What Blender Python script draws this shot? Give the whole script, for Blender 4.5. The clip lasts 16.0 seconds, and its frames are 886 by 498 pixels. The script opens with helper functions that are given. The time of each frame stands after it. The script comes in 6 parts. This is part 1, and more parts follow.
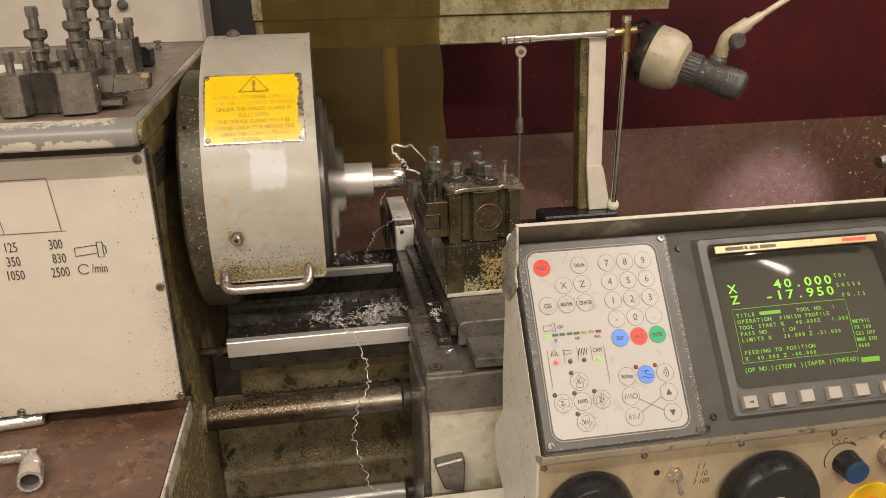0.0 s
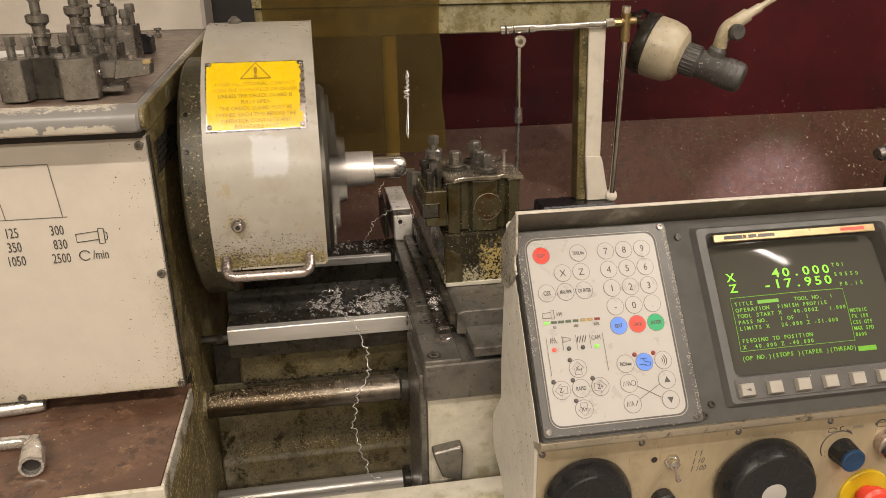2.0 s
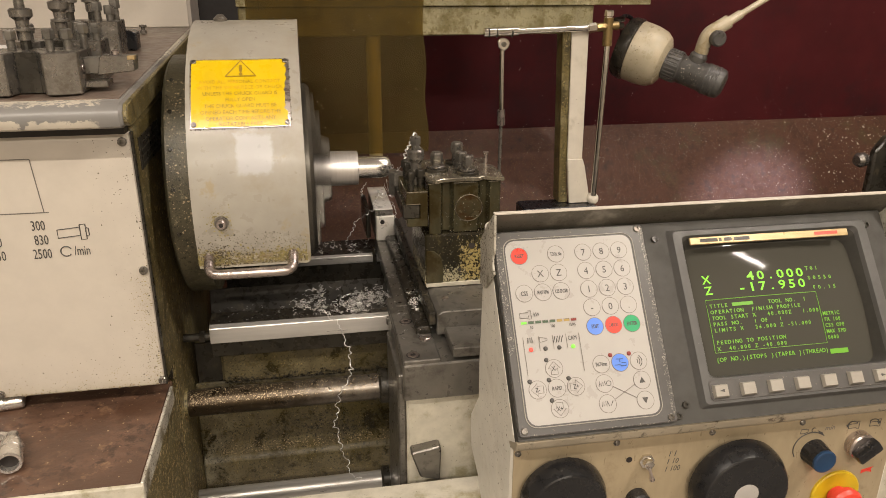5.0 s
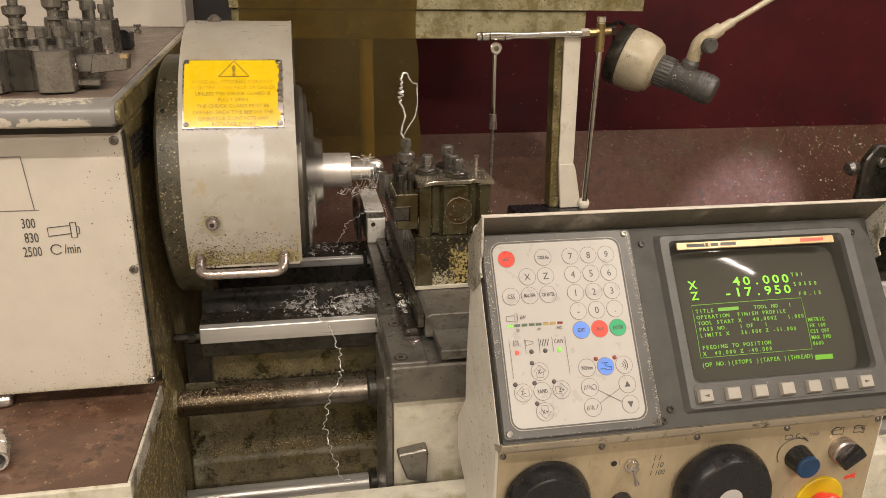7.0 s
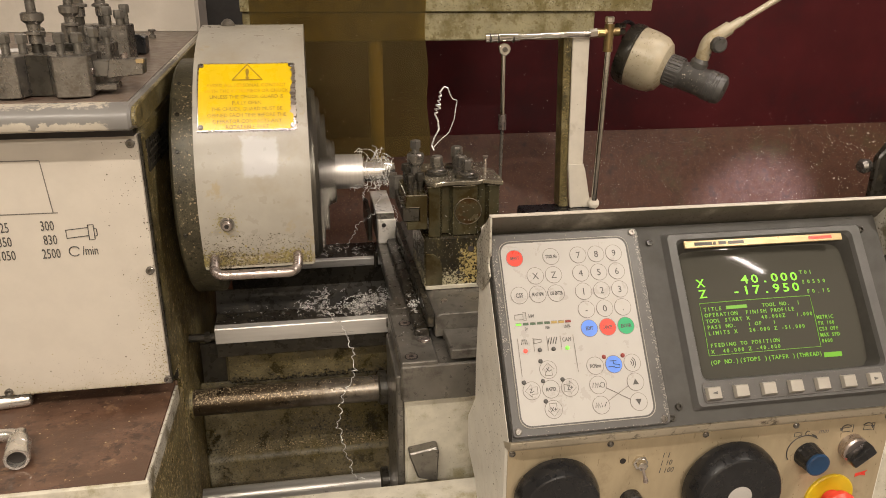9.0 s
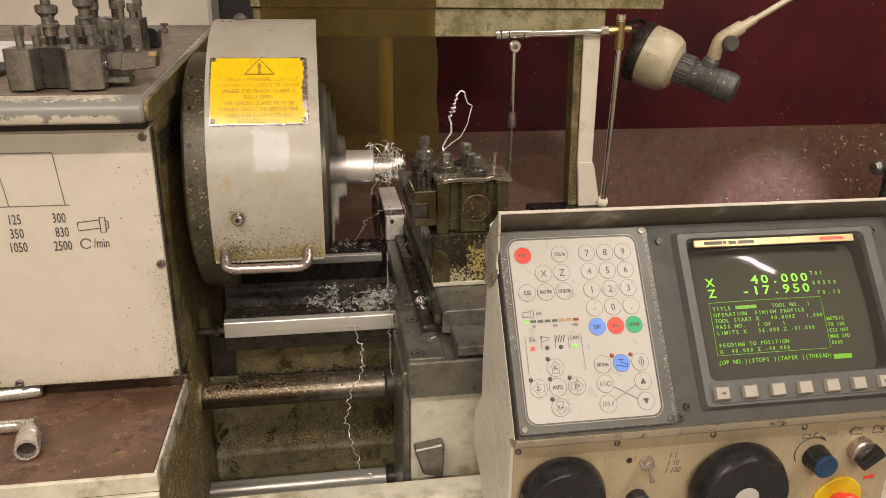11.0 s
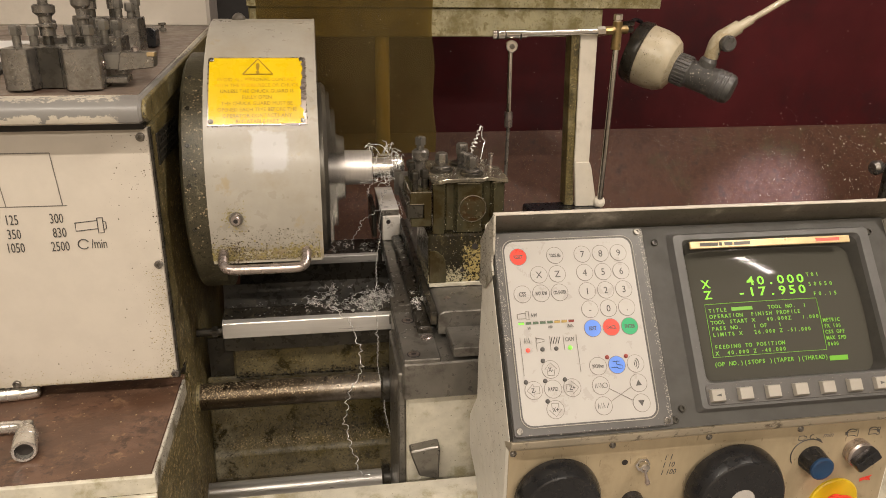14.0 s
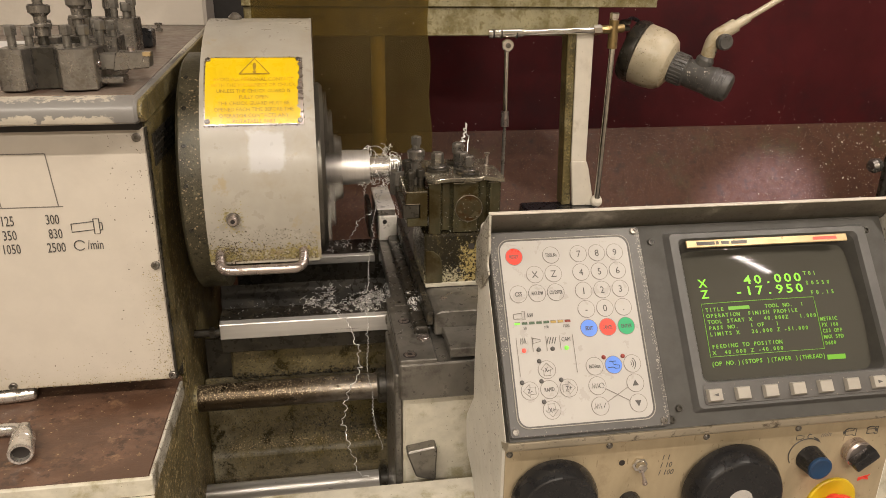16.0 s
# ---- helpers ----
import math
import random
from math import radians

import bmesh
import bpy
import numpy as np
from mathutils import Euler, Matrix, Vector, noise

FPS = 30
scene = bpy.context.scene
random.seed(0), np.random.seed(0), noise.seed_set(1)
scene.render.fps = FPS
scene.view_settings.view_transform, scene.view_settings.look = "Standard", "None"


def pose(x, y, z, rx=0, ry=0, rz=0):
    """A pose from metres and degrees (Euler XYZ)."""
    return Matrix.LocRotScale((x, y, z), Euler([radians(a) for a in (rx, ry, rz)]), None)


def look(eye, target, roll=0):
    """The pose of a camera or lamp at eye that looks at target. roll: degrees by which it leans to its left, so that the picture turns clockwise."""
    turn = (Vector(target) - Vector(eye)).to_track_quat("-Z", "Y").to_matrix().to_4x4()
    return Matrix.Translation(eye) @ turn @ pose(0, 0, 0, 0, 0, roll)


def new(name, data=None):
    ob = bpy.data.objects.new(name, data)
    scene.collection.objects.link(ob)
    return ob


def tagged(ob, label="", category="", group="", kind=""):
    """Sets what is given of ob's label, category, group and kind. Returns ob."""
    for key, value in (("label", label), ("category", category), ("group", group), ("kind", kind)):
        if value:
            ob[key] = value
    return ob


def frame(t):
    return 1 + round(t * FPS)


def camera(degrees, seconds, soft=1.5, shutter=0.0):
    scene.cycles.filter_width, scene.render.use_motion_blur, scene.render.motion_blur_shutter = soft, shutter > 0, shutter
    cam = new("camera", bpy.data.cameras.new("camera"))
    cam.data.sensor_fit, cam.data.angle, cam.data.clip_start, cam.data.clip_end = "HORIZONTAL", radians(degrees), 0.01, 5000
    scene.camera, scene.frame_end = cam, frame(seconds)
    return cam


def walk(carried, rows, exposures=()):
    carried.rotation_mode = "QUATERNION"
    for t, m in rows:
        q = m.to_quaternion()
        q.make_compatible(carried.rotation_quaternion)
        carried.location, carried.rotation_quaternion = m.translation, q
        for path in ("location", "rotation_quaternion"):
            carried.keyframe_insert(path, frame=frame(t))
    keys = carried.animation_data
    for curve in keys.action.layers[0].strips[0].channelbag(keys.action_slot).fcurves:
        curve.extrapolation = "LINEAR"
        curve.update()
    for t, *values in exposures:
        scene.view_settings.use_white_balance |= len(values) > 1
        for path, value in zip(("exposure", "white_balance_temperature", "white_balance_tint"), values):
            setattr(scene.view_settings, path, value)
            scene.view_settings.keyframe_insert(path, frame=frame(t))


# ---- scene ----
cam = camera(61.33, 16.0, soft=0.6, shutter=0.5)
walk(cam, [
    (0, pose(0.0000, 0.0000, 1.4000, 69.905, 1.155, -9.408)),
    (0.5, pose(-0.0012, -0.0001, 1.3979, 69.855, 1.171, -9.591)),
    (1, pose(-0.0027, -0.0015, 1.3970, 69.700, 1.113, -9.593)),
    (1.5, pose(-0.0038, -0.0033, 1.3970, 69.517, 0.991, -9.573)),
    (2, pose(-0.0059, -0.0023, 1.3950, 69.361, 0.824, -9.542)),
    (2.5, pose(-0.0084, -0.0009, 1.3929, 69.206, 0.706, -9.575)),
    (3, pose(-0.0085, -0.0000, 1.3924, 69.064, 0.626, -9.683)),
    (3.5, pose(-0.0066, 0.0002, 1.3916, 69.062, 0.579, -9.851)),
    (4, pose(-0.0057, -0.0015, 1.3925, 69.169, 0.489, -10.041)),
    (6.5, pose(-0.0005, -0.0133, 1.3936, 69.918, -0.915, -10.600)),
    (7, pose(-0.0002, -0.0108, 1.3923, 69.864, -0.888, -10.544)),
    (7.5, pose(-0.0002, -0.0109, 1.3929, 69.839, -0.716, -10.440)),
    (8, pose(0.0009, -0.0162, 1.3981, 69.931, -0.276, -10.324)),
    (8.5, pose(0.0010, -0.0195, 1.3958, 70.016, -0.167, -10.081)),
    (9, pose(-0.0010, -0.0192, 1.3935, 69.953, -0.274, -9.781)),
    (11.5, pose(-0.0048, -0.0175, 1.3915, 69.764, -0.727, -8.957)),
    (12, pose(-0.0056, -0.0185, 1.3923, 69.814, -0.771, -8.969)),
    (12.5, pose(-0.0045, -0.0163, 1.3923, 69.805, -0.793, -9.012)),
    (13, pose(-0.0036, -0.0157, 1.3928, 69.794, -0.753, -9.072)),
    (13.5, pose(-0.0030, -0.0159, 1.3933, 69.769, -0.730, -9.089)),
    (14, pose(-0.0040, -0.0147, 1.3925, 69.704, -0.746, -9.109)),
    (14.5, pose(-0.0045, -0.0138, 1.3915, 69.648, -0.795, -9.120)),
    (15, pose(-0.0038, -0.0132, 1.3917, 69.574, -0.831, -9.163)),
    (15.5, pose(-0.0031, -0.0125, 1.3910, 69.565, -0.764, -9.216)),
    (16, pose(-0.0032, -0.0112, 1.3912, 69.694, -0.599, -9.301)),
], exposures=[(0.0, 0.0), (16.0, 0.0)])

# ---- light ----
world = bpy.data.worlds.new("workshop_air")
scene.world = world
world.use_nodes = True
world.node_tree.nodes["Background"].inputs[0].default_value = (1.0, 0.86, 0.68, 1)
world.node_tree.nodes["Background"].inputs[1].default_value = 0.025


def tube_light(x, y, z, length, width, power, colour, turn=0.0):
    lamp = bpy.data.lights.new("ceiling_tube_lamp", "AREA")
    lamp.shape, lamp.size, lamp.size_y, lamp.energy, lamp.color = "RECTANGLE", length, width, power, colour
    ob = new("ceiling_tube_lamp", lamp)
    ob.matrix_world = pose(x, y, z, 0, 0, turn)
    return ob


WARM = (1.0, 0.885, 0.76)
tube_light(-0.75, -0.40, 2.55, 1.5, 0.05, 41, WARM)
tube_light(1.35, -0.14, 2.55, 0.45, 0.030, 30, WARM, -32)
tube_light(0.10, -2.0, 2.55, 1.5, 0.05, 92, WARM)
tube_light(1.30, 0.95, 2.70, 1.5, 0.16, 16, (1.0, 0.88, 0.82))

# an unseen spot lamp, added to throw the bright patch on the chip tray
spot = bpy.data.lights.new("tray_patch_spot", "SPOT")
spot.energy, spot.color, spot.spot_size, spot.spot_blend, spot.shadow_soft_size = 170, (1.0, 0.82, 0.93), radians(12), 0.8, 0.03
new("tray_patch_spot", spot).matrix_world = look((2.10, 0.85, 1.95), (1.130, 1.692, 0.806))


# ---- materials ----
def hexmix(nt, fac, a, b):
    n = nt.nodes.new("ShaderNodeMix")
    n.data_type = "RGBA"
    for sock, v in ((n.inputs[0], fac), (n.inputs[6], a), (n.inputs[7], b)):
        if isinstance(v, (tuple, float, int)):
            sock.default_value = (*v, 1) if isinstance(v, tuple) else v
        else:
            nt.links.new(v, sock)
    return n.outputs[2]


def ramp(nt, fac, lo, hi):
    n = nt.nodes.new("ShaderNodeMapRange")
    n.interpolation_type = "SMOOTHSTEP"
    n.inputs[1].default_value, n.inputs[2].default_value = lo, hi
    nt.links.new(fac, n.inputs[0])
    return n.outputs[0]


def noise_of(nt, scale, detail=4.0, rough=0.6, stretch=(1, 1, 1)):
    co = nt.nodes.new("ShaderNodeTexCoord")
    mp = nt.nodes.new("ShaderNodeMapping")
    mp.inputs[3].default_value = stretch
    nt.links.new(co.outputs["Object"], mp.inputs[0])
    n = nt.nodes.new("ShaderNodeTexNoise")
    n.inputs["Scale"].default_value, n.inputs["Detail"].default_value, n.inputs["Roughness"].default_value = scale, detail, rough
    nt.links.new(mp.outputs[0], n.inputs[0])
    return n.outputs[0]


def calc(nt, op, a, b=0.0):
    n = nt.nodes.new("ShaderNodeMath")
    n.operation = op
    for sock, v in zip(n.inputs, (a, b)):
        if isinstance(v, (int, float)):
            sock.default_value = v
        else:
            nt.links.new(v, sock)
    return n.outputs[0]


def dab_mask(nt, at, half, soft_, scale, amount):
    """1 inside a ragged rectangle of the thing's x and z, 0 outside."""
    co = nt.nodes.new("ShaderNodeTexCoord")
    sp = nt.nodes.new("ShaderNodeSeparateXYZ")
    nt.links.new(co.outputs["Object"], sp.inputs[0])
    q = [calc(nt, "DIVIDE", calc(nt, "ABSOLUTE", calc(nt, "SUBTRACT", sp.outputs[i], at[j])), half[j]) for j, i in ((0, 0), (1, 2))]
    d = calc(nt, "MAXIMUM", q[0], q[1])
    d = calc(nt, "ADD", d, calc(nt, "MULTIPLY", calc(nt, "SUBTRACT", noise_of(nt, scale, 6.0, 0.7), 0.5), amount))
    return calc(nt, "SUBTRACT", 1.0, ramp(nt, d, 1.0 - soft_, 1.0 + soft_))


def material(name, colour, rough=0.5, metal=0.0, layers=(), tone=0.12, tone_scale=30.0, bump=0.05, bump_scale=300.0, rough_var=0.1, stretch=(1, 1, 1), coat=0.0, dabs=(), crumbs=()):
    """layers: (colour, noise scale, low, high, roughness): stains with a shape of their own over the base. dabs: (colour, (x, z), (half x, half z), soft, noise scale, noise amount): one worn or painted spot each. crumbs: (colour, noise scale, low, high) over all."""
    m = bpy.data.materials.new(name)
    m.use_nodes = True
    nt = m.node_tree
    b = nt.nodes["Principled BSDF"]
    base = noise_of(nt, tone_scale, stretch=stretch)
    dark = tuple(c * (1 - tone) for c in colour)
    lite = tuple(min(1, c * (1 + tone)) for c in colour)
    out = hexmix(nt, ramp(nt, base, 0.3, 0.7), dark, lite)
    rsock = ramp(nt, noise_of(nt, tone_scale * 2.3, stretch=stretch), 0.25, 0.75)
    mr = nt.nodes.new("ShaderNodeMapRange")
    mr.inputs[3].default_value, mr.inputs[4].default_value = max(0.03, rough - rough_var), min(1, rough + rough_var)
    nt.links.new(rsock, mr.inputs[0])
    rr = mr.outputs[0]
    ms = None
    for col, sc, lo, hi, lr in layers:
        f = ramp(nt, noise_of(nt, sc, 6.0, 0.68), lo, hi)
        out = hexmix(nt, f, out, col)
        mx = nt.nodes.new("ShaderNodeMix")
        nt.links.new(f, mx.inputs[0])
        nt.links.new(rr, mx.inputs[2])
        mx.inputs[3].default_value = lr
        rr = mx.outputs[0]
        if metal > 0:
            mm = nt.nodes.new("ShaderNodeMix")
            nt.links.new(f, mm.inputs[0])
            if ms is None:
                mm.inputs[2].default_value = metal
            else:
                nt.links.new(ms, mm.inputs[2])
            mm.inputs[3].default_value = metal * 0.35
            ms = mm.outputs[0]
    for col, at, half, soft_, sc, amt in dabs:
        out = hexmix(nt, dab_mask(nt, at, half, soft_, sc, amt), out, col)
    for col, sc, lo, hi in crumbs:
        out = hexmix(nt, ramp(nt, noise_of(nt, sc, 3.0, 0.6), lo, hi), out, col)
    nt.links.new(out, b.inputs["Base Color"])
    nt.links.new(rr, b.inputs["Roughness"])
    b.inputs["Metallic"].default_value = metal
    if ms is not None:
        nt.links.new(ms, b.inputs["Metallic"])
    b.inputs["Coat Weight"].default_value = coat
    if bump:
        bp = nt.nodes.new("ShaderNodeBump")
        bp.inputs["Strength"].default_value, bp.inputs["Distance"].default_value = bump, 0.002
        nt.links.new(noise_of(nt, bump_scale, stretch=stretch), bp.inputs["Height"])
        nt.links.new(bp.outputs[0], b.inputs["Normal"])
    return m


CAPX, CAPZ = 0.5, -0.6   # from the world to the headstock's own origin
GRIME = (0.055, 0.045, 0.018)
CREAM = (0.60, 0.55, 0.46)
cream = material("cream_paint", CREAM, 0.42, layers=[((0.16, 0.12, 0.06), 210, 0.66, 0.72, 0.7), ((0.42, 0.37, 0.28), 22, 0.55, 0.8, 0.5)], tone=0.05, bump=0.03)
cream_clean = material("cream_paint_clean", (0.53, 0.480, 0.412), 0.40, layers=[((0.20, 0.15, 0.08), 330, 0.74, 0.78, 0.7), ((0.42, 0.375, 0.315), 5, 0.5, 0.8, 0.4)], tone=0.03, bump=0.02, bump_scale=140)
panel_paint = material("cream_panel_paint", (0.53, 0.480, 0.412), 0.40, layers=[((0.20, 0.15, 0.08), 330, 0.74, 0.78, 0.7), ((0.42, 0.375, 0.315), 5, 0.5, 0.8, 0.4)], tone=0.03, bump=0.02, bump_scale=140, dabs=[((0.40, 0.352, 0.245), (CAPX - 0.30, CAPZ + 0.876), (0.5, 0.022), 0.9, 70, 1.6), ((0.22, 0.18, 0.09), (CAPX - 0.30, CAPZ + 0.878), (0.5, 0.007), 0.5, 240, 2.6)])
guard_paint = material("guard_paint", (0.325, 0.300, 0.254), 0.33, layers=[((0.20, 0.155, 0.08), 260, 0.68, 0.74, 0.6), ((0.285, 0.250, 0.192), 11, 0.48, 0.74, 0.42), ((0.31, 0.255, 0.165), 40, 0.60, 0.74, 0.42)], tone=0.06, bump=0.03, bump_scale=60, dabs=[((0.42, 0.41, 0.405), (0.0125, 0.0715), (0.021, 0.022), 0.14, 60, 0.9), ((0.30, 0.245, 0.14), (0.000, -0.062), (0.072, 0.010), 0.5, 120, 2.4)])
guard_soiled = material("guard_paint_soiled", (0.42, 0.375, 0.29), 0.45, layers=[((0.14, 0.10, 0.04), 310, 0.50, 0.60, 0.6), ((0.27, 0.21, 0.12), 65, 0.5, 0.65, 0.5)], tone=0.12, bump=0.06)
cream_dirty = material("cream_paint_dirty", (0.52, 0.485, 0.395), 0.5, layers=[((0.27, 0.235, 0.13), 20, 0.48, 0.72, 0.45), (GRIME, 300, 0.655, 0.69, 0.4), ((0.12, 0.10, 0.04), 90, 0.65, 0.74, 0.4)], tone=0.12, bump=0.1)
worn_cap = material("worn_cream_cap", (0.47, 0.425, 0.35), 0.38, layers=[((0.19, 0.18, 0.165), 70, 0.56, 0.585, 0.3), ((0.06, 0.05, 0.03), 420, 0.68, 0.72, 0.5)], tone=0.1, bump=0.05, bump_scale=60, dabs=[((0.20, 0.192, 0.18), (CAPX - 0.5, CAPZ + 1.2515), (1.0, 0.0080), 0.10, 120, 2.6), ((0.19, 0.18, 0.168), (CAPX - 0.180, CAPZ + 1.245), (0.042, 0.03), 0.06, 90, 0.7)])
green_cast = material("oily_green_casting", (0.140, 0.108, 0.040), 0.36, layers=[((0.25, 0.215, 0.115), 16, 0.50, 0.68, 0.5), ((0.040, 0.032, 0.012), 60, 0.48, 0.66, 0.3), ((0.022, 0.018, 0.008), 330, 0.54, 0.60, 0.3), ((0.40, 0.32, 0.15), 420, 0.585, 0.63, 0.45)], tone=0.3, bump=0.2, bump_scale=320)
flange_cast = material("oily_dark_flange", (0.075, 0.066, 0.040), 0.42, 0.2, layers=[((0.17, 0.15, 0.09), 70, 0.57, 0.7, 0.45), ((0.022, 0.018, 0.009), 260, 0.54, 0.62, 0.3), ((0.26, 0.23, 0.15), 420, 0.64, 0.68, 0.4)], tone=0.25, bump=0.2, bump_scale=300)
bed_cast = material("bed_casting", (0.098, 0.080, 0.042), 0.32, layers=[((0.24, 0.215, 0.150), 6, 0.53, 0.68, 0.4), ((0.085, 0.066, 0.020), 13, 0.50, 0.62, 0.3), ((0.028, 0.022, 0.009), 26, 0.53, 0.64, 0.25), ((0.022, 0.018, 0.008), 330, 0.55, 0.61, 0.3), ((0.32, 0.24, 0.10), 420, 0.62, 0.66, 0.4)], tone=0.3, bump=0.15)
black_steel = material("blackened_steel", (0.185, 0.172, 0.150), 0.34, 0.6, layers=[((0.055, 0.048, 0.038), 38, 0.5, 0.7, 0.32), ((0.22, 0.20, 0.17), 420, 0.70, 0.74, 0.4)], tone=0.15, bump=0.04)
dark_oily = material("dark_oily_metal", (0.034, 0.030, 0.023), 0.3, 0.2, layers=[((0.075, 0.062, 0.04), 50, 0.55, 0.72, 0.4), ((0.16, 0.14, 0.10), 520, 0.70, 0.74, 0.4)], tone=0.3, bump=0.06)
steel = material("machined_steel", (0.44, 0.38, 0.35), 0.3, 0.9, layers=[((0.10, 0.085, 0.06), 40, 0.62, 0.74, 0.45)], tone=0.12, bump=0.03, stretch=(1, 6, 1))
tool_steel = material("oiled_tool_steel", (0.225, 0.208, 0.185), 0.29, 0.8, layers=[((0.10, 0.084, 0.062), 36, 0.48, 0.66, 0.4), ((0.36, 0.33, 0.28), 120, 0.62, 0.72, 0.35), ((0.10, 0.08, 0.05), 380, 0.64, 0.70, 0.5)], tone=0.12, bump=0.05)
oily_steel = material("oil_wet_steel", (0.128, 0.116, 0.066), 0.19, 0.7, layers=[((0.040, 0.028, 0.009), 26, 0.44, 0.62, 0.12), ((0.26, 0.23, 0.15), 170, 0.66, 0.72, 0.25), ((0.03, 0.024, 0.012), 330, 0.60, 0.66, 0.3)], tone=0.25, bump=0.06, stretch=(1, 1, 0.35))
# paler wet steel for cap and piston ring; also paints the edge highlights
cap_steel = material("wet_highlight_steel", (0.36, 0.325, 0.25), 0.22, 0.8, layers=[((0.12, 0.095, 0.05), 40, 0.52, 0.66, 0.15), ((0.05, 0.04, 0.02), 330, 0.64, 0.69, 0.3)], tone=0.2, bump=0.05)
rust_disc = material("rust_brown_disc", (0.085, 0.070, 0.036), 0.25, 0.5, layers=[((0.045, 0.022, 0.007), 60, 0.44, 0.60, 0.25), ((0.30, 0.27, 0.20), 420, 0.70, 0.73, 0.3)], tone=0.3, bump=0.08)
speckled = material("speckled_oily_paint", (0.020, 0.017, 0.010), 0.2, layers=[((0.07, 0.058, 0.026), 40, 0.52, 0.68, 0.2)], tone=0.25, bump=0.08, dabs=[((0.37, 0.335, 0.225), (0.004, 0.010), (0.075, 0.015), 0.30, 190, 4.5), ((0.38, 0.30, 0.12), (0.016, 0.030), (0.015, 0.026), 0.3, 210, 4.0)], crumbs=[((0.022, 0.018, 0.010), 360, 0.52, 0.57), ((0.42, 0.37, 0.25), 420, 0.66, 0.69)])
ground_face = material("ground_way_face", (0.56, 0.54, 0.51), 0.36, 0.6, layers=[((0.30, 0.27, 0.23), 30, 0.60, 0.78, 0.4), ((0.10, 0.08, 0.06), 300, 0.72, 0.76, 0.5)], tone=0.07, bump=0.02, stretch=(0.2, 4, 4))
bar_steel = material("drive_bar_steel", (0.22, 0.195, 0.165), 0.33, 0.8, layers=[((0.13, 0.095, 0.06), 60, 0.58, 0.72, 0.45), ((0.10, 0.07, 0.04), 330, 0.62, 0.68, 0.5)], tone=0.15, bump=0.06, dabs=[((0.058, 0.042, 0.025), (-0.57, 0.0), (0.17, 0.06), 0.55, 60, 1.2)], crumbs=[((0.24, 0.175, 0.10), 420, 0.67, 0.70)])
chrome = material("chrome", (0.72, 0.69, 0.64), 0.13, 1.0, layers=[((0.40, 0.36, 0.29), 90, 0.68, 0.78, 0.3)], tone=0.05, bump=0.0)
satin = material("satin_chromed_steel", (0.66, 0.63, 0.58), 0.27, 0.85, layers=[((0.34, 0.29, 0.22), 60, 0.62, 0.76, 0.4)], tone=0.05, bump=0.0)
brass = material("brass_fitting", (0.30, 0.215, 0.095), 0.36, 0.9, layers=[((0.12, 0.085, 0.04), 60, 0.52, 0.68, 0.5)], tone=0.15, bump=0.04)
billet = material("turned_billet", (0.72, 0.69, 0.66), 0.40, 0.82, tone=0.05, bump=0.02, bump_scale=500, stretch=(10, 1, 1))
bright_cut = material("fresh_cut_metal", (0.90, 0.88, 0.85), 0.17, 0.95, tone=0.03, bump=0.006, bump_scale=900, stretch=(10, 1, 1))
swarf = material("bright_swarf", (0.86, 0.85, 0.83), 0.28, 0.55, tone=0.1, bump=0.0)
flake = material("dull_flakes", (0.58, 0.52, 0.44), 0.5, 0.3, tone=0.4, tone_scale=60, bump=0.0)
chuck_steel = material("chuck_steel", (0.16, 0.15, 0.13), 0.32, 0.85, layers=[((0.07, 0.06, 0.04), 30, 0.52, 0.7, 0.4)], tone=0.15, bump=0.03)
rust_tray = material("brown_chip_tray", (0.080, 0.032, 0.018), 0.58, layers=[((0.070, 0.050, 0.022), 7, 0.52, 0.70, 0.5), ((0.165, 0.090, 0.042), 300, 0.55, 0.66, 0.6), ((0.046, 0.022, 0.014), 30, 0.48, 0.72, 0.5), ((0.014, 0.008, 0.006), 260, 0.63, 0.69, 0.5), ((0.34, 0.24, 0.15), 520, 0.68, 0.71, 0.5)], tone=0.25, bump=0.2, bump_scale=520)
red_wall = material("dark_red_sheet", (0.060, 0.0064, 0.0082), 0.6, layers=[((0.030, 0.006, 0.008), 4, 0.45, 0.70, 0.45), ((0.10, 0.05, 0.045), 500, 0.76, 0.78, 0.5)], tone=0.15, tone_scale=6, bump=0.03)
red_wall.node_tree.nodes["Principled BSDF"].inputs["Specular IOR Level"].default_value = 0.2
rust_tray.node_tree.nodes["Principled BSDF"].inputs["Specular IOR Level"].default_value = 0.3
rust_ledge = material("stained_brown_ledge", (0.118, 0.066, 0.043), 0.45, layers=[((0.22, 0.13, 0.075), 26, 0.56, 0.68, 0.4), ((0.055, 0.031, 0.021), 60, 0.50, 0.64, 0.4), ((0.42, 0.29, 0.16), 85, 0.66, 0.71, 0.5), ((0.05, 0.03, 0.02), 420, 0.62, 0.67, 0.5), ((0.085, 0.045, 0.028), 7, 0.5, 0.62, 0.3)], tone=0.2, bump=0.12, bump_scale=220, stretch=(0.6, 1, 1))
top_mat = material("brown_rubber_mat", (0.165, 0.125, 0.098), 0.38, layers=[((0.24, 0.19, 0.14), 9, 0.5, 0.75, 0.3), ((0.08, 0.045, 0.032), 18, 0.55, 0.7, 0.45)], tone=0.15, bump=0.04)
pale_alloy = material("pale_machined_alloy", (0.82, 0.79, 0.73), 0.34, 0.25, layers=[((0.36, 0.32, 0.25), 40, 0.60, 0.74, 0.4), ((0.12, 0.10, 0.06), 330, 0.68, 0.72, 0.5)], tone=0.08, bump=0.03)
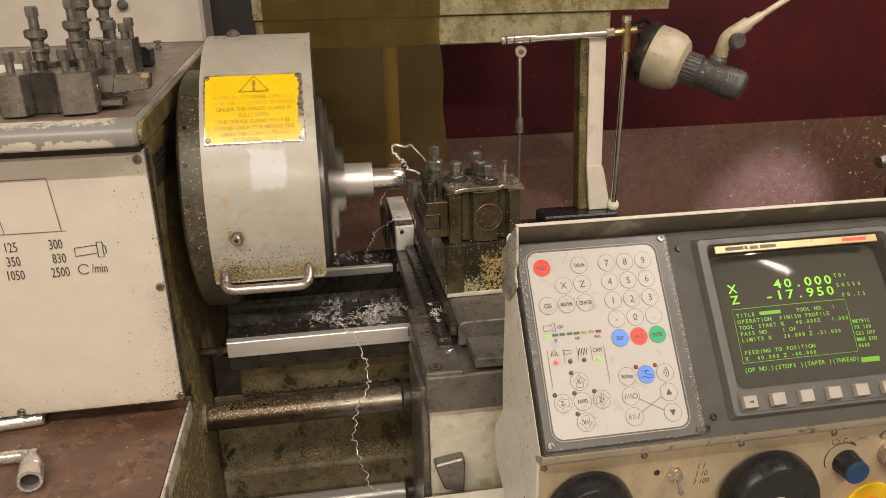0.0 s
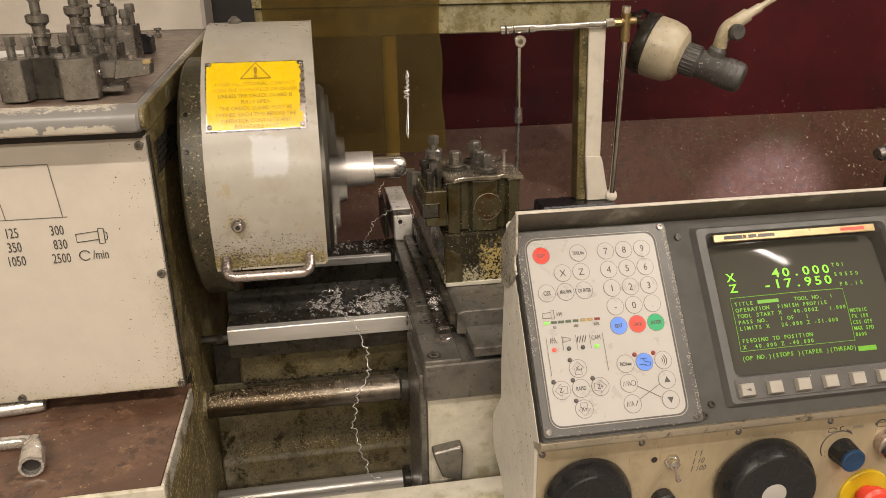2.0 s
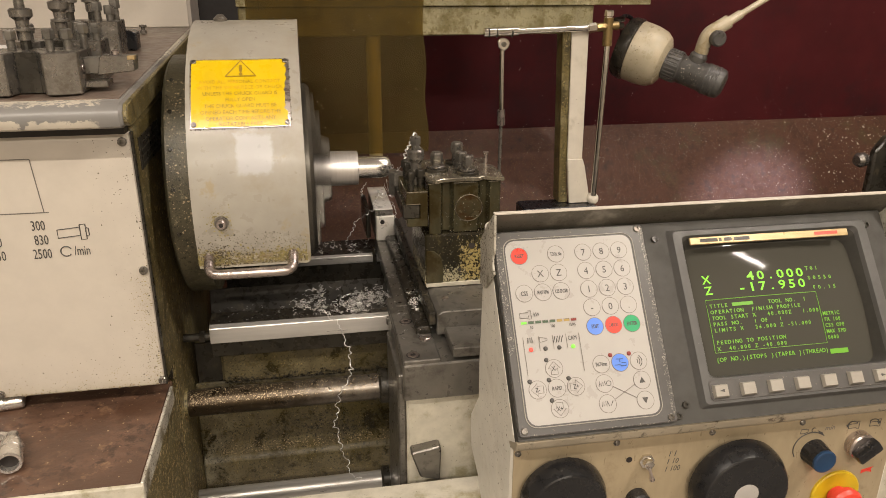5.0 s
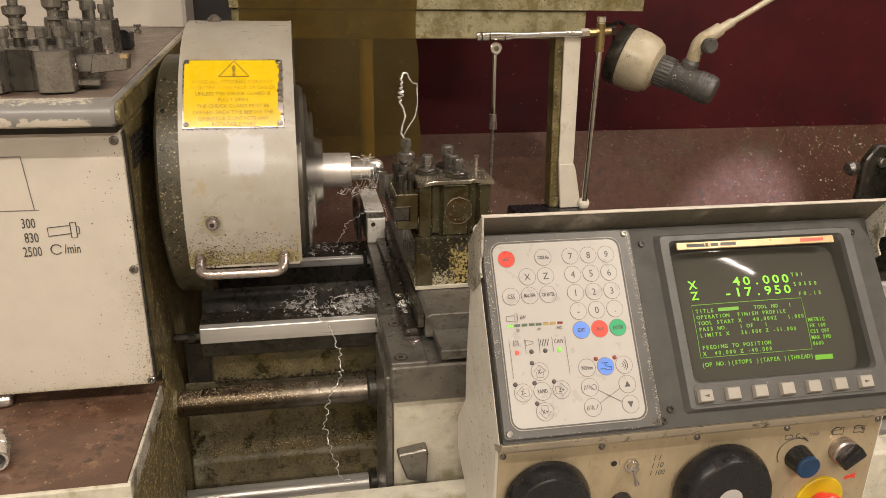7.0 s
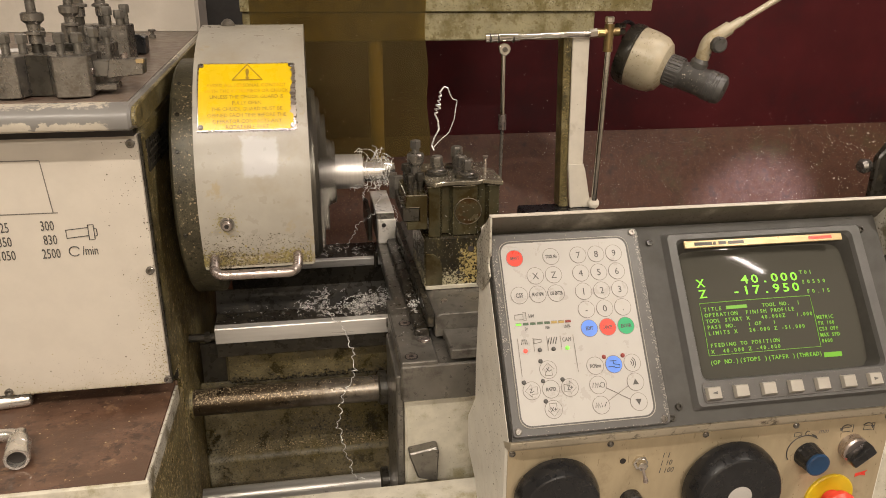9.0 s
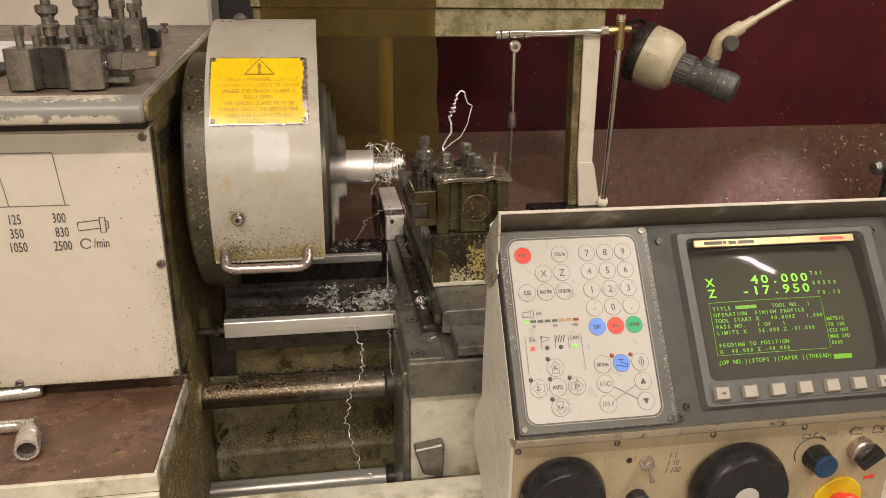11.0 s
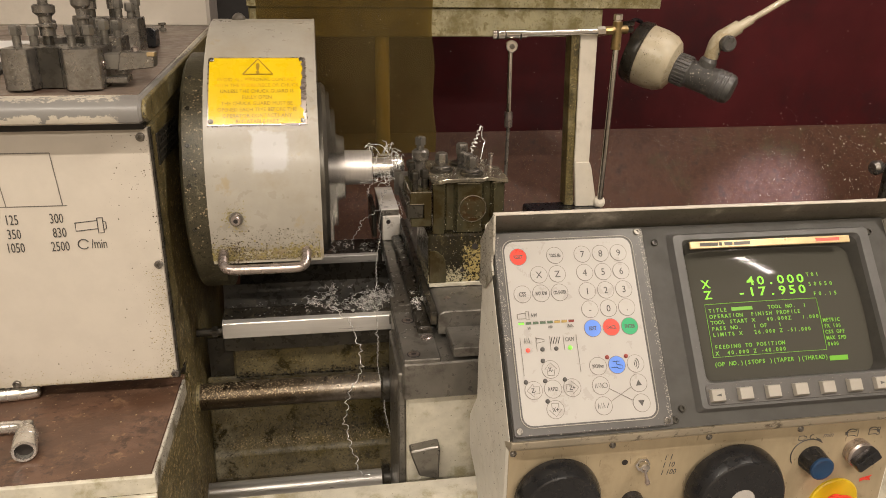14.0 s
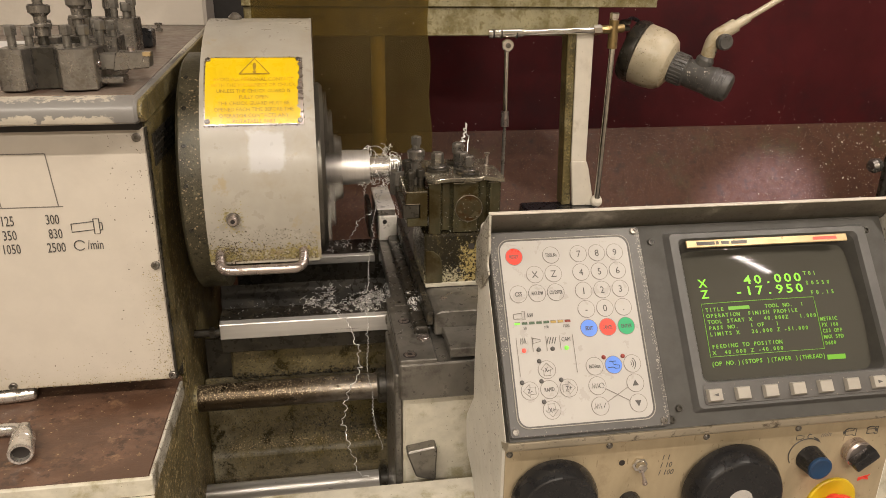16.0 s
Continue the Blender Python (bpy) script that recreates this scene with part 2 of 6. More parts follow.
worn_sheet = material("worn_speckled_sheet", (0.50, 0.47, 0.40), 0.38, 0.2, layers=[((0.16, 0.135, 0.085), 26, 0.52, 0.66, 0.45), ((0.07, 0.055, 0.03), 340, 0.56, 0.61, 0.5)], tone=0.12, bump=0.06)
# near-black colour that paints the shade in holes, gaps and the recess box
dark_void = material("dark_hollow_shade", (0.018, 0.014, 0.012), 0.6, tone=0.2, bump=0.03)
yellow = material("yellow_sign_enamel", (0.66, 0.455, 0.006), 0.30, layers=[((0.56, 0.35, 0.015), 16, 0.55, 0.75, 0.35), ((0.30, 0.19, 0.05), 160, 0.68, 0.74, 0.6)], tone=0.06, bump=0.03)
sign_ink = material("faded_sign_ink", (0.30, 0.18, 0.02), 0.45, tone=0.3, tone_scale=60, bump=0.0)
sign_ink_worn = material("worn_sign_ink", (0.50, 0.29, 0.02), 0.4, tone=0.3, tone_scale=60, bump=0.0)
ink = material("dark_print", (0.060, 0.055, 0.05), 0.5, tone=0.15, bump=0.0)
ink_thin = material("grey_print", (0.16, 0.14, 0.12), 0.5, tone=0.15, bump=0.0)
panel_grey = material("grey_plastic", (0.074, 0.071, 0.067), 0.5, layers=[((0.16, 0.15, 0.135), 520, 0.68, 0.74, 0.5)], tone=0.08, bump=0.08, bump_scale=900)
plate_grey = material("dark_grey_plate", (0.080, 0.075, 0.070), 0.38, layers=[((0.42, 0.36, 0.26), 420, 0.66, 0.70, 0.5)], tone=0.1, bump=0.05)
bezel_dark = material("dark_bezel", (0.0400, 0.0372, 0.0315), 0.62, tone=0.1, bump=0.04, bump_scale=700)
key_white = material("membrane_white", (0.375, 0.356, 0.330), 0.34, layers=[((0.34, 0.305, 0.25), 10, 0.62, 0.9, 0.4)], tone=0.02, bump=0.01)
key_cap = material("key_cap_grey", (0.30, 0.275, 0.235), 0.4, tone=0.05, bump=0.02)
hood_paint = material("hood_grey_cream", (0.092, 0.081, 0.062), 0.4, layers=[((0.07, 0.056, 0.036), 330, 0.58, 0.64, 0.6), ((0.29, 0.265, 0.22), 12, 0.52, 0.72, 0.4), ((0.40, 0.36, 0.29), 420, 0.66, 0.70, 0.4)], tone=0.1, bump=0.05)
console_paint = material("console_cream_speckled", (0.72, 0.69, 0.615), 0.42, layers=[((0.58, 0.54, 0.465), 14, 0.5, 0.72, 0.5), ((0.20, 0.17, 0.11), 380, 0.655, 0.70, 0.6)], tone=0.05, bump=0.03)
brushed = material("aged_beige_plate", (0.385, 0.310, 0.200), 0.36, 0.25, layers=[((0.22, 0.165, 0.10), 16, 0.56, 0.76, 0.4), ((0.14, 0.10, 0.06), 380, 0.72, 0.76, 0.5)], tone=0.05, bump=0.02, stretch=(3, 1, 1))
ledge_metal = material("worn_ledge_metal", (0.47, 0.41, 0.31), 0.34, 0.4, layers=[((0.09, 0.07, 0.045), 45, 0.54, 0.66, 0.5), ((0.12, 0.09, 0.05), 380, 0.64, 0.69, 0.5)], tone=0.1, bump=0.05, stretch=(0.4, 1, 1))
black_plastic = material("black_plastic", (0.012, 0.012, 0.013), 0.28, tone=0.15, bump=0.03)
red = material("red_plastic", (0.70, 0.055, 0.035), 0.35, tone=0.05, bump=0.01)
blue = material("blue_plastic", (0.10, 0.22, 0.66), 0.35, tone=0.05, bump=0.01)
dark_blue = material("blue_knob_cap", (0.010, 0.036, 0.088), 0.4, tone=0.1, bump=0.02)
green = material("green_plastic", (0.02, 0.30, 0.12), 0.35, tone=0.05, bump=0.01)
led_off = material("unlit_red_lamp", (0.20, 0.030, 0.022), 0.35, tone=0.1, bump=0.0)
seg_green = material("unlit_green_segment", (0.075, 0.115, 0.070), 0.35, tone=0.1, bump=0.0)
seg_amber = material("unlit_amber_segment", (0.36, 0.25, 0.07), 0.35, tone=0.1, bump=0.0)
stop_yellow = material("yellow_collar", (0.56, 0.38, 0.012), 0.4, tone=0.06, bump=0.02)
badge_mat = material("gold_badge", (0.40, 0.29, 0.145), 0.35, 0.3, layers=[((0.32, 0.22, 0.10), 30, 0.6, 0.75, 0.4)], tone=0.06, bump=0.02)
room_wall = material("pale_workshop_wall", (0.55, 0.50, 0.42), 0.8, tone=0.06, tone_scale=2, bump=0.05)
room_floor = material("concrete_floor", (0.20, 0.18, 0.16), 0.7, tone=0.15, tone_scale=3, bump=0.1)
beam_paint = material("grimy_beam_paint", (0.29, 0.258, 0.150), 0.42, layers=[((0.145, 0.115, 0.04), 22, 0.46, 0.62, 0.4), ((0.15, 0.12, 0.045), 60, 0.50, 0.64, 0.4), ((0.50, 0.46, 0.33), 70, 0.60, 0.72, 0.5), ((0.05, 0.04, 0.015), 380, 0.58, 0.64, 0.4)], tone=0.2, bump=0.1)
rust_grain = material("rusty_grains", (0.32, 0.25, 0.155), 0.45, 0.2, tone=0.5, tone_scale=300, bump=0.0)
pale_grain = material("pale_brown_grains", (0.46, 0.37, 0.21), 0.45, 0.2, tone=0.6, tone_scale=300, bump=0.0)
olive_dirt = material("olive_oil_dirt", (0.26, 0.215, 0.085), 0.5, tone=0.4, tone_scale=200, bump=0.0)
dirt = material("brown_dirt_crumbs", (0.07, 0.052, 0.026), 0.6, tone=0.4, tone_scale=200, bump=0.0)
paper = material("white_paper", (0.75, 0.74, 0.72), 0.7, tone=0.02, bump=0.02)
aged_white = material("aged_lamp_enamel", (0.46, 0.40, 0.28), 0.33, layers=[((0.30, 0.225, 0.11), 24, 0.50, 0.72, 0.4), ((0.14, 0.11, 0.07), 260, 0.68, 0.73, 0.5)], tone=0.08, bump=0.03)
lamp_grey = material("grey_lamp_plastic", (0.080, 0.076, 0.070), 0.36, layers=[((0.20, 0.18, 0.15), 60, 0.56, 0.68, 0.45), ((0.025, 0.02, 0.015), 40, 0.55, 0.70, 0.25), ((0.42, 0.39, 0.33), 420, 0.68, 0.72, 0.4)], tone=0.15, bump=0.05)


def glow(name, colour, strength):
    m = bpy.data.materials.new(name)
    m.use_nodes = True
    b = m.node_tree.nodes["Principled BSDF"]
    b.inputs["Base Color"].default_value = (0.02, 0.03, 0.02, 1)
    b.inputs["Emission Color"].default_value = (*colour, 1)
    b.inputs["Emission Strength"].default_value = strength
    return m


crt_green = glow("crt_phosphor_bright", (0.36, 1.0, 0.01), 0.95)
crt_mid = glow("crt_phosphor_mid", (0.34, 0.88, 0.02), 0.58)
led_red = glow("red_led_light", (1.0, 0.08, 0.05), 1.2)
led_green = glow("green_led_light", (0.35, 1.0, 0.08), 0.9)

crt_glass = bpy.data.materials.new("crt_faceplate_glass")
crt_glass.use_nodes = True
_b = crt_glass.node_tree.nodes["Principled BSDF"]
_b.inputs["Base Color"].default_value = (0.060, 0.057, 0.047, 1)
_b.inputs["Roughness"].default_value = 0.06
_b.inputs["Specular IOR Level"].default_value = 0.035

amber = bpy.data.materials.new("amber_polycarbonate")
amber.use_nodes = True
_nt = amber.node_tree
_b = _nt.nodes["Principled BSDF"]
_tr = _nt.nodes.new("ShaderNodeBsdfTransparent")
_tr.inputs[0].default_value = (0.64, 0.555, 0.30, 1)
_b.inputs["Base Color"].default_value = (0.225, 0.180, 0.070, 1)
_b.inputs["Roughness"].default_value = 0.35
_mx = _nt.nodes.new("ShaderNodeMixShader")
_f = ramp(_nt, noise_of(_nt, 9, 5.0), 0.2, 0.9)
_mr = _nt.nodes.new("ShaderNodeMapRange")
_mr.inputs[3].default_value, _mr.inputs[4].default_value = 0.09, 0.20
_nt.links.new(_f, _mr.inputs[0])
_nt.links.new(_mr.outputs[0], _mx.inputs[0])
_nt.links.new(_tr.outputs[0], _mx.inputs[1])
_nt.links.new(_b.outputs[0], _mx.inputs[2])
_nt.links.new(_mx.outputs[0], _nt.nodes["Material Output"].inputs[0])


# ---- mesh helpers ----
def box(x0, x1, y0, y1, z0, z1, bevel=0.0, seg=1, bm=None):
    bm = bm or bmesh.new()
    m = Matrix.Translation(((x0 + x1) / 2, (y0 + y1) / 2, (z0 + z1) / 2)) @ Matrix.Diagonal((x1 - x0, y1 - y0, z1 - z0, 1))
    vs = bmesh.ops.create_cube(bm, size=1, matrix=m)["verts"]
    if bevel:
        es = {e for v in vs for e in v.link_edges}
        bmesh.ops.bevel(bm, geom=list(es), offset=bevel, segments=seg, affect="EDGES", profile=0.5)
    return bm


def cyl(p, q, r, r2=None, n=24, bm=None, bevel=0.0):
    bm = bm or bmesh.new()
    p, q = Vector(p), Vector(q)
    d = q - p
    m = Matrix.Translation((p + q) / 2) @ d.to_track_quat("Z", "Y").to_matrix().to_4x4()
    vs = bmesh.ops.create_cone(bm, cap_ends=True, segments=n, radius1=r, radius2=r if r2 is None else r2, depth=d.length, matrix=m)["verts"]
    if bevel:
        es = {e for v in vs for e in v.link_edges if any(len(f.verts) > 4 for f in e.link_faces)}
        bmesh.ops.bevel(bm, geom=list(es), offset=bevel, segments=2, affect="EDGES", profile=0.5)
    return bm


def lathe(profile, p, q, n=32, bm=None):
    """Turns (distance along, radius) round the line from p towards q."""
    bm = bm or bmesh.new()
    p, q = Vector(p), Vector(q)
    rot = (q - p).to_track_quat("Z", "Y").to_matrix()
    rings = []
    for d, r in profile:
        rings.append([bm.verts.new(p + rot @ Vector((r * math.cos(2 * math.pi * k / n), r * math.sin(2 * math.pi * k / n), d))) for k in range(n)])
    for a, b in zip(rings, rings[1:]):
        for k in range(n):
            bm.faces.new((a[k], a[(k + 1) % n], b[(k + 1) % n], b[k]))
    bm.faces.new(rings[0][::-1])
    bm.faces.new(rings[-1])
    return bm


def prism(points, axis, lo, hi, bevel=0.0, bm=None):
    """A polygon in the two other axes, drawn out along axis from lo to hi."""
    bm = bm or bmesh.new()

    def at(p, h):
        return {"x": (h, p[0], p[1]), "y": (p[0], h, p[1]), "z": (p[0], p[1], h)}[axis]

    a = [bm.verts.new(at(p, lo)) for p in points]
    b = [bm.verts.new(at(p, hi)) for p in points]
    n = len(points)
    fs = [bm.faces.new(a), bm.faces.new(b[::-1])]
    for k in range(n):
        fs.append(bm.faces.new((a[k], b[k], b[(k + 1) % n], a[(k + 1) % n])))
    bmesh.ops.recalc_face_normals(bm, faces=fs)
    if bevel:
        bmesh.ops.bevel(bm, geom=list({e for f in fs for e in f.edges}), offset=bevel, segments=1, affect="EDGES", profile=0.5)
    return bm


def pipe(points, r, n=10, bm=None, flat=1.0):
    """A tube along a line of points."""
    bm = bm or bmesh.new()
    pts = [Vector(p) for p in points]
    rings = []
    side = None
    for k, p in enumerate(pts):
        d = (pts[min(k + 1, len(pts) - 1)] - pts[max(k - 1, 0)]).normalized()
        if side is None:
            side = d.orthogonal().normalized()
        side = (side - d * side.dot(d)).normalized()
        up = d.cross(side)
        rings.append([bm.verts.new(p + r * (math.cos(2 * math.pi * j / n) * side + flat * math.sin(2 * math.pi * j / n) * up)) for j in range(n)])
    for a, b in zip(rings, rings[1:]):
        for j in range(n):
            bm.faces.new((a[j], a[(j + 1) % n], b[(j + 1) % n], b[j]))
    bm.faces.new(rings[0][::-1])
    bm.faces.new(rings[-1])
    return bm


def bend(points, r, steps=5):
    """Rounds the corners of a line of points."""
    pts = [Vector(p) for p in points]
    out = [pts[0]]
    for a, b, c in zip(pts, pts[1:], pts[2:]):
        u, w = (a - b).normalized() * r, (c - b).normalized() * r
        for k in range(steps + 1):
            t = k / steps
            out.append((1 - t) ** 2 * (b + u) + 2 * t * (1 - t) * b + t ** 2 * (b + w))
    return out + [pts[-1]]


ROOT = {}


def thing(name, base, label, category, group="", kind=""):
    ob = new(name)
    ob.empty_display_size = 0.02
    ob.location = base
    ROOT[ob.name] = Vector(base)
    return tagged(ob, label, category, group, kind)


def smooth_by_angle(me, degrees=28):
    for poly in me.polygons:
        poly.use_smooth = True
    me.set_sharp_from_angle(angle=radians(degrees))


def mesh_of(name, bm, mats):
    bmesh.ops.recalc_face_normals(bm, faces=bm.faces[:])
    me = bpy.data.meshes.new(name)
    bm.to_mesh(me)
    bm.free()
    for m in mats if isinstance(mats, (list, tuple)) else [mats]:
        me.materials.append(m)
    smooth_by_angle(me)
    return me


def part(name, bm, mats, parent, label="", m=None):
    """One mesh under a thing or a part; its vertices are given in the world, or in the frame m."""
    base = ROOT[parent.name]
    bm.transform(Matrix.Translation(-base) @ (m or Matrix()))
    ob = new(name, mesh_of(name, bm, mats))
    ob.parent = parent
    ROOT[ob.name] = base
    if label:
        tagged(ob, label)
    return ob


def solid(name, bm, mats, label, category="", kind="", group="", base=None):
    """A top-level mesh."""
    base = Vector(base) if base else Vector((0, 0, 0))
    bm.transform(Matrix.Translation(-base))
    ob = new(name, mesh_of(name, bm, mats))
    ob.location = base
    ROOT[ob.name] = base
    return tagged(ob, label, category, group, kind)


def text_bm(body, size, align="LEFT", squeeze=1.0, depth=0.0002, bold=0.0):
    cu = bpy.data.curves.new("lettering", "FONT")
    cu.body, cu.size, cu.align_x, cu.extrude, cu.offset, cu.resolution_u = body, size, align, depth, bold, 2
    ob = bpy.data.objects.new("lettering", cu)
    scene.collection.objects.link(ob)
    me = bpy.data.meshes.new_from_object(ob)
    bm = bmesh.new()
    bm.from_mesh(me)
    bpy.data.objects.remove(ob)
    bpy.data.meshes.remove(me)
    bm.transform(Matrix.Diagonal((squeeze, 1, 1, 1)))
    return bm


def merge(a, b):
    """Adds b to a."""
    me = bpy.data.meshes.new("joined")
    b.to_mesh(me)
    b.free()
    a.from_mesh(me)
    bpy.data.meshes.remove(me)
    return a


def cap_screw(at, way, r, h, parent, mat=None, name="screw"):
    """A socket-head screw: a bevelled head with a hollow."""
    p, w = Vector(at), Vector(way).normalized()
    bm = lathe([(0, r), (h * 0.8, r), (h, r * 0.85), (h, r * 0.5), (h * 0.35, r * 0.48)], p, p + w, 14)
    return part(name, bm, mat or steel, parent)


def specks(name, parent, place, n, size, seed, mat):
    """Fine dirt: small flat crumbs at places (point, normal) given by place(rnd)."""
    rnd = random.Random(seed)
    bm = bmesh.new()
    for _ in range(n):
        p, nrm = place(rnd)
        nrm = Vector(nrm).normalized()
        u = nrm.orthogonal().normalized()
        w = nrm.cross(u)
        a, r = rnd.random() * 6.28, size * (0.42 + rnd.random() ** 4 * 2.2)
        e, f = (u * math.cos(a) + w * math.sin(a)) * r, (w * math.cos(a) - u * math.sin(a)) * r * rnd.uniform(0.4, 1.0)
        c = Vector(p) + nrm * 0.0003
        bm.faces.new([bm.verts.new(c + q) for q in (e, f, -e * rnd.uniform(0.5, 1), -f)])
    return tagged(part(name, bm, mat, parent), kind="stuff")


# ---- the room ----
solid("floor", box(-3.0, 3.6, -3.0, 3.0, -0.1, 0.0), room_floor, "grey concrete workshop floor", kind="structure")
solid("wall_south", box(-3.0, 3.6, -3.1, -3.0, 0.0, 2.9), room_wall, "pale painted workshop wall", kind="structure")
solid("wall_north", box(-3.0, 3.6, 3.0, 3.1, 0.0, 2.9), room_wall, "pale painted workshop wall", kind="structure")
solid("wall_west", box(-3.1, -3.0, -3.0, 3.0, 0.0, 2.9), room_wall, "pale painted workshop wall", kind="structure")
solid("wall_east", box(3.6, 3.7, -3.0, 3.0, 0.0, 2.9), room_wall, "pale painted workshop wall", kind="structure")
solid("ceiling", box(-3.0, 3.6, -3.0, 3.0, 2.9, 3.0), room_wall, "pale workshop ceiling", kind="structure")

# ---- lathe: headstock ----
AXIS_Y, AXIS_Z = 1.09, 1.116
HX = -0.1985


def headstock():
    h = thing("lathe_headstock", (-0.5, 1.2, 0.6), "cream painted lathe headstock with grimy green side", "lathe")
    # top rises slightly to the back
    part("body", prism([(0.930, 0.60), (0.930, 0.899), (0.882, 0.899), (0.882, 1.224), (1.48, 1.258), (1.48, 0.60)], "x", -1.0, HX, 0.003), green_cast, h, "oily green grime over cream casting")
    part("front_panel", box(-1.0, HX - 0.002, 0.874, 0.883, 0.8985, 1.2225, 0.0015), panel_paint, h, "cream painted sheet front panel")
    part("top_cap", prism([(0.850, 1.2325), (0.836, 1.2340), (0.832, 1.238), (0.832, 1.252), (0.842, 1.2605), (1.48, 1.2945), (1.48, 1.262), (0.875, 1.2325)], "x", -1.0, -0.1965, 0.003), worn_cap, h, "cream cap with paint worn to metal")
    part("cap_side", prism([(0.852, 1.2335), (0.838, 1.240), (0.838, 1.250), (0.846, 1.258), (1.478, 1.292), (1.478, 1.263), (0.875, 1.2335)], "x", -0.198, -0.192, 0.001), green_cast, h, "green stained cap side")
    part("cap_gap", box(-1.0, HX - 0.004, 0.862, 0.881, 1.2228, 1.2323), dark_void, h)
    part("top_mat", prism([(0.862, 1.2590), (1.47, 1.2911), (1.47, 1.2947), (0.862, 1.2626)], "x", -0.99, -0.203), top_mat, h, "brown stained top sheet")
    specks("swarf_specks", h, lambda r: ((HX + 0.0002, 0.89 + 0.20 * r.random(), 0.62 + 0.58 * r.random() ** 1.5), (1, 0, 0)), 5200, 0.0017, 45, pale_grain)
    part("nameplate", box(HX, HX + 0.002, 0.900, 1.030, 1.172, 1.210, 0.0005), dark_oily, h, "oily dark nameplate")
    for k in range(4):
        part("plate_line", box(HX + 0.002, HX + 0.0023, 0.910, 1.020, 1.178 + 0.008 * k, 1.1795 + 0.008 * k), tool_steel, h)
    for x, z in ((-0.2093, 1.2122), (-0.2067, 1.056), (-0.2032, 0.9055), (-0.393, 0.9045)):
        cap_screw((x, 0.874, z), (0, -1, 0), 0.005, 0.004, h, tool_steel)
    specks("grime_specks", h, lambda r: ((HX - 0.004 - 0.055 * r.random() ** 2.2, 0.8737, 1.215 - 0.32 * r.random() ** 1.3), (0, -1, 0)), 380, 0.0005, 41, dirt)
    specks("grime_specks", h, lambda r: ((HX - 0.005 - 0.30 * r.random(), 0.8737, 0.900 + 0.05 * r.random() ** 2.5), (0, -1, 0)), 260, 0.0005, 42, dirt)
    specks("oil_stain", h, lambda r: ((HX - 0.006 - 0.42 * r.random() ** 1.4, 0.8737, 0.8995 + abs(r.gauss(0, 0.016))), (0, -1, 0)), 900, 0.0004, 81, olive_dirt)
    specks("oil_stain", h, lambda r: ((HX - 0.004 - abs(r.gauss(0, 0.012)), 0.8737, r.uniform(0.9, 1.05)), (0, -1, 0)), 900, 0.0004, 82, olive_dirt)
    specks("swarf_crumbs", h, lambda r: ((HX - 0.006 - 0.42 * r.random(), 0.8728, 0.8992 + 0.004 * r.random()), (0, -1, 0)), 300, 0.0007, 83, rust_grain)
    part("panel_seam", box(HX - 0.0018, HX + 0.0004, 0.8732, 0.8820, 0.8995, 1.2225), dark_oily, h, "dark grime along the panel edge")
    part("panel_seam", box(-1.0, HX - 0.003, 0.9270, 0.9298, 0.8762, 0.8982), dark_oily, h, "dark strip along the panel foot")
    # printed speed chart
    def line(x0, z0, x1, z1, w=0.0006):
        d = Vector((x1 - x0, 0, z1 - z0))
        nrm = Vector((-d.z, 0, d.x)).normalized() * w
        bm = bmesh.new()
        pts = [Vector((x0, 0.8735, z0)), Vector((x1, 0.8735, z1))]
        bm.faces.new([bm.verts.new(p) for p in (pts[0] - nrm, pts[1] - nrm, pts[1] + nrm, pts[0] + nrm)])
        part("chart_line", bm, ink_thin, h)
    line(-0.60, 1.1970, -0.3095, 1.1958)
    line(-0.60, 1.1345, -0.2995, 1.1335)
    line(-0.3095, 1.1958, -0.3045, 1.1335)
    line(-0.3720, 1.1960, -0.3655, 1.1340)
    for x, z, s in ((-0.3625, 1.1123, "125"), (-0.3626, 1.0950, "350"), (-0.3638, 1.0781, "1050"), (-0.3138, 1.1125, "300"), (-0.3129, 1.0951, "830"), (-0.3145, 1.0781, "2500")):
        part("number", text_bm(s, 0.0172, "CENTER", 0.60), ink, h, m=Matrix.Translation((x, 0.8733, z)) @ pose(0, 0, 0, 90))
    part("chart_symbol", text_bm("/min", 0.0165, "LEFT", 0.62), ink, h, m=pose(-0.2800, 0.8733, 1.0800, 90))
    ring = [(-0.2885 + 0.0060 * math.cos(a), 0.8732, 1.0855 + 0.0060 * math.sin(a)) for a in np.linspace(0.4, 5.6, 16)]
    part("chart_symbol", pipe(ring, 0.0007, 5), ink, h)
    for pts in ([(-0.2945, 1.1120), (-0.2698, 1.1142), (-0.2698, 1.1042), (-0.2945, 1.1019), (-0.2945, 1.1120)], [(-0.2698, 1.1172), (-0.2635, 1.1177), (-0.2635, 1.0992), (-0.2698, 1.0987), (-0.2698, 1.1172)],
                [(-0.2635, 1.1132), (-0.2604, 1.1121), (-0.2604, 1.1040), (-0.2635, 1.1030)]):
        part("chart_symbol", pipe([(x, 0.8733, z) for x, z in pts], 0.00055, 5), ink, h)
    return h


def rear_cabinet():
    c = thing("electrical_cabinet", (-0.6, 1.6, 1.29), "cream sheet-metal cabinet standing behind the headstock", "cabinet")
    part("cabinet_body", box(-1.2, -0.200, 1.482, 1.80, 1.290, 1.75, 0.006), cream_clean, c)
    part("knob", lathe([(0, 0.006), (0.004, 0.009), (0.010, 0.009), (0.014, 0.004)], (-0.336, 1.482, 1.3625), (-0.336, 1.40, 1.3625), 18), panel_grey, c, "round grey knob")


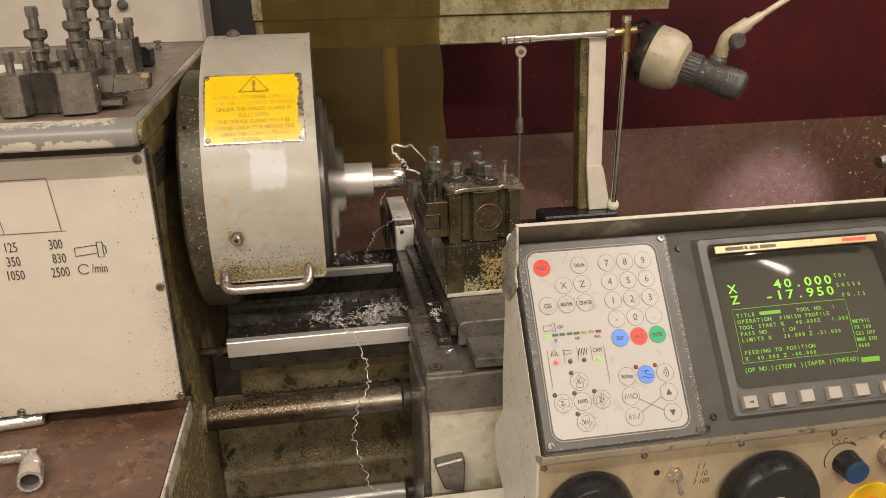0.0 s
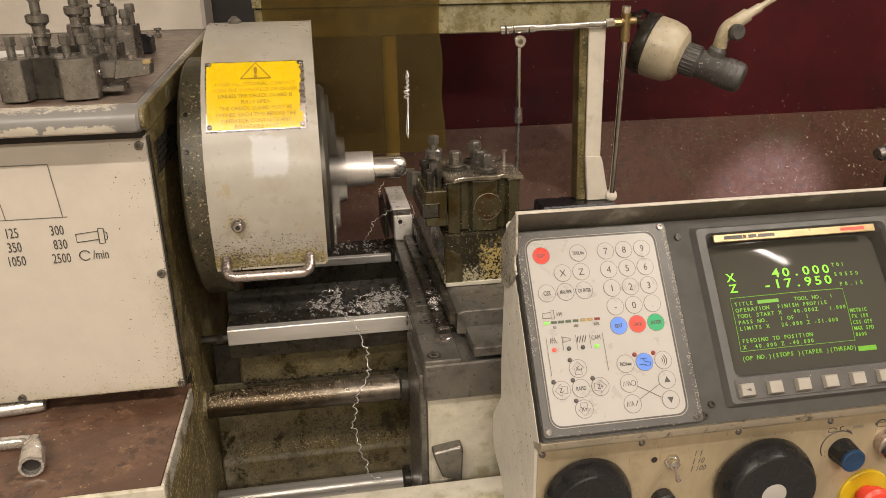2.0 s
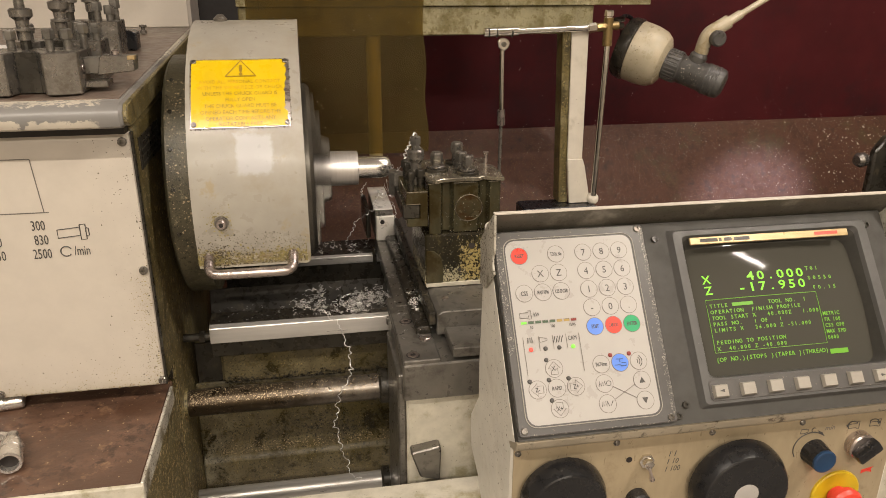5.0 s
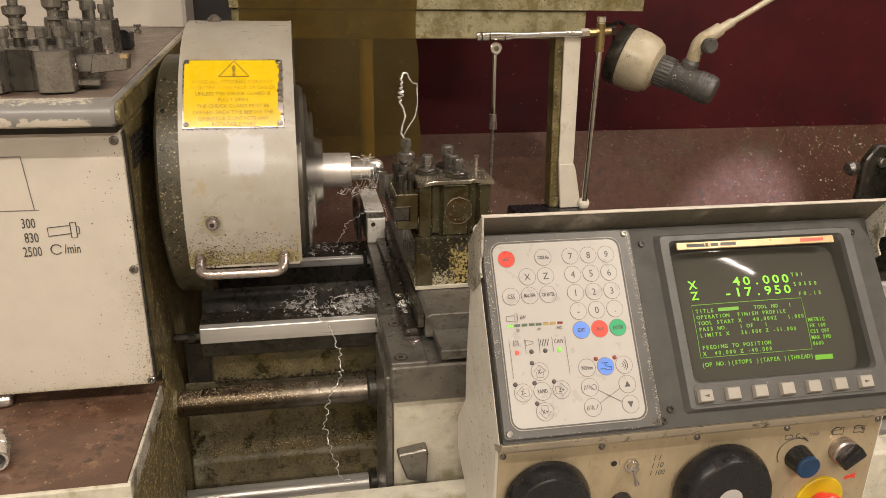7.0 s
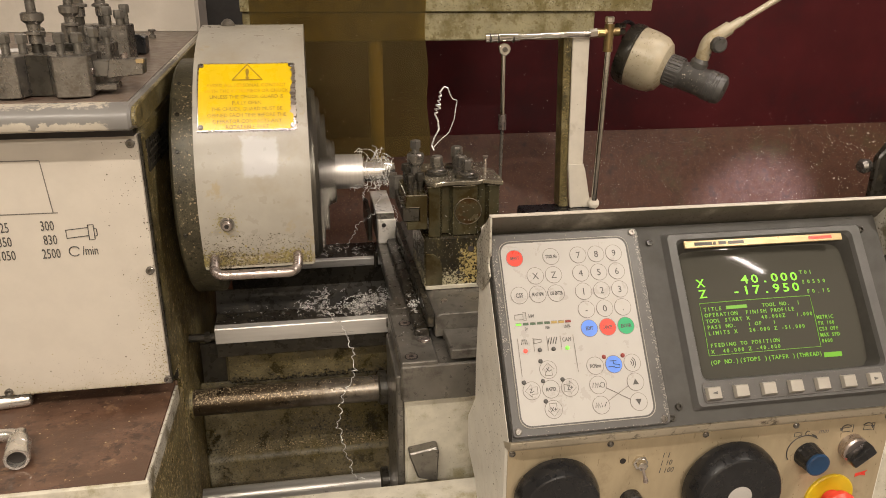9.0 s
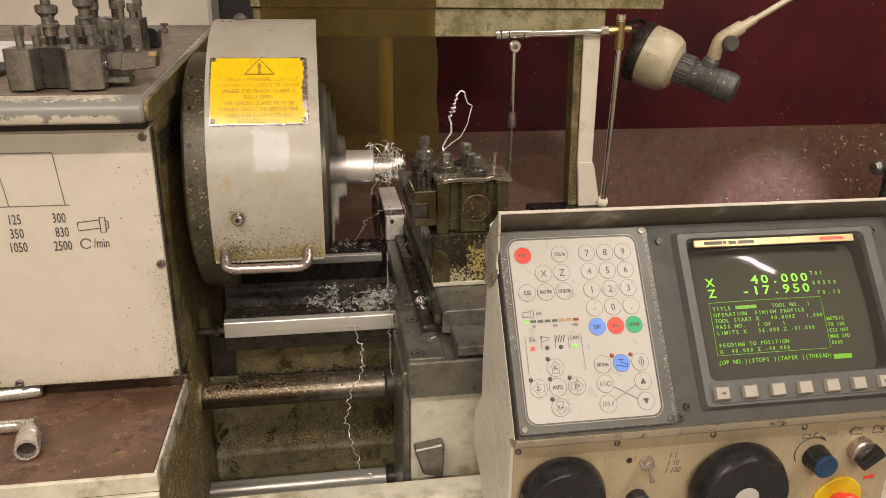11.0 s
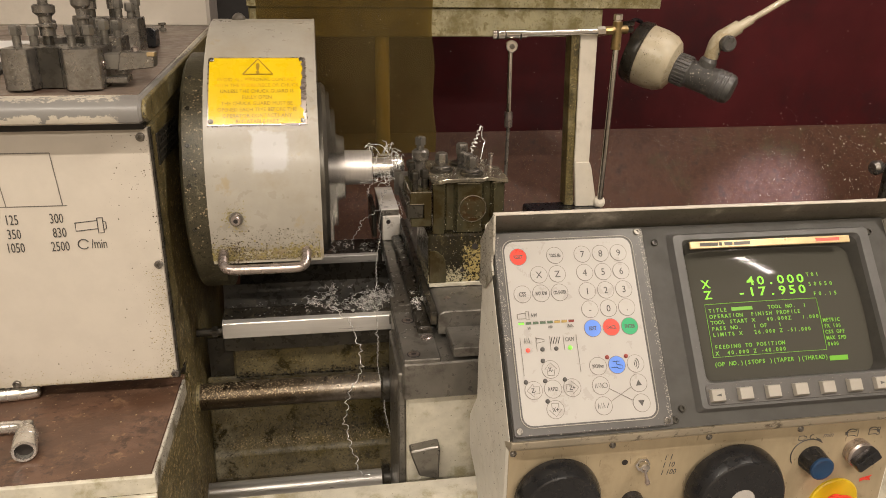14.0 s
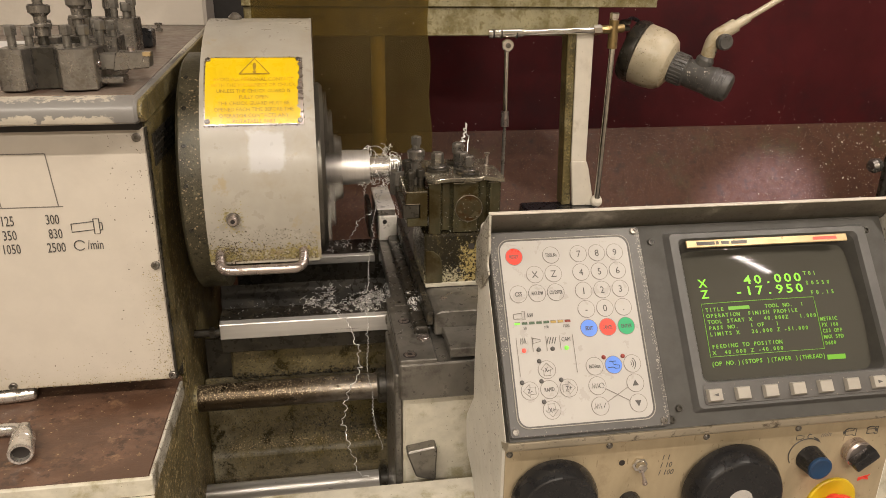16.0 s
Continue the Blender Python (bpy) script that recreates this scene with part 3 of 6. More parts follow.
def base_cabinet():
    b = thing("lathe_stand", (-0.5, 0.9, 0.0), "cream and green stained lathe stand with brown ledge", "lathe stand")
    part("plinth", prism([(0.70, 0.0), (0.70, 0.864), (0.90, 0.866), (1.48, 0.866), (1.48, 0.0)], "x", -1.0, -0.2, 0.006), green_cast, b)
    specks("swarf_specks", b, lambda r: ((-0.1998, 0.72 + 0.33 * r.random(), 0.60 + 0.265 * r.random()), (1, 0, 0)), 5200, 0.0017, 44, pale_grain)
    part("ledge", prism([(0.703, 0.8665), (0.703, 0.8755), (0.926, 0.8755), (0.926, 0.8665)], "x", -1.0, -0.203, 0.002), rust_ledge, b, "brown stained ledge board")
    part("edge_strip", prism([(0.6985, 0.855), (0.6985, 0.8765), (0.7035, 0.8775), (0.7035, 0.855)], "x", -1.0, -0.199, 0.001), cream_dirty, b, "worn cream edge strip")
    part("edge_strip", prism([(0.703, 0.855), (0.703, 0.878), (0.905, 0.878), (0.905, 0.855)], "x", -0.2030, -0.1992, 0.0008), worn_sheet, b, "worn cream edge strip")
    specks("swarf_crumbs", b, lambda r: ((-0.21 - 0.25 * r.random(), 0.905 - 0.19 * r.random() ** 2, 0.8757), (0, 0, 1)), 520, 0.0007, 46, rust_grain)
    part("front_sheet", box(-1.0, -0.199, 0.6935, 0.7000, 0.0, 0.8548, 0.001), cream_dirty, b)


headstock()
rear_cabinet()
base_cabinet()


# ---- lathe: bed ----
def bed():
    b = thing("lathe_bed", (0.5, 1.1, 0.0), "cast lathe bed with ground steel ways", "lathe bed")
    x0, x1 = -0.161, 1.7
    part("front_way", prism([(1.010, 0.8595), (1.006, 0.886), (1.012, 0.9125), (1.052, 0.9125), (1.056, 0.86)], "x", x0, x1, 0.0015), dark_oily, b, "dark oily front way")
    part("way_face", prism([(1.0015, 0.8855), (1.0015, 0.9095), (1.0105, 0.9132), (1.012, 0.8855)], "x", x0 + 0.001, x1, 0.001), ground_face, b, "bright ground steel face")
    part("rear_way", prism([(1.264, 0.86), (1.264, 0.911), (1.345, 0.911), (1.345, 0.86)], "x", x0, x1, 0.0015), dark_oily, b, "dark oily rear way")
    part("way_face", prism([(1.2605, 0.8955), (1.2605, 0.9095), (1.267, 0.9125), (1.267, 0.8955)], "x", x0 + 0.06, x1, 0.001), ground_face, b, "bright ground steel face")
    part("trough", prism([(1.052, 0.78), (1.052, 0.862), (1.057, 0.862), (1.075, 0.80), (1.245, 0.80), (1.263, 0.862), (1.267, 0.862), (1.267, 0.78)], "x", x0 - 0.03, x1), dark_oily, b, "dark oily trough between the ways")
    part("web", box(x0 + 0.0085, x1, 1.030, 1.058, 0.802, 0.861, 0.004), bed_cast, b, "green stained cream casting")
    part("web", prism([(1.048, 0.800), (1.044, 0.790), (1.040, 0.668), (1.035, 0.660), (1.034, 0.655), (1.034, 0.2), (1.34, 0.2), (1.34, 0.779), (1.060, 0.779)], "x", -0.1975, x1, 0.003), bed_cast, b, "green stained cream casting")
    specks("swarf_crumbs", b, lambda r: ((-0.17 + 0.30 * r.random(), 1.0395, 0.668 + abs(r.gauss(0, 0.012))), (0, -1, 0)), 1400, 0.0008, 84, rust_grain)
    specks("black_grime", b, lambda r: ((0.03 + r.gauss(0, 0.06), 1.0395, 0.700 + r.gauss(0, 0.016)), (0, -1, 0)), 900, 0.0010, 85, dark_oily)
    specks("black_grime", b, lambda r: ((-0.15 + 0.26 * r.random(), 1.0296, 0.804 + abs(r.gauss(0, 0.006))), (0, -1, 0)), 900, 0.0011, 86, dark_oily)
    part("end_stud", cyl((-0.20, 1.015, 0.892), (-0.158, 1.015, 0.892), 0.006, n=12), dark_oily, b)
    part("end_stud", cyl((-0.176, 1.015, 0.892), (-0.168, 1.015, 0.892), 0.009, n=6), dark_oily, b)
    return b


def drive_bars():
    f = thing("feed_shaft", (0.4, 0.975, 0.807), "steel feed shaft dusted with brown swarf", "shaft")
    part("shaft", cyl((-0.21, 0.975, 0.807), (1.6, 0.975, 0.807), 0.0195, n=40), bar_steel, f)
    specks("swarf_dust", f, lambda r: (lambda x, a: ((x, 0.975 - 0.0198 * math.sin(a), 0.807 + 0.0198 * math.cos(a)), (0, -math.sin(a), math.cos(a))))(-0.205 + 0.30 * r.random() ** 1.7, r.uniform(-0.2, 1.25)), 3000, 0.0006, 43, rust_grain)
    part("bush", cyl((-0.2005, 0.975, 0.807), (-0.194, 0.975, 0.807), 0.0225, n=24), green_cast, f)
    g = thing("lower_shaft", (0.4, 0.975, 0.636), "lower bright steel shaft under the bed", "shaft")
    part("shaft", cyl((-0.21, 0.975, 0.636), (1.6, 0.975, 0.636), 0.0165, n=32), ground_face, g)
    t = thing("tray_lip", (0.4, 0.80, 0.74), "cream painted front lip of the chip tray", "tray")
    part("lip", prism([(0.795, 0.60), (0.795, 0.758), (0.800, 0.762), (0.835, 0.762), (0.835, 0.756), (0.801, 0.756), (0.801, 0.60)], "x", -0.197, 1.7, 0.0008), cream_dirty, t, m=Matrix.Translation((0, -0.036, 0)))


bed()
drive_bars()


# ---- chip tray and back sheet ----
solid("chip_tray", prism([(1.802, 1.020), (1.66, 0.735), (1.30, 0.70), (1.30, 0.69), (1.66, 0.725), (1.812, 1.020)], "x", -0.9, 2.4), rust_tray, "brown speckled chip tray sloping up behind the bed", kind="structure")
solid("wall_back_sheet", box(-0.9, 2.4, 1.806, 1.82, 1.018, 2.3), red_wall, "dark red painted back sheet", kind="structure")


# solid near-black box standing in for the shade behind the guard
solid("recess_shade_box", box(-0.30, -0.085, 1.60, 1.80, 1.05, 1.80), dark_void, "dark box painting the unlit space behind the guard", kind="structure")


def tray_flakes():
    rnd = random.Random(5)
    bm = bmesh.new()
    for k in range(2000):
        x = -0.1 + 1.85 * rnd.random() ** 0.5
        s = rnd.random() ** 0.75
        y, z = 1.66 + 0.142 * s, 0.735 + 0.285 * s
        r = rnd.uniform(0.0003, 0.0007) * (1.0 + 2.2 * rnd.random() ** 6) * (1.0 + 2.6 * min(1, max(0, (x - 1.05) / 0.45)) * rnd.random() ** 2)
        a = rnd.random() * 6.28
        c = Vector((x, y - 0.003, z + 0.0015))
        u = Vector((math.cos(a), 0.44 * math.sin(a), 0.9 * math.sin(a))) * r
        w = Vector((-math.sin(a), 0.44 * math.cos(a) - 0.2, 0.9 * math.cos(a))) * r * rnd.uniform(0.25, 0.8)
        bm.faces.new([bm.verts.new(c + d) for d in (u, w, -u, -w)])
    # coarser flakes in loose clusters towards the tailstock, fine golden crumbs towards the chuck
    for k in range(620):
        if k < 200:
            x, s, r = rnd.gauss(1.44, 0.10), rnd.random() ** 0.8, 0.0008 + 0.0022 * rnd.random() ** 3
        else:
            x, s, r = 0.69 + 0.34 * rnd.random() ** 1.4, rnd.random(), rnd.uniform(0.0005, 0.0010)
        c = Vector((x, 1.657 + 0.142 * s, 0.7365 + 0.285 * s))
        a = rnd.random() * 6.28
        u = Vector((math.cos(a), 0.44 * math.sin(a), 0.9 * math.sin(a))) * r
        w = Vector((-math.sin(a), 0.44 * math.cos(a) - 0.2, 0.9 * math.cos(a))) * r * rnd.uniform(0.25, 0.8)
        bm.faces.new([bm.verts.new(c + d) for d in (u, w, -u, -w)])
    for k in range(230):
        r = rnd.uniform(0.0003, 0.0007) * (1.0 + 2.0 * rnd.random() ** 5)
        c = Vector((rnd.uniform(0.25, 1.6), 1.8055, 1.022 + 0.34 * rnd.random() ** 2.5))
        a = rnd.random() * 6.28
        u, w = Vector((math.cos(a), 0, math.sin(a))) * r, Vector((-math.sin(a), 0, math.cos(a))) * r * rnd.uniform(0.4, 1)
        bm.faces.new([bm.verts.new(c + d) for d in (u, w, -u, -w)])
    return solid("swarf_flakes", bm, [flake], "pale metal flakes scattered on the chip tray", "swarf", kind="stuff")


tray_flakes()


# ---- chuck, guard and workpiece ----
def drum(x0, x1, r0, r1, a0, a1, n=56):
    """A bent sheet round the spindle axis; angles from the front, upwards, in degrees."""
    bm = bmesh.new()
    rows = []
    for k in range(n + 1):
        a = radians(a0 + (a1 - a0) * k / n)
        c, s = math.cos(a), math.sin(a)
        rows.append([bm.verts.new((x, AXIS_Y - r * c, AXIS_Z + r * s)) for x, r in ((x0, r1), (x1, r1), (x1, r0), (x0, r0))])
    for a, b in zip(rows, rows[1:]):
        for j in range(4):
            bm.faces.new((a[j], a[(j + 1) % 4], b[(j + 1) % 4], b[j]))
    bm.faces.new(rows[0][::-1])
    bm.faces.new(rows[-1])
    return bm


def on_drum(x, r, deg):
    a = radians(deg)
    return Vector((x, AXIS_Y - r * math.cos(a), AXIS_Z + r * math.sin(a)))


def wrap(bm, x0, deg0, r):
    """Wraps a flat drawing (x across, y up) round the guard."""
    for v in bm.verts:
        p = on_drum(x0 + v.co.x, r + v.co.z, deg0 + math.degrees(v.co.y / r))
        v.co = p
    return bm


def chuck_guard():
    g = thing("chuck_guard", (-0.08, 1.09, 1.116), "cream painted curved chuck guard with yellow warning label", "guard")
    R = 0.213
    part("shell", drum(-0.144, -0.011, R - 0.0035, R, -18, 150), guard_paint, g, "curved cream sheet shell")
    part("soiled_edge", drum(-0.1425, -0.0125, R, R + 0.0003, -18, -14.5), guard_soiled, g, "paint soiled brown along the lower edge")
    part("rim", drum(-0.0112, -0.0085, R - 0.010, R + 0.0006, -18, 150), guard_paint, g)
    part("bottom_fold", drum(-0.144, -0.011, R - 0.014, R, -19, -17.6, 3), cream_dirty, g)
    flange = lathe([(0, 0.163), (0.004, 0.168), (0.040, 0.168), (0.042, 0.160)], (-0.181, AXIS_Y, AXIS_Z), (0, AXIS_Y, AXIS_Z), 72)
    part("flange", flange, flange_cast, g, "oily dark green guard flange")
    specks("swarf_specks", g, lambda r: (lambda x, a: (on_drum(x, 0.1682, a), on_drum(0, 1, a) - on_drum(0, 0, a)))(r.uniform(-0.177, -0.146), r.uniform(-25, 60)), 500, 0.0008, 96, rust_grain)
    for a in (-12, 8, 25, 42, 60):
        cap_screw(on_drum(-0.170, 0.168, a), on_drum(-0.170, 0.3, a) - on_drum(-0.170, 0.2, a), 0.0028, 0.0015, g, dark_oily)
    specks("grime_specks", g, lambda r: (lambda x, a: (on_drum(x, R, a), on_drum(0, 1, a) - on_drum(0, 0, a)))(r.uniform(-0.142, -0.013), -17.8 + 12 * r.random() ** 2.2), 1500, 0.0006, 51, dirt)
    specks("grime_specks", g, lambda r: (lambda x, a: (on_drum(x, R, a), on_drum(0, 1, a) - on_drum(0, 0, a)))(-0.1115 + r.gauss(0, 0.007), -2.0 + r.gauss(0, 2.0)), 700, 0.0006, 52, olive_dirt)
    specks("grime_specks", g, lambda r: (lambda x, a: (on_drum(x, R, a), on_drum(0, 1, a) - on_drum(0, 0, a)))(-0.118 + r.gauss(0, 0.011), -15 + r.gauss(0, 2.2)), 900, 0.0007, 53, dirt)
    for n_, (fx, fy) in enumerate(((lambda r: -0.1385 + 0.1165 * r.random(), lambda r: -0.0012 + 0.0016 * r.random()), (lambda r: -0.0226 + 0.0016 * r.random(), lambda r: 0.0960 * r.random()), (lambda r: -0.1385 + 0.1165 * r.random(), lambda r: 0.0960 + 0.0015 * r.random()))):
        specks("grime_specks", g, lambda r, fx_=fx, fy_=fy: (lambda x, a: (on_drum(x, R, a), on_drum(0, 1, a) - on_drum(0, 0, a)))(fx_(r), 28.5 + math.degrees(fy_(r) / R)), 260, 0.0006, 54 + n_, dirt)
    for n_, (cx_, n2, sx) in enumerate(((-0.128, 500, 0.010), (-0.035, 500, 0.010), (-0.08, 900, 0.045))):
        specks("oil_stain", g, lambda r, cx=cx_, s_=sx: (lambda x, a: (on_drum(x, R, a), on_drum(0, 1, a) - on_drum(0, 0, a)))(min(-0.0135, max(-0.143, r.gauss(cx, s_))), -17.5 + abs(r.gauss(0, 2.8))), n2, 0.0010, 71 + n_, olive_dirt)
    # label: a thin bent plate
    h_arc = 0.0960
    plate = part("label_plate", wrap(grid_plate(0.1165, h_arc, 0.0012), -0.1385, 28.5, R), steel, g, "bare metal edge of the label")
    face = part("yellow_face", wrap(worn_face(0.1165, h_arc, 0.0013, 0.0018), -0.1385, 28.5, R), yellow, plate, "yellow enamel worn at its edge")
    tri = bmesh.new()
    cx, cy = 0.0595, 0.0785
    for k in range(3):
        tri = pipe_into(tri, [(cx + 0.0180 * q, cy + p, 0.0024) for p, q in (((-0.0105, -1), (0.0145, 0), (-0.0105, 1), (-0.0105, -1))[k:k + 2])], 0.0006)
    part("warning_triangle", wrap(tri, -0.1385, 28.5, R), sign_ink, plate, "printed black warning triangle")
    ex = text_bm("!", 0.0215, "CENTER", bold=0.0008)
    ex.transform(Matrix.Translation((cx, cy - 0.0085, 0.0022)))
    part("warning_mark", wrap(ex, -0.1385, 28.5, R), sign_ink, plate)
    lines = (("AVOID ALL PERSONAL CONTACT", 1, 0.0580), ("WITH THE WORKPIECE OR CHUCK", 1, 0.0497), ("UNLESS THE CHUCK GUARD IS", 0, 0.0414), ("FULLY OPEN", 0, 0.0332),
             ("THE CHUCK GUARD MUST BE", 0, 0.0250), ("OPENED EACH TIME BEFORE THE", 0, 0.0170), ("OPERATOR CONTACTS ANY", 0, 0.0092), ("ROTATABLE PART", 0, 0.0020))
    for body, worn, y in lines:
        t = text_bm(body, 0.0067, "CENTER", 0.93)
        t.transform(Matrix.Translation((0.0585, y, 0.0020)))
        part("label_line", wrap(t, -0.1385, 28.5, R), sign_ink_worn if worn else sign_ink, plate)
    for u, v in ((0.004, 0.0045), (0.1125, 0.0045), (0.004, 0.0915), (0.1125, 0.0915)):
        p = on_drum(-0.1385 + u, R + 0.0018, 28.5 + math.degrees(v / R))
        cap_screw(p, p - Vector((p.x, AXIS_Y, AXIS_Z)), 0.0032, 0.0018, g, tool_steel, "rivet")
    # fixing bolt with washer, top screw, handle
    p = on_drum(-0.1115, R, -1.9)
    w = p - Vector((p.x, AXIS_Y, AXIS_Z))
    part("washer", cyl(p, p + w.normalized() * 0.002, 0.0085, n=24), tool_steel, g)
    cap_screw(p + w.normalized() * 0.003, w, 0.0058, 0.007, g, steel, "bolt")
    part("bolt_socket", cyl(p + w.normalized() * 0.0095, p + w.normalized() * 0.0101, 0.0029, n=6), dark_void, g)
    p = on_drum(-0.110, R, 88)
    w = p - Vector((p.x, AXIS_Y, AXIS_Z))
    part("dome_nut", lathe([(0, 0.009), (0.003, 0.009), (0.005, 0.007), (0.008, 0.004), (0.009, 0.001)], p, p + w, 16), tool_steel, g)
    ya, za = 0.886, 1.066
    part("handle", pipe(bend([(-0.131, ya + 0.012, za + 0.006), (-0.131, ya - 0.024, za - 0.018), (-0.030, ya - 0.024, za - 0.018), (-0.030, ya + 0.012, za + 0.006)], 0.014), 0.0062, 14), steel, g, "bent steel pull handle")
    return g


def grid_plate(w, h, t, n=14):
    bm = box(0, w, 0, h, 0, t)
    for k in range(1, n):
        bmesh.ops.bisect_plane(bm, geom=bm.verts[:] + bm.edges[:] + bm.faces[:], plane_co=(0, h * k / n, 0), plane_no=(0, 1, 0))
    return bm


def worn_face(w, h, z0, z1, n=26):
    """The enamel of the label, with a chipped right edge."""
    rnd = random.Random(8)
    bm = bmesh.new()
    rows = []
    for k in range(n + 1):
        y = 0.0012 + (h - 0.0024) * k / n
        xe = w - 0.003 - 0.0026 * rnd.random() ** 2 - (0.0022 if 0.2 < k / n < 0.62 else 0.0)
        rows.append([bm.verts.new((x, y, z)) for x, z in ((0.0015, z0), (0.0015, z1), (xe, z1), (xe, z0))])
    for a, b in zip(rows, rows[1:]):
        for j in range(3):
            bm.faces.new((a[j], a[j + 1], b[j + 1], b[j]))
    return bm


def pipe_into(bm, pts, r):
    return pipe(pts, r, 6, bm)


chuck_guard()


def chuck():
    c = thing("lathe_chuck", (-0.05, AXIS_Y, AXIS_Z), "spinning oily steel three-jaw lathe chuck", "chuck")
    part("chuck_body", lathe([(0, 0.120), (0.003, 0.125), (0.094, 0.125), (0.099, 0.120), (0.0992, 0.062), (0.090, 0.060), (0.090, 0.03)], (-0.097, AXIS_Y, AXIS_Z), (0, AXIS_Y, AXIS_Z), 64), chuck_steel, c)
    prof = [(0.0262, -0.005), (0.0262, 0.0268), (0.0455, 0.0268), (0.0455, 0.0235), (0.050, 0.0145), (0.086, 0.0145), (0.086, 0.0075), (0.112, 0.0075), (0.112, -0.005)]
    for k in range(3):
        bm = prism([(x, r) for r, x in prof], "y", -0.013, 0.013, 0.0012)
        m = Matrix.Translation((0, AXIS_Y, AXIS_Z)) @ Matrix.Rotation(radians(120 * k + 20), 4, "X")
        bm.transform(m)
        part("jaw", bm, chuck_steel, c, "stepped steel jaw")
        bm = box(0.0012, 0.0032, -0.006, 0.006, 0.07, 0.118)
        bm.transform(m @ Matrix.Rotation(radians(60), 4, "X"))
        part("jaw_slot", bm, dark_oily, c)
    return c


def workpiece():
    w = thing("workpiece", (0.03, AXIS_Y, AXIS_Z), "grey steel billet with bright turned end, spinning in the chuck", "workpiece")
    part("billet", lathe([(0, 0.0255), (0.045, 0.0255), (0.0465, 0.0262), (0.0965, 0.0252), (0.0975, 0.0244)], (-0.03, AXIS_Y, AXIS_Z), (1, AXIS_Y, AXIS_Z), 48), billet, w)
    part("turned_end", lathe([(0, 0.0165), (0.030, 0.0165), (0.045, 0.0164), (0.0525, 0.0125), (0.053, 0.0118)], (0.0632, AXIS_Y, AXIS_Z), (1, AXIS_Y, AXIS_Z), 48), bright_cut, w, "bright freshly turned end")
    return w


CHUCK = chuck()
WORK = workpiece()


# ---- carriage: everything here slides along the bed ----
RIDERS = []      # go with the carriage
CROSS = []       # go with the cross slide as well


def saddle():
    s = thing("lathe_saddle", (0.2, 0.95, 0.93), "blackened steel lathe saddle over a cream apron", "saddle")
    part("front_block", box(0.104, 0.60, 0.818, 0.990, 0.8735, 0.926, 0.0025), black_steel, s, "blackened steel block")
    part("top_plate", box(0.105, 0.153, 0.820, 1.020, 0.924, 0.931, 0.0015), black_steel, s, "grey worn top plate")
    part("side_wing", box(0.114, 0.60, 0.985, 1.30, 0.9135, 0.932, 0.002), black_steel, s)
    part("wiper", box(0.106, 0.114, 0.996, 1.030, 0.884, 0.920, 0.003), dark_oily, s, "dark rubber way wiper")
    part("wiper", box(0.106, 0.114, 1.258, 1.30, 0.890, 0.920, 0.003), dark_oily, s, "dark rubber way wiper")
    part("wiper_screw", lathe([(0, 0.008), (0.004, 0.008), (0.005, 0.004)], (0.107, 1.004, 0.902), (0, 1.004, 0.902), 14), tool_steel, s)
    part("apron", box(0.109, 0.60, 0.828, 0.965, 0.640, 0.8735, 0.003), cream_dirty, s, "soiled cream apron casting")
    part("apron_edge", box(0.0985, 0.1085, 0.832, 0.962, 0.640, 0.905, 0.002), black_steel, s, "dark apron end plate")
    part("bracket", prism([(0.124, 0.760), (0.112, 0.796), (0.112, 0.800), (0.150, 0.806), (0.152, 0.802), (0.150, 0.752)], "y", 0.810, 0.829, 0.002), black_steel, s, "grimy cast bracket")
    part("shaft_bush", lathe([(0, 0.026), (0.010, 0.026), (0.013, 0.022)], (0.098, 0.975, 0.807), (0, 0.975, 0.807), 28), dark_oily, s)
    part("shaft_bush", lathe([(0, 0.023), (0.010, 0.023), (0.013, 0.019)], (0.098, 0.975, 0.636), (0, 0.975, 0.636), 24), dark_oily, s)
    for x, y in ((0.1229, 0.9342), (0.1192, 0.8349)):
        part("screw_seat", lathe([(0, 0.0088), (0.0005, 0.0088)], (x, y, 0.931), (x, y, 2), 22), dark_void, s)
        part("socket_screw", lathe([(0.0003, 0.0072), (0.0012, 0.0072), (0.0015, 0.0062), (0.0015, 0.0036), (0.0006, 0.0034)], (x, y, 0.931), (x, y, 2), 18), steel, s)
        part("socket_hole", lathe([(0.0008, 0.0035), (0.0011, 0.0035)], (x, y, 0.931), (x, y, 2), 6), dark_void, s)
    part("oil_plug", lathe([(0, 0.0085), (0.0020, 0.0085), (0.0028, 0.0072)], (0.1422, 0.880, 0.931), (0.1422, 0.880, 2), 22), steel, s)
    part("oil_hole", lathe([(0, 0.003), (0.0012, 0.003)], (0.1226, 0.9968, 0.931), (0.1226, 0.9968, 2), 10), dark_oily, s)
    # left dovetail way of the cross slide
    part("cross_way", prism([(0.1330, 0.926), (0.1310, 0.938), (0.1350, 0.942), (0.1500, 0.942), (0.1540, 0.926)], "y", 0.892, 1.42, 0.0012), dark_oily, s, "dark oily cross way")
    RIDERS.append(s)
    # rear arm under the workpiece
    r = thing("rear_carriage_arm", (0.13, 1.35, 0.95), "pale grey arm behind the saddle with a white end block", "machine arm")
    part("arm", prism([(0.1125, 0.9895), (0.1125, 0.9922), (0.1462, 0.9922), (0.1462, 0.9895)], "y", 1.2715, 1.42, 0.001), pale_alloy, r, "pale steel arm top")
    part("arm_web", box(0.1135, 0.1450, 1.2925, 1.415, 0.9330, 0.9893, 0.002), black_steel, r)
    part("arm_nose", box(0.1135, 0.1458, 1.2722, 1.2922, 0.9792, 0.9893, 0.001), black_steel, r)
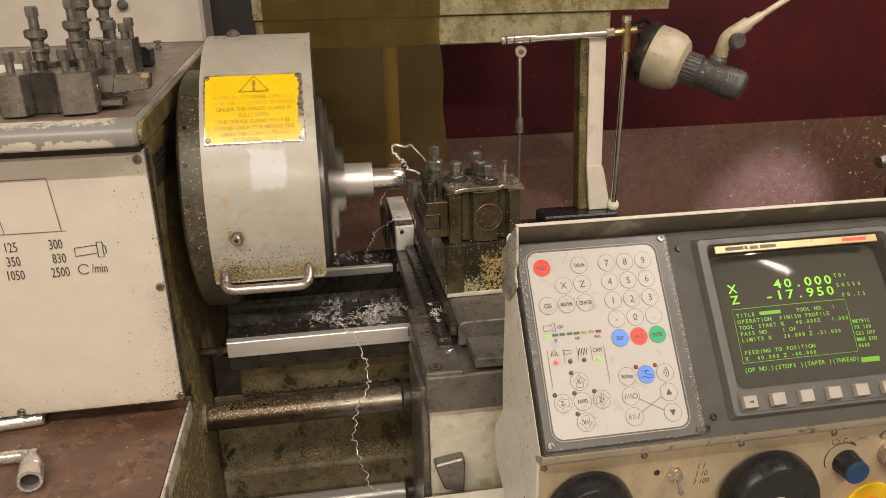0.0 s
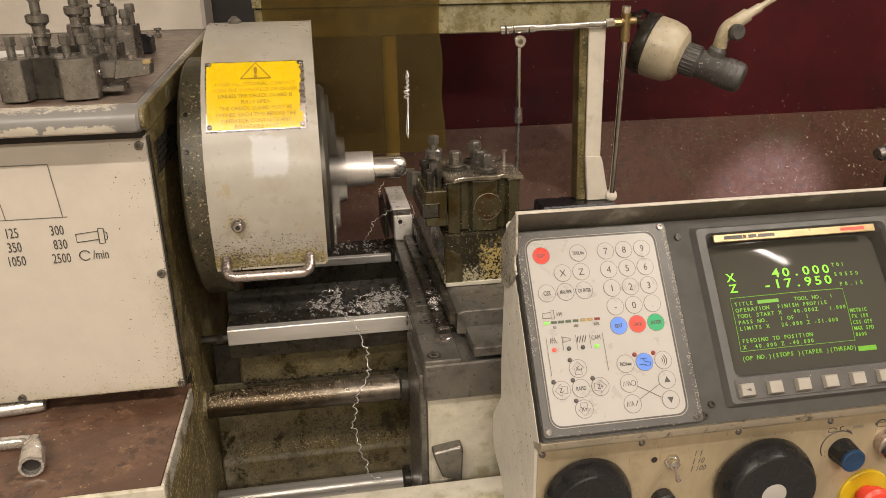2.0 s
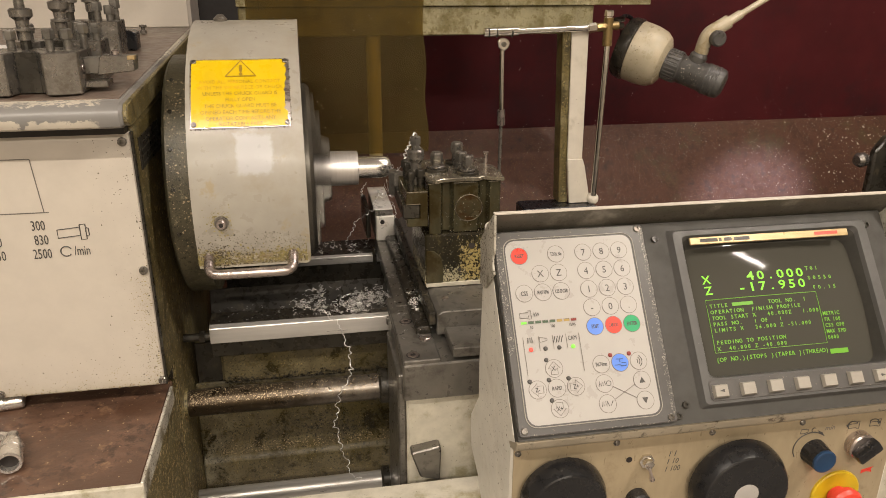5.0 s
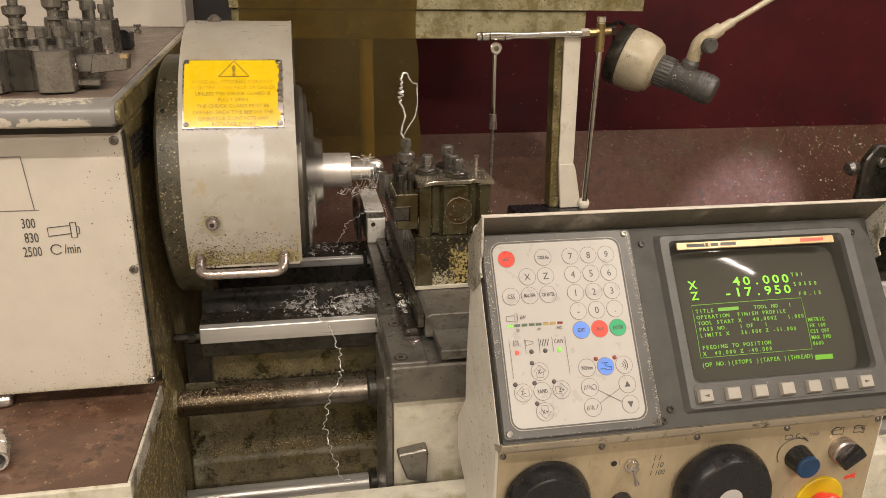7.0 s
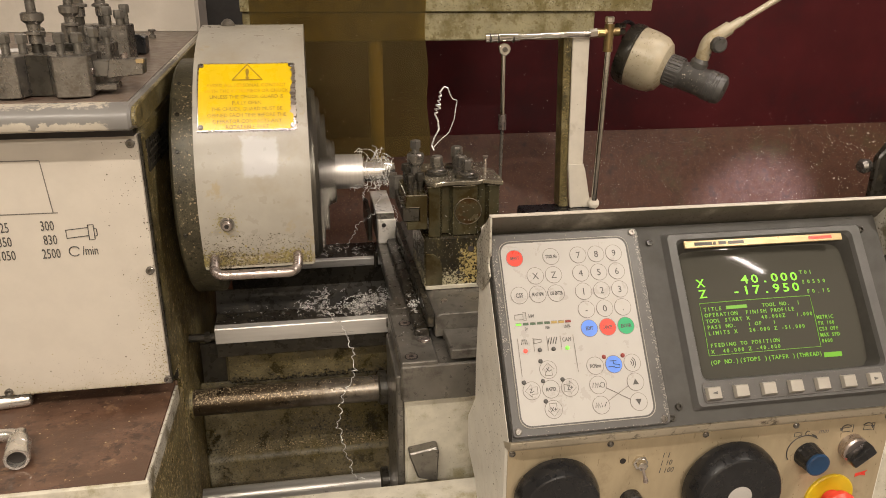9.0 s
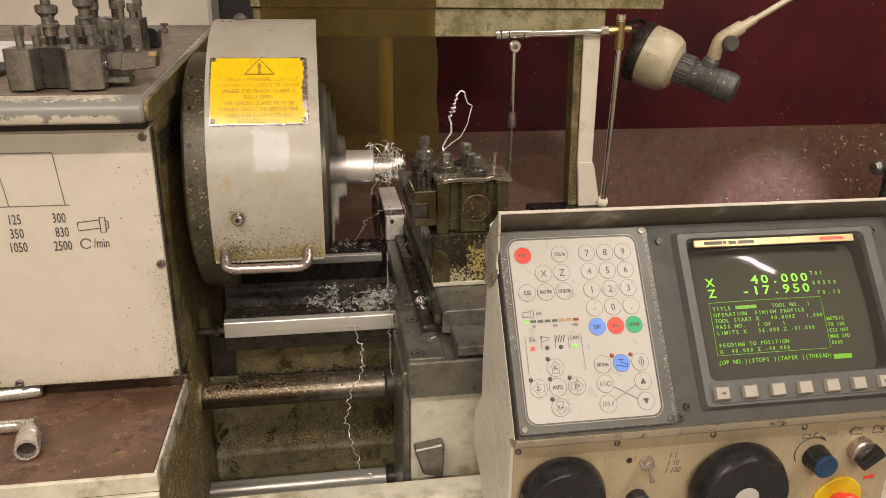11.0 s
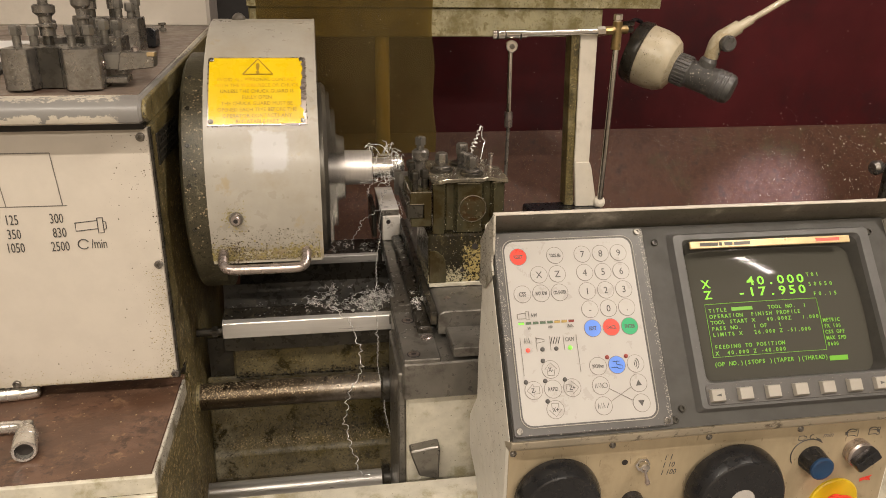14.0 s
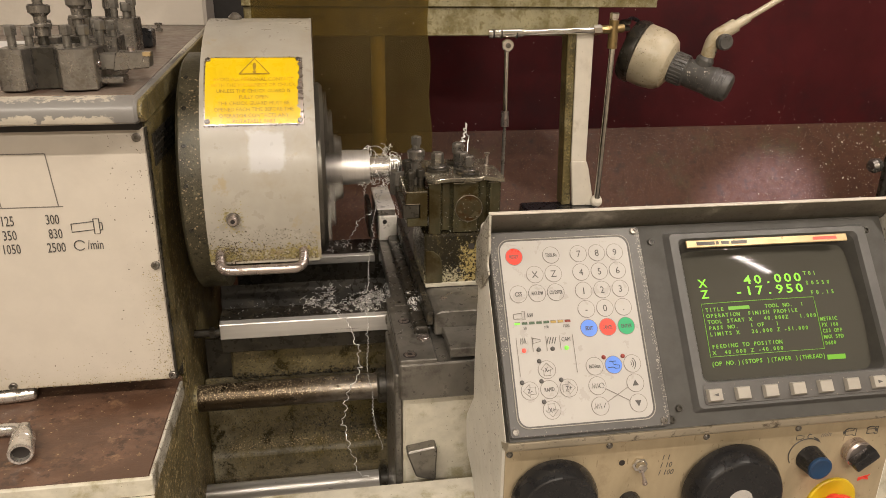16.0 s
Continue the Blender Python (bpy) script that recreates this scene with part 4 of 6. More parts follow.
    part("end_block", box(0.1150, 0.1485, 1.270, 1.2915, 0.9322, 0.9790, 0.002), pale_alloy, r, "white painted end block")
    part("socket_hole", lathe([(0, 0.0040), (0.0006, 0.0040)], (0.1265, 1.2699, 0.968), (0.1265, 0, 0.968), 14), dark_void, r)
    part("side_plate", box(0.098, 0.1065, 1.285, 1.40, 0.9330, 0.984, 0.002), dark_oily, r)
    RIDERS.append(r)


def cross_slide():
    c = thing("cross_slide", (0.22, 1.05, 0.95), "oily blackened steel cross slide", "cross slide")
    part("slide", prism([(0.158, 0.934), (0.158, 0.963), (0.166, 0.968), (0.30, 0.968), (0.30, 0.934)], "y", 0.8815, 1.30, 0.0015), black_steel, c)
    part("front_step", box(0.168, 0.30, 0.8185, 0.8808, 0.9325, 0.946, 0.0015), black_steel, c)
    part("side_gib", box(0.1485, 0.1575, 0.886, 1.30, 0.947, 0.9655, 0.001), dark_oily, c)
    part("oil_nipple", lathe([(0, 0.0045), (0.001, 0.0045), (0.0012, 0.002)], (0.1775, 0.925, 0.968), (0.1775, 0.925, 2), 14), steel, c)
    b = thing("tool_block", (0.21, 1.02, 0.968), "speckled oily painted block under the toolpost", "tool block")
    part("block", box(0.156, 0.272, 0.966, 1.095, 0.968, 1.047, 0.003), speckled, b)
    part("cover_plate", prism([(0.1572, 0.975), (0.1572, 1.024), (0.168, 1.024), (0.178, 1.015), (0.1815, 1.000), (0.1815, 0.975)], "y", 0.9625, 0.967, 0.001), oily_steel, b, "oily rounded cover plate")
    part("lower_edge", box(0.157, 0.27, 0.9632, 0.9665, 0.9685, 0.9745, 0.0008), cream_dirty, b)
    part("bolt_hole", lathe([(0, 0.0045), (0.0006, 0.0045)], (0.223, 0.9661, 1.028), (0.223, 0, 1.028), 14), dark_void, b)
    part("bolt_hole", lathe([(0, 0.003), (0.0006, 0.003)], (0.205, 0.9661, 0.992), (0.205, 0, 0.992), 12), dark_void, b)
    CROSS.extend((c, b))


def hex_bolt(at, h_shank, r_shank, h_head, r_head, parent, washer=0.0, mat=None):
    p = Vector(at)
    up = Vector((0, 0, 1))
    bm = cyl(p, p + up * h_shank, r_shank, n=14)
    for k in range(int(h_shank / 0.0016)):
        cyl(p + up * (0.0016 * k + 0.0004), p + up * (0.0016 * k + 0.0012), r_shank * 1.10, n=12, bm=bm)
    part("bolt_shank", bm, mat or tool_steel, parent)
    if washer:
        part("washer", lathe([(0, washer * 0.96), (0.0006, washer), (0.0028, washer), (0.0034, washer * 0.95)], p, p + up, 24), mat or tool_steel, parent)
    t = p + up * h_shank
    part("bolt_head", lathe([(0, r_head * 0.96), (0.0006, r_head), (h_head * 0.86, r_head), (h_head, r_head * 0.82)], t, t + up, 4 if r_head in (0.0072, 0.0086) or r_head < 0.0060 else 6), mat or tool_steel, parent)


def dovetail_outline(x0, x1, y0, y1, n=0.016, d=0.012):
    """A square block with a wide notch cut in its front and side faces."""
    xm, ym = (x0 + x1) / 2, (y0 + y1) / 2
    return [(x0, y0), (x0 + 0.016, y0), (x0 + 0.021, y0 + 0.015), (x0 + 0.031, y0 + 0.013), (x0 + 0.036, y0 + 0.004), (x1 - 0.034, y0 + 0.004), (x1 - 0.030, y0 + 0.014), (x1 - 0.021, y0 + 0.014), (x1 - 0.017, y0), (x1 - 0.003, y0 + 0.002), (x1, y0 + 0.010),
            (x1, ym - n), (x1 - d, ym - n * 0.6), (x1 - d, ym + n * 0.6), (x1, ym + n), (x1, y1), (x0, y1), (x0, ym + n), (x0 + d * 0.5, ym + n * 0.6), (x0 + d * 0.5, ym - n * 0.6), (x0, ym - n)]


def adjuster(at, parent, h=0.034, r=0.0062, mat=None):
    """The waisted height screw of a tool holder."""
    p = Vector(at)
    part("height_adjuster", lathe([(0, r), (h * 0.28, r), (h * 0.30, r * 1.5), (h * 0.38, r * 1.5), (h * 0.42, r * 0.9), (h * 0.62, r * 0.95), (h * 0.74, r * 1.55), (h * 0.95, r * 1.6), (h, r * 1.3)], p, p + Vector((0, 0, 1)), 24), mat or tool_steel, parent)


def toolpost():
    t = thing("quick_change_toolpost", (0.21, 1.03, 1.047), "oil-wet steel quick-change toolpost with a clamped tool holder", "toolpost")
    y0, y1 = 0.966, 1.075
    part("post_body", prism(dovetail_outline(0.162, 0.2655, y0, y1), "z", 1.0475, 1.1215, 0.001), oily_steel, t)
    part("top_cap", prism([(0.160, y0 + 0.004), (0.163, y0 - 0.001), (0.170, y0 - 0.009), (0.181, y0 - 0.002), (0.200, y0), (0.232, y0 - 0.001), (0.240, y0 + 0.005), (0.252, y0 - 0.002), (0.2655, y0 - 0.008), (0.2675, y0 + 0.004), (0.268, 1.03), (0.255, 1.045), (0.266, 1.078), (0.160, 1.078), (0.157, 1.03)], "z", 1.1217, 1.1275, 0.001), cap_steel, t, "star-shaped oily top cap")
    part("piston", lathe([(0, 0.0197), (0.002, 0.0197), (0.0026, 0.0191), (0.0026, 0.0187), (0.0015, 0.0184)], (0.2185, y0 + 0.0048, 1.0830), (0.2185, 0, 1.0830), 40), cap_steel, t, "round clamping piston")
    part("piston_face", lathe([(0.0012, 0.0185), (0.0018, 0.0183)], (0.2185, y0 + 0.0048, 1.0830), (0.2185, 0, 1.0830), 32), rust_disc, t, "rust-brown piston face")
    # pale strips that paint the highlight along the post's oil-wet upper edges
    for x0_, x1_, zz in ((0.1600, 0.1760, 1.121), (0.1960, 0.2280, 1.121), (0.2450, 0.2590, 1.121)):
        part("edge_highlight", box(x0_, x1_, y0 - 0.0004, y0 + 0.0010, zz - 0.0012, zz, 0.0003), cap_steel, t, "pale strip painting the highlight on a wet upper edge")
    for x, y, hs, w in ((0.1805, 1.012, 0.007, 0.0155), (0.2200, 0.988, 0.007, 0.0150), (0.2165, 1.048, 0.012, 0.0)):
        part("cam_disc", lathe([(0, 0.0165), (0.003, 0.0165), (0.004, 0.0150)], (x, y, 1.1277), (x, y, 2), 28), dark_oily, t)
        hex_bolt((x, y, 1.1317), hs, 0.0062, 0.0155, 0.0090, t, w * 0.8, tool_steel)
    hex_bolt((0.2170, 1.019, 1.1277), 0.010, 0.0105, 0.014, 0.0092, t, 0.013, tool_steel)
    part("stop_pin", lathe([(0, 0.0030), (0.014, 0.0030), (0.015, 0.0042), (0.0165, 0.0042), (0.017, 0.003)], (0.2590, 1.043, 1.1277), (0.2590, 1.043, 2), 14), steel, t)
    # tool holder on the headstock side
    h = part("tool_holder", prism([(0.1590, 1.0625), (0.1590, 1.1125), (0.1300, 1.1115), (0.1285, 1.0945), (0.1485, 1.0945), (0.1485, 1.0745), (0.1300, 1.0745), (0.1310, 1.0625)], "y", 0.958, 1.050, 0.001), oily_steel, t, "steel tool holder with side slot")
    # painted highlight strips on the holder's upper edges
    part("edge_highlight", box(0.1300, 0.1590, 0.9576, 0.9592, 1.1112, 1.1128, 0.0004), cap_steel, h, "pale strip painting the highlight on a wet upper edge")
    part("edge_highlight", box(0.1285, 0.1490, 0.9576, 0.9592, 1.0944, 1.0956, 0.0004), cap_steel, h, "pale strip painting the highlight on a wet upper edge")
    part("shank", prism([(0.1250, 1.0748), (0.1250, 1.0942), (0.1480, 1.0942), (0.1480, 1.0748)], "y", 0.9595, 1.060, 0.001), dark_oily, h, "dark tool shank")
    part("tool_nose", prism([(0.1252, 1.0605), (0.1478, 1.0605), (0.1400, 1.068), (0.1200, 1.0755), (0.1180, 1.0725)], "z", 1.0780, 1.1135, 0.0006), black_steel, h)
    part("insert", prism([(0.1176, 1.0745), (0.1300, 1.0705), (0.1285, 1.0655), (0.1190, 1.0690)], "z", 1.1137, 1.1170), tool_steel, h, "small carbide insert")
    adjuster((0.1490, 1.002, 1.1118), t, 0.050, 0.0076)
    hex_bolt((0.1490, 1.002, 1.1618), 0.006, 0.0050, 0.012, 0.0072, t, 0.0, black_steel)
    for x, y in ((0.1375, 0.972), (0.1525, 0.984), (0.1400, 1.024), (0.1400, 1.040)):
        hex_bolt((x, y, 1.1118), 0.015, 0.0042, 0.011, 0.0066, t, 0.0, dark_oily)
    CROSS.append(t)


saddle()
cross_slide()
toolpost()


# ---- rear splash guard, coolant pipe and lamp, carried behind the saddle ----
def splash_guard():
    g = thing("splash_guard", (0.3, 1.33, 0.97), "grimy cream splash guard with an amber screen", "splash guard")
    part("hood_sheet", prism([(1.322, 1.336), (1.322, 1.340), (1.318, 1.372), (1.36, 1.60), (1.364, 1.60), (1.326, 1.374), (1.40, 1.336)], "x", -0.100, 0.628, 0.001), beam_paint, g, "grimy top hood sheet")
    part("beam", box(-0.098, 0.5235, 1.330, 1.365, 1.2865, 1.3355, 0.002), beam_paint, g, "grimy cream cross beam")
    part("amber_screen", wavy_screen(), amber, g, "scratched amber plastic screen")
    specks("clinging_specks", g, lambda r: ((r.uniform(-0.07, 0.20), 1.3085, r.uniform(1.10, 1.33)), (0, -1, 0)), 420, 0.0005, 95, flake)
    part("post", prism([(0.4735, 1.2985), (0.5050, 1.2985), (0.5085, 1.062), (0.4795, 1.062)], "y", 1.2985, 1.3025, 0.001), cream, g, "cream painted post")
    part("post", cyl((0.126, 1.348, 1.06), (0.126, 1.348, 1.2980), 0.0125, n=24), cream, g, "cream painted post behind the amber screen")
    part("post_side", prism([(0.4580, 1.2985), (0.4740, 1.2985), (0.4810, 1.040), (0.4860, 0.977), (0.4680, 0.977)], "y", 1.3030, 1.335, 0.001), green_cast, g, "grimy post flange")
    part("foot", prism([(0.4793, 1.0625), (0.5085, 1.0625), (0.5130, 1.050), (0.5290, 0.977), (0.4870, 0.977), (0.4790, 1.058)], "y", 1.2945, 1.3020, 0.001), cream, g, "bent cream foot of the post")
    part("base_bar", box(0.392, 0.535, 1.270, 1.330, 0.952, 0.9765, 0.003), black_plastic, g, "black mounting bar")
    part("foot_bolt", lathe([(0, 0.010), (0.004, 0.012), (0.009, 0.010), (0.012, 0.005)], (0.5325, 1.296, 0.984), (0.5325, 1.20, 1.02), 18), cream, g)
    part("carrier", box(0.30, 0.545, 1.275, 1.345, 0.9135, 0.9515, 0.003), dark_oily, g)
    RIDERS.append(g)


def wavy_screen():
    bm = bmesh.new()
    nx, nz = 8, 16
    for y in (0.0, 0.003):
        rows = []
        for j in range(nz + 1):
            z = 1.085 + (1.372 - 1.085) * j / nz
            edge = 0.2175 - 0.008 * (j / nz) + 0.0022 * math.sin(j * 0.9)
            row = []
            for i in range(nx + 1):
                x = -0.0845 + (edge + 0.0845) * i / nx
                row.append(bm.verts.new((x, 1.310 + y + 0.003 * math.sin(i * 0.8 + j * 0.15), z)))
            rows.append(row)
        for a, b in zip(rows, rows[1:]):
            for i in range(nx):
                bm.faces.new((a[i], a[i + 1], b[i + 1], b[i]))
    return bm


def coolant_pipe():
    c = thing("coolant_pipe", (0.53, 1.29, 0.99), "chrome coolant pipe with brass joint and nozzle", "coolant pipe")
    part("upright", cyl((0.5325, 1.290, 0.992), (0.5375, 1.290, 1.285), 0.0055, n=18), chrome, c)
    part("tee", cyl((0.5368, 1.290, 1.268), (0.5370, 1.290, 1.316), 0.0085, n=18), brass, c, "worn brass tee joint")
    part("cap", lathe([(0, 0.0065), (0.004, 0.0065), (0.005, 0.0085), (0.013, 0.0085), (0.015, 0.0070)], (0.5368, 1.290, 1.314), (0.5368, 1.290, 2), 8), chrome, c)
    part("elbow", cyl((0.5280, 1.290, 1.3015), (0.5550, 1.290, 1.3025), 0.0075, n=14), brass, c)
    part("arm", cyl((0.3640, 1.290, 1.2945), (0.5050, 1.290, 1.2995), 0.0055, n=18), chrome, c)
    part("nut", cyl((0.5000, 1.290, 1.2990), (0.5140, 1.290, 1.3000), 0.0085, n=6), chrome, c)
    part("nut", cyl((0.5140, 1.290, 1.3000), (0.5290, 1.290, 1.3005), 0.0075, n=8), brass, c)
    part("end_sleeve", cyl((0.3120, 1.290, 1.2930), (0.3720, 1.290, 1.2950), 0.0078, n=18), chrome, c)
    for x in (0.3190, 0.3330, 0.3600):
        part("groove_ring", cyl((x, 1.290, 1.2932), (x + 0.0025, 1.290, 1.2933), 0.0082, n=18), dark_oily, c)
    part("swivel", lathe([(0, 0.0105), (0.007, 0.0105), (0.008, 0.009)], (0.3450, 1.287, 1.2745), (0.3450, 1.20, 1.2745), 22), chrome, c)
    part("swivel_screw", lathe([(0, 0.0045), (0.0015, 0.0045)], (0.3450, 1.2790, 1.2745), (0.3450, 1.20, 1.2745), 14), tool_steel, c)
    part("nozzle_rod", cyl((0.3450, 1.290, 1.2650), (0.3465, 1.290, 1.160), 0.0045, n=16), chrome, c)
    part("nozzle_nut", cyl((0.3465, 1.290, 1.160), (0.3468, 1.290, 1.1330), 0.0075, n=10), steel, c)
    part("nozzle_tip", cyl((0.3468, 1.290, 1.1330), (0.3458, 1.290, 1.030), 0.0032, n=12), tool_steel, c)
    RIDERS.append(c)


def machine_lamp():
    l = thing("machine_lamp", (0.70, 1.40, 1.23), "aged cream machine lamp on a jointed arm, switched off", "lamp")
    a, b = Vector((0.648, 1.458, 1.2485)), Vector((0.805, 1.336, 1.1845))
    d = (b - a).normalized()

    def along(k):
        return a + d * k
    part("shade", lathe([(0.014, 0.057), (0.018, 0.060), (0.045, 0.0600), (0.066, 0.056), (0.078, 0.048), (0.084, 0.036), (0.086, 0.026)], a, b, 48), aged_white, l, "aged cream enamel shade")
    part("rim", lathe([(-0.012, 0.046), (-0.010, 0.056), (-0.002, 0.0610), (0.010, 0.0625), (0.014, 0.0625), (0.017, 0.058)], a, b, 48), dark_oily, l, "black rubber rim")
    part("neck", lathe([(0.082, 0.029), (0.086, 0.030), (0.114, 0.030), (0.118, 0.026)], a, b, 32), lamp_grey, l)
    for k in range(26):
        t = 2 * math.pi * k / 26
        s = d.orthogonal().normalized()
        o = (s * math.cos(t) + d.cross(s) * math.sin(t)) * 0.030
        part("grip_rib", cyl(along(0.088) + o, along(0.112) + o, 0.0016, n=6), lamp_grey, l)
    part("socket", lathe([(0.116, 0.026), (0.120, 0.0275), (0.162, 0.0275), (0.166, 0.0295), (0.196, 0.0290), (0.202, 0.026), (0.206, 0.018)], a, b, 36), lamp_grey, l, "grey plastic lamp socket")
    for k in (0.168, 0.177, 0.186):
        part("socket_ring", lathe([(k, 0.0290), (k + 0.001, 0.0305), (k + 0.004, 0.0305), (k + 0.005, 0.0290)], a, b, 32), lamp_grey, l)
    j = along(0.146) + Vector((0.000, 0.0, 0.024))
    k1 = Vector((0.771, 1.36, 1.272))
    part("knuckle", lathe([(0, 0.017), (0.012, 0.017), (0.020, 0.012), (0.034, 0.012)], j, k1, 24), lamp_grey, l)
    part("arm_fork", pipe(bend([j + (k1 - j) * 0.4, k1 + Vector((-0.004, 0, 0.008)), Vector((0.7965, 1.36, 1.296)), Vector((0.808, 1.36, 1.303))], 0.012), 0.0135, 16), aged_white, l, "aged cream arm fork")
    part("thumb_screw", lathe([(0, 0.013), (0.004, 0.0152), (0.014, 0.0152), (0.018, 0.012)], (0.7805, 1.352, 1.2735), (0.7805, 1.2, 1.2735), 24), lamp_grey, l, "grey round thumb screw")
    part("arm", pipe([(0.7985, 1.36, 1.297), (0.818, 1.361, 1.3077), (0.843, 1.362, 1.3218), (0.9034, 1.366, 1.3553), (1.03, 1.372, 1.429)], 0.0060, 14), aged_white, l, "slender cream lamp arm")
    part("arm_sleeve", cyl((0.800, 1.36, 1.298), (0.833, 1.362, 1.3162), 0.0090, n=18), aged_white, l)
    part("glass_clip", box(0.628, 0.640, 1.425, 1.450, 1.268, 1.284, 0.001), dark_oily, l)
    specks("swarf_dust", l, lambda r: (lambda k, t, s: (along(k) + (s * math.cos(t) + d.cross(s) * math.sin(t)) * (0.0600 if k < 0.06 else 0.0295), s * math.cos(t) + d.cross(s) * math.sin(t)))(r.choice((r.uniform(0.02, 0.055), r.uniform(0.168, 0.195))), r.random() * 6.28, d.orthogonal().normalized()), 500, 0.0007, 91, dirt)
    specks("swarf_dust", l, lambda r: (lambda k, t, s: (along(k) + (s * math.cos(t) + d.cross(s) * math.sin(t)) * 0.0282, s * math.cos(t) + d.cross(s) * math.sin(t)))(r.uniform(0.120, 0.162), r.random() * 6.28, d.orthogonal().normalized()), 220, 0.0008, 92, flake)
    part("cable", pipe(bend([(0.60, 1.40, 1.305), (0.625, 1.42, 1.313), (0.65, 1.45, 1.306)], 0.01), 0.004, 8), black_plastic, l)
    for dz in (0.0, 0.012):
        part("bracket_screw", cyl((0.567 + dz, 1.36, 1.300 + dz * 0.6), (0.600, 1.375, 1.296 + dz), 0.0055, n=10), dark_oily, l)
    RIDERS.append(l)


splash_guard()
coolant_pipe()
machine_lamp()


# ---- control console, carried on the apron ----
PANEL = Matrix(((1, 0, 0, 0.266), (0, 0.6018, -0.7986, 0.63), (0, 0.7986, 0.6018, 1.065), (0, 0, 0, 1)))
FRONT = Matrix(((1, 0, 0, 0.0), (0, 0, -1, 0.586), (0, 1, 0, 0.0), (0, 0, 0, 1)))   # upright plate: x across, y up, z out


def ring_disc(a, b, r, h0, h1, n=28):
    """A flat key: a face (slot 0) inside a thin printed ring (slot 1)."""
    bm = bmesh.new()
    c = [[bm.verts.new((a + q * math.cos(2 * math.pi * k / n), b + q * math.sin(2 * math.pi * k / n), z)) for k in range(n)] for q, z in ((r, h0), (r, h1), (r - 0.0005, h1), (r - 0.0005, h1 + 0.0001))]
    for i, (u, w) in enumerate(zip(c, c[1:])):
        for k in range(n):
            f = bm.faces.new((u[k], u[(k + 1) % n], w[(k + 1) % n], w[k]))
            f.material_index = 1 if i < 2 else 0
    bm.faces.new(c[-1])
    return bm


def round_rect(a0, a1, b0, b1, r, n=5):
    out = []
    for cx, cy, s in ((a1 - r, b1 - r, 0), (a0 + r, b1 - r, 90), (a0 + r, b0 + r, 180), (a1 - r, b0 + r, 270)):
        for k in range(n + 1):
            t = radians(s + 90 * k / n)
            out.append((cx + r * math.cos(t), cy + r * math.sin(t)))
    return out


def console():
    c = thing("control_console", (0.40, 0.68, 0.80), "cream machine control console with keypad and green screen", "control panel")
    x0, x1 = 0.1805, 0.6155
    part("housing", prism([(0.5865, 0.72), (0.5865, 0.9570), (0.5745, 0.9622), (0.5720, 0.9665), (0.6990, 1.1360), (0.7185, 1.1480), (0.7215, 1.08), (0.7250, 1.033), (0.7300, 0.975), (0.7290, 0.930), (0.766, 0.884), (0.768, 0.872), (0.762, 0.836), (0.722, 0.820), (0.700, 0.795), (0.695, 0.72)], "x", x0, x1, 0.003), console_paint, c, "cream speckled console housing")
    part("ledge", prism([(0.5880, 0.9555), (0.5725, 0.9615), (0.5690, 0.9655), (0.5662, 0.9745), (0.5690, 0.9758), (0.5760, 0.9700), (0.5950, 0.9590)], "x", x0 - 0.0005, x1 + 0.0005, 0.0006), ledge_metal, c, "worn bare metal ledge")
    part("hood", prism([(0.6930, 1.1400), (0.6715, 1.1672), (0.6715, 1.1688), (0.6745, 1.1692), (0.7000, 1.1400)], "x", x0 - 0.001, x1 + 0.0190, 0.0004), hood_paint, c, "folded sheet hood over the panel")
    part("hood_lip", prism([(0.6705, 1.1680), (0.6705, 1.1696), (0.6760, 1.1700), (0.6760, 1.1685)], "x", x0 - 0.0015, x1 + 0.0195, 0.0003), cream_clean, c, "thin pale strip along the hood edge")
    for xx in (x0 - 0.003, x1 + 0.0165):
        part("hood_side", prism([(0.6655, 1.1690), (0.6705, 1.1690), (0.6960, 1.1493), (0.7227, 1.1245), (0.7200, 1.1061), (0.7208, 1.0759), (0.6982, 1.0787), (0.6625, 1.1083), (0.6690, 1.1170), (0.6690, 1.1260), (0.6640, 1.1300)], "x", xx, xx + 0.0025, 0.0005), worn_sheet, c, "worn folded side flange")
    part("back_plate", prism([(-0.0855, -0.109), (0.106, -0.109), (0.106, 0.098), (-0.0855, 0.098)], "z", -0.0130, 0.0012), bezel_dark, c, m=PANEL)
    part("back_plate", prism([(0.334, -0.109), (0.358, -0.109), (0.358, 0.098), (0.334, 0.098)], "z", -0.0130, 0.0012), bezel_dark, c, m=PANEL)
    part("back_plate", prism([(0.106, -0.109), (0.334, -0.109), (0.334, -0.090), (0.106, -0.090)], "z", -0.0130, 0.0012), bezel_dark, c, m=PANEL)
    part("back_plate", prism([(0.106, 0.088), (0.334, 0.088), (0.334, 0.098), (0.106, 0.098)], "z", -0.0130, 0.0012), bezel_dark, c, m=PANEL)

    # keypad
    k = part("keypad", prism(round_rect(-0.0850, 0.0745, -0.1058, 0.0962, 0.003, 2), "z", 0.0012, 0.0052, 0.0008), plate_grey, c, "dark grey keypad plate", m=PANEL)
    part("membrane", prism(round_rect(-0.0748, 0.0590, -0.0962, 0.0862, 0.010), "z", 0.0048, 0.0056), key_white, k, "white membrane sheet", m=PANEL)
    edge = [(*p, 0.0056) for p in round_rect(-0.0768, 0.0612, -0.0982, 0.0882, 0.0115)]
    part("membrane_edge", pipe(edge + edge[:1], 0.0005, 5), key_cap, k, m=PANEL)
    col = {7: 0.0060, 8: 0.0254, 9: 0.0447, -1: -0.0613, -2: -0.0421, -3: -0.0229}
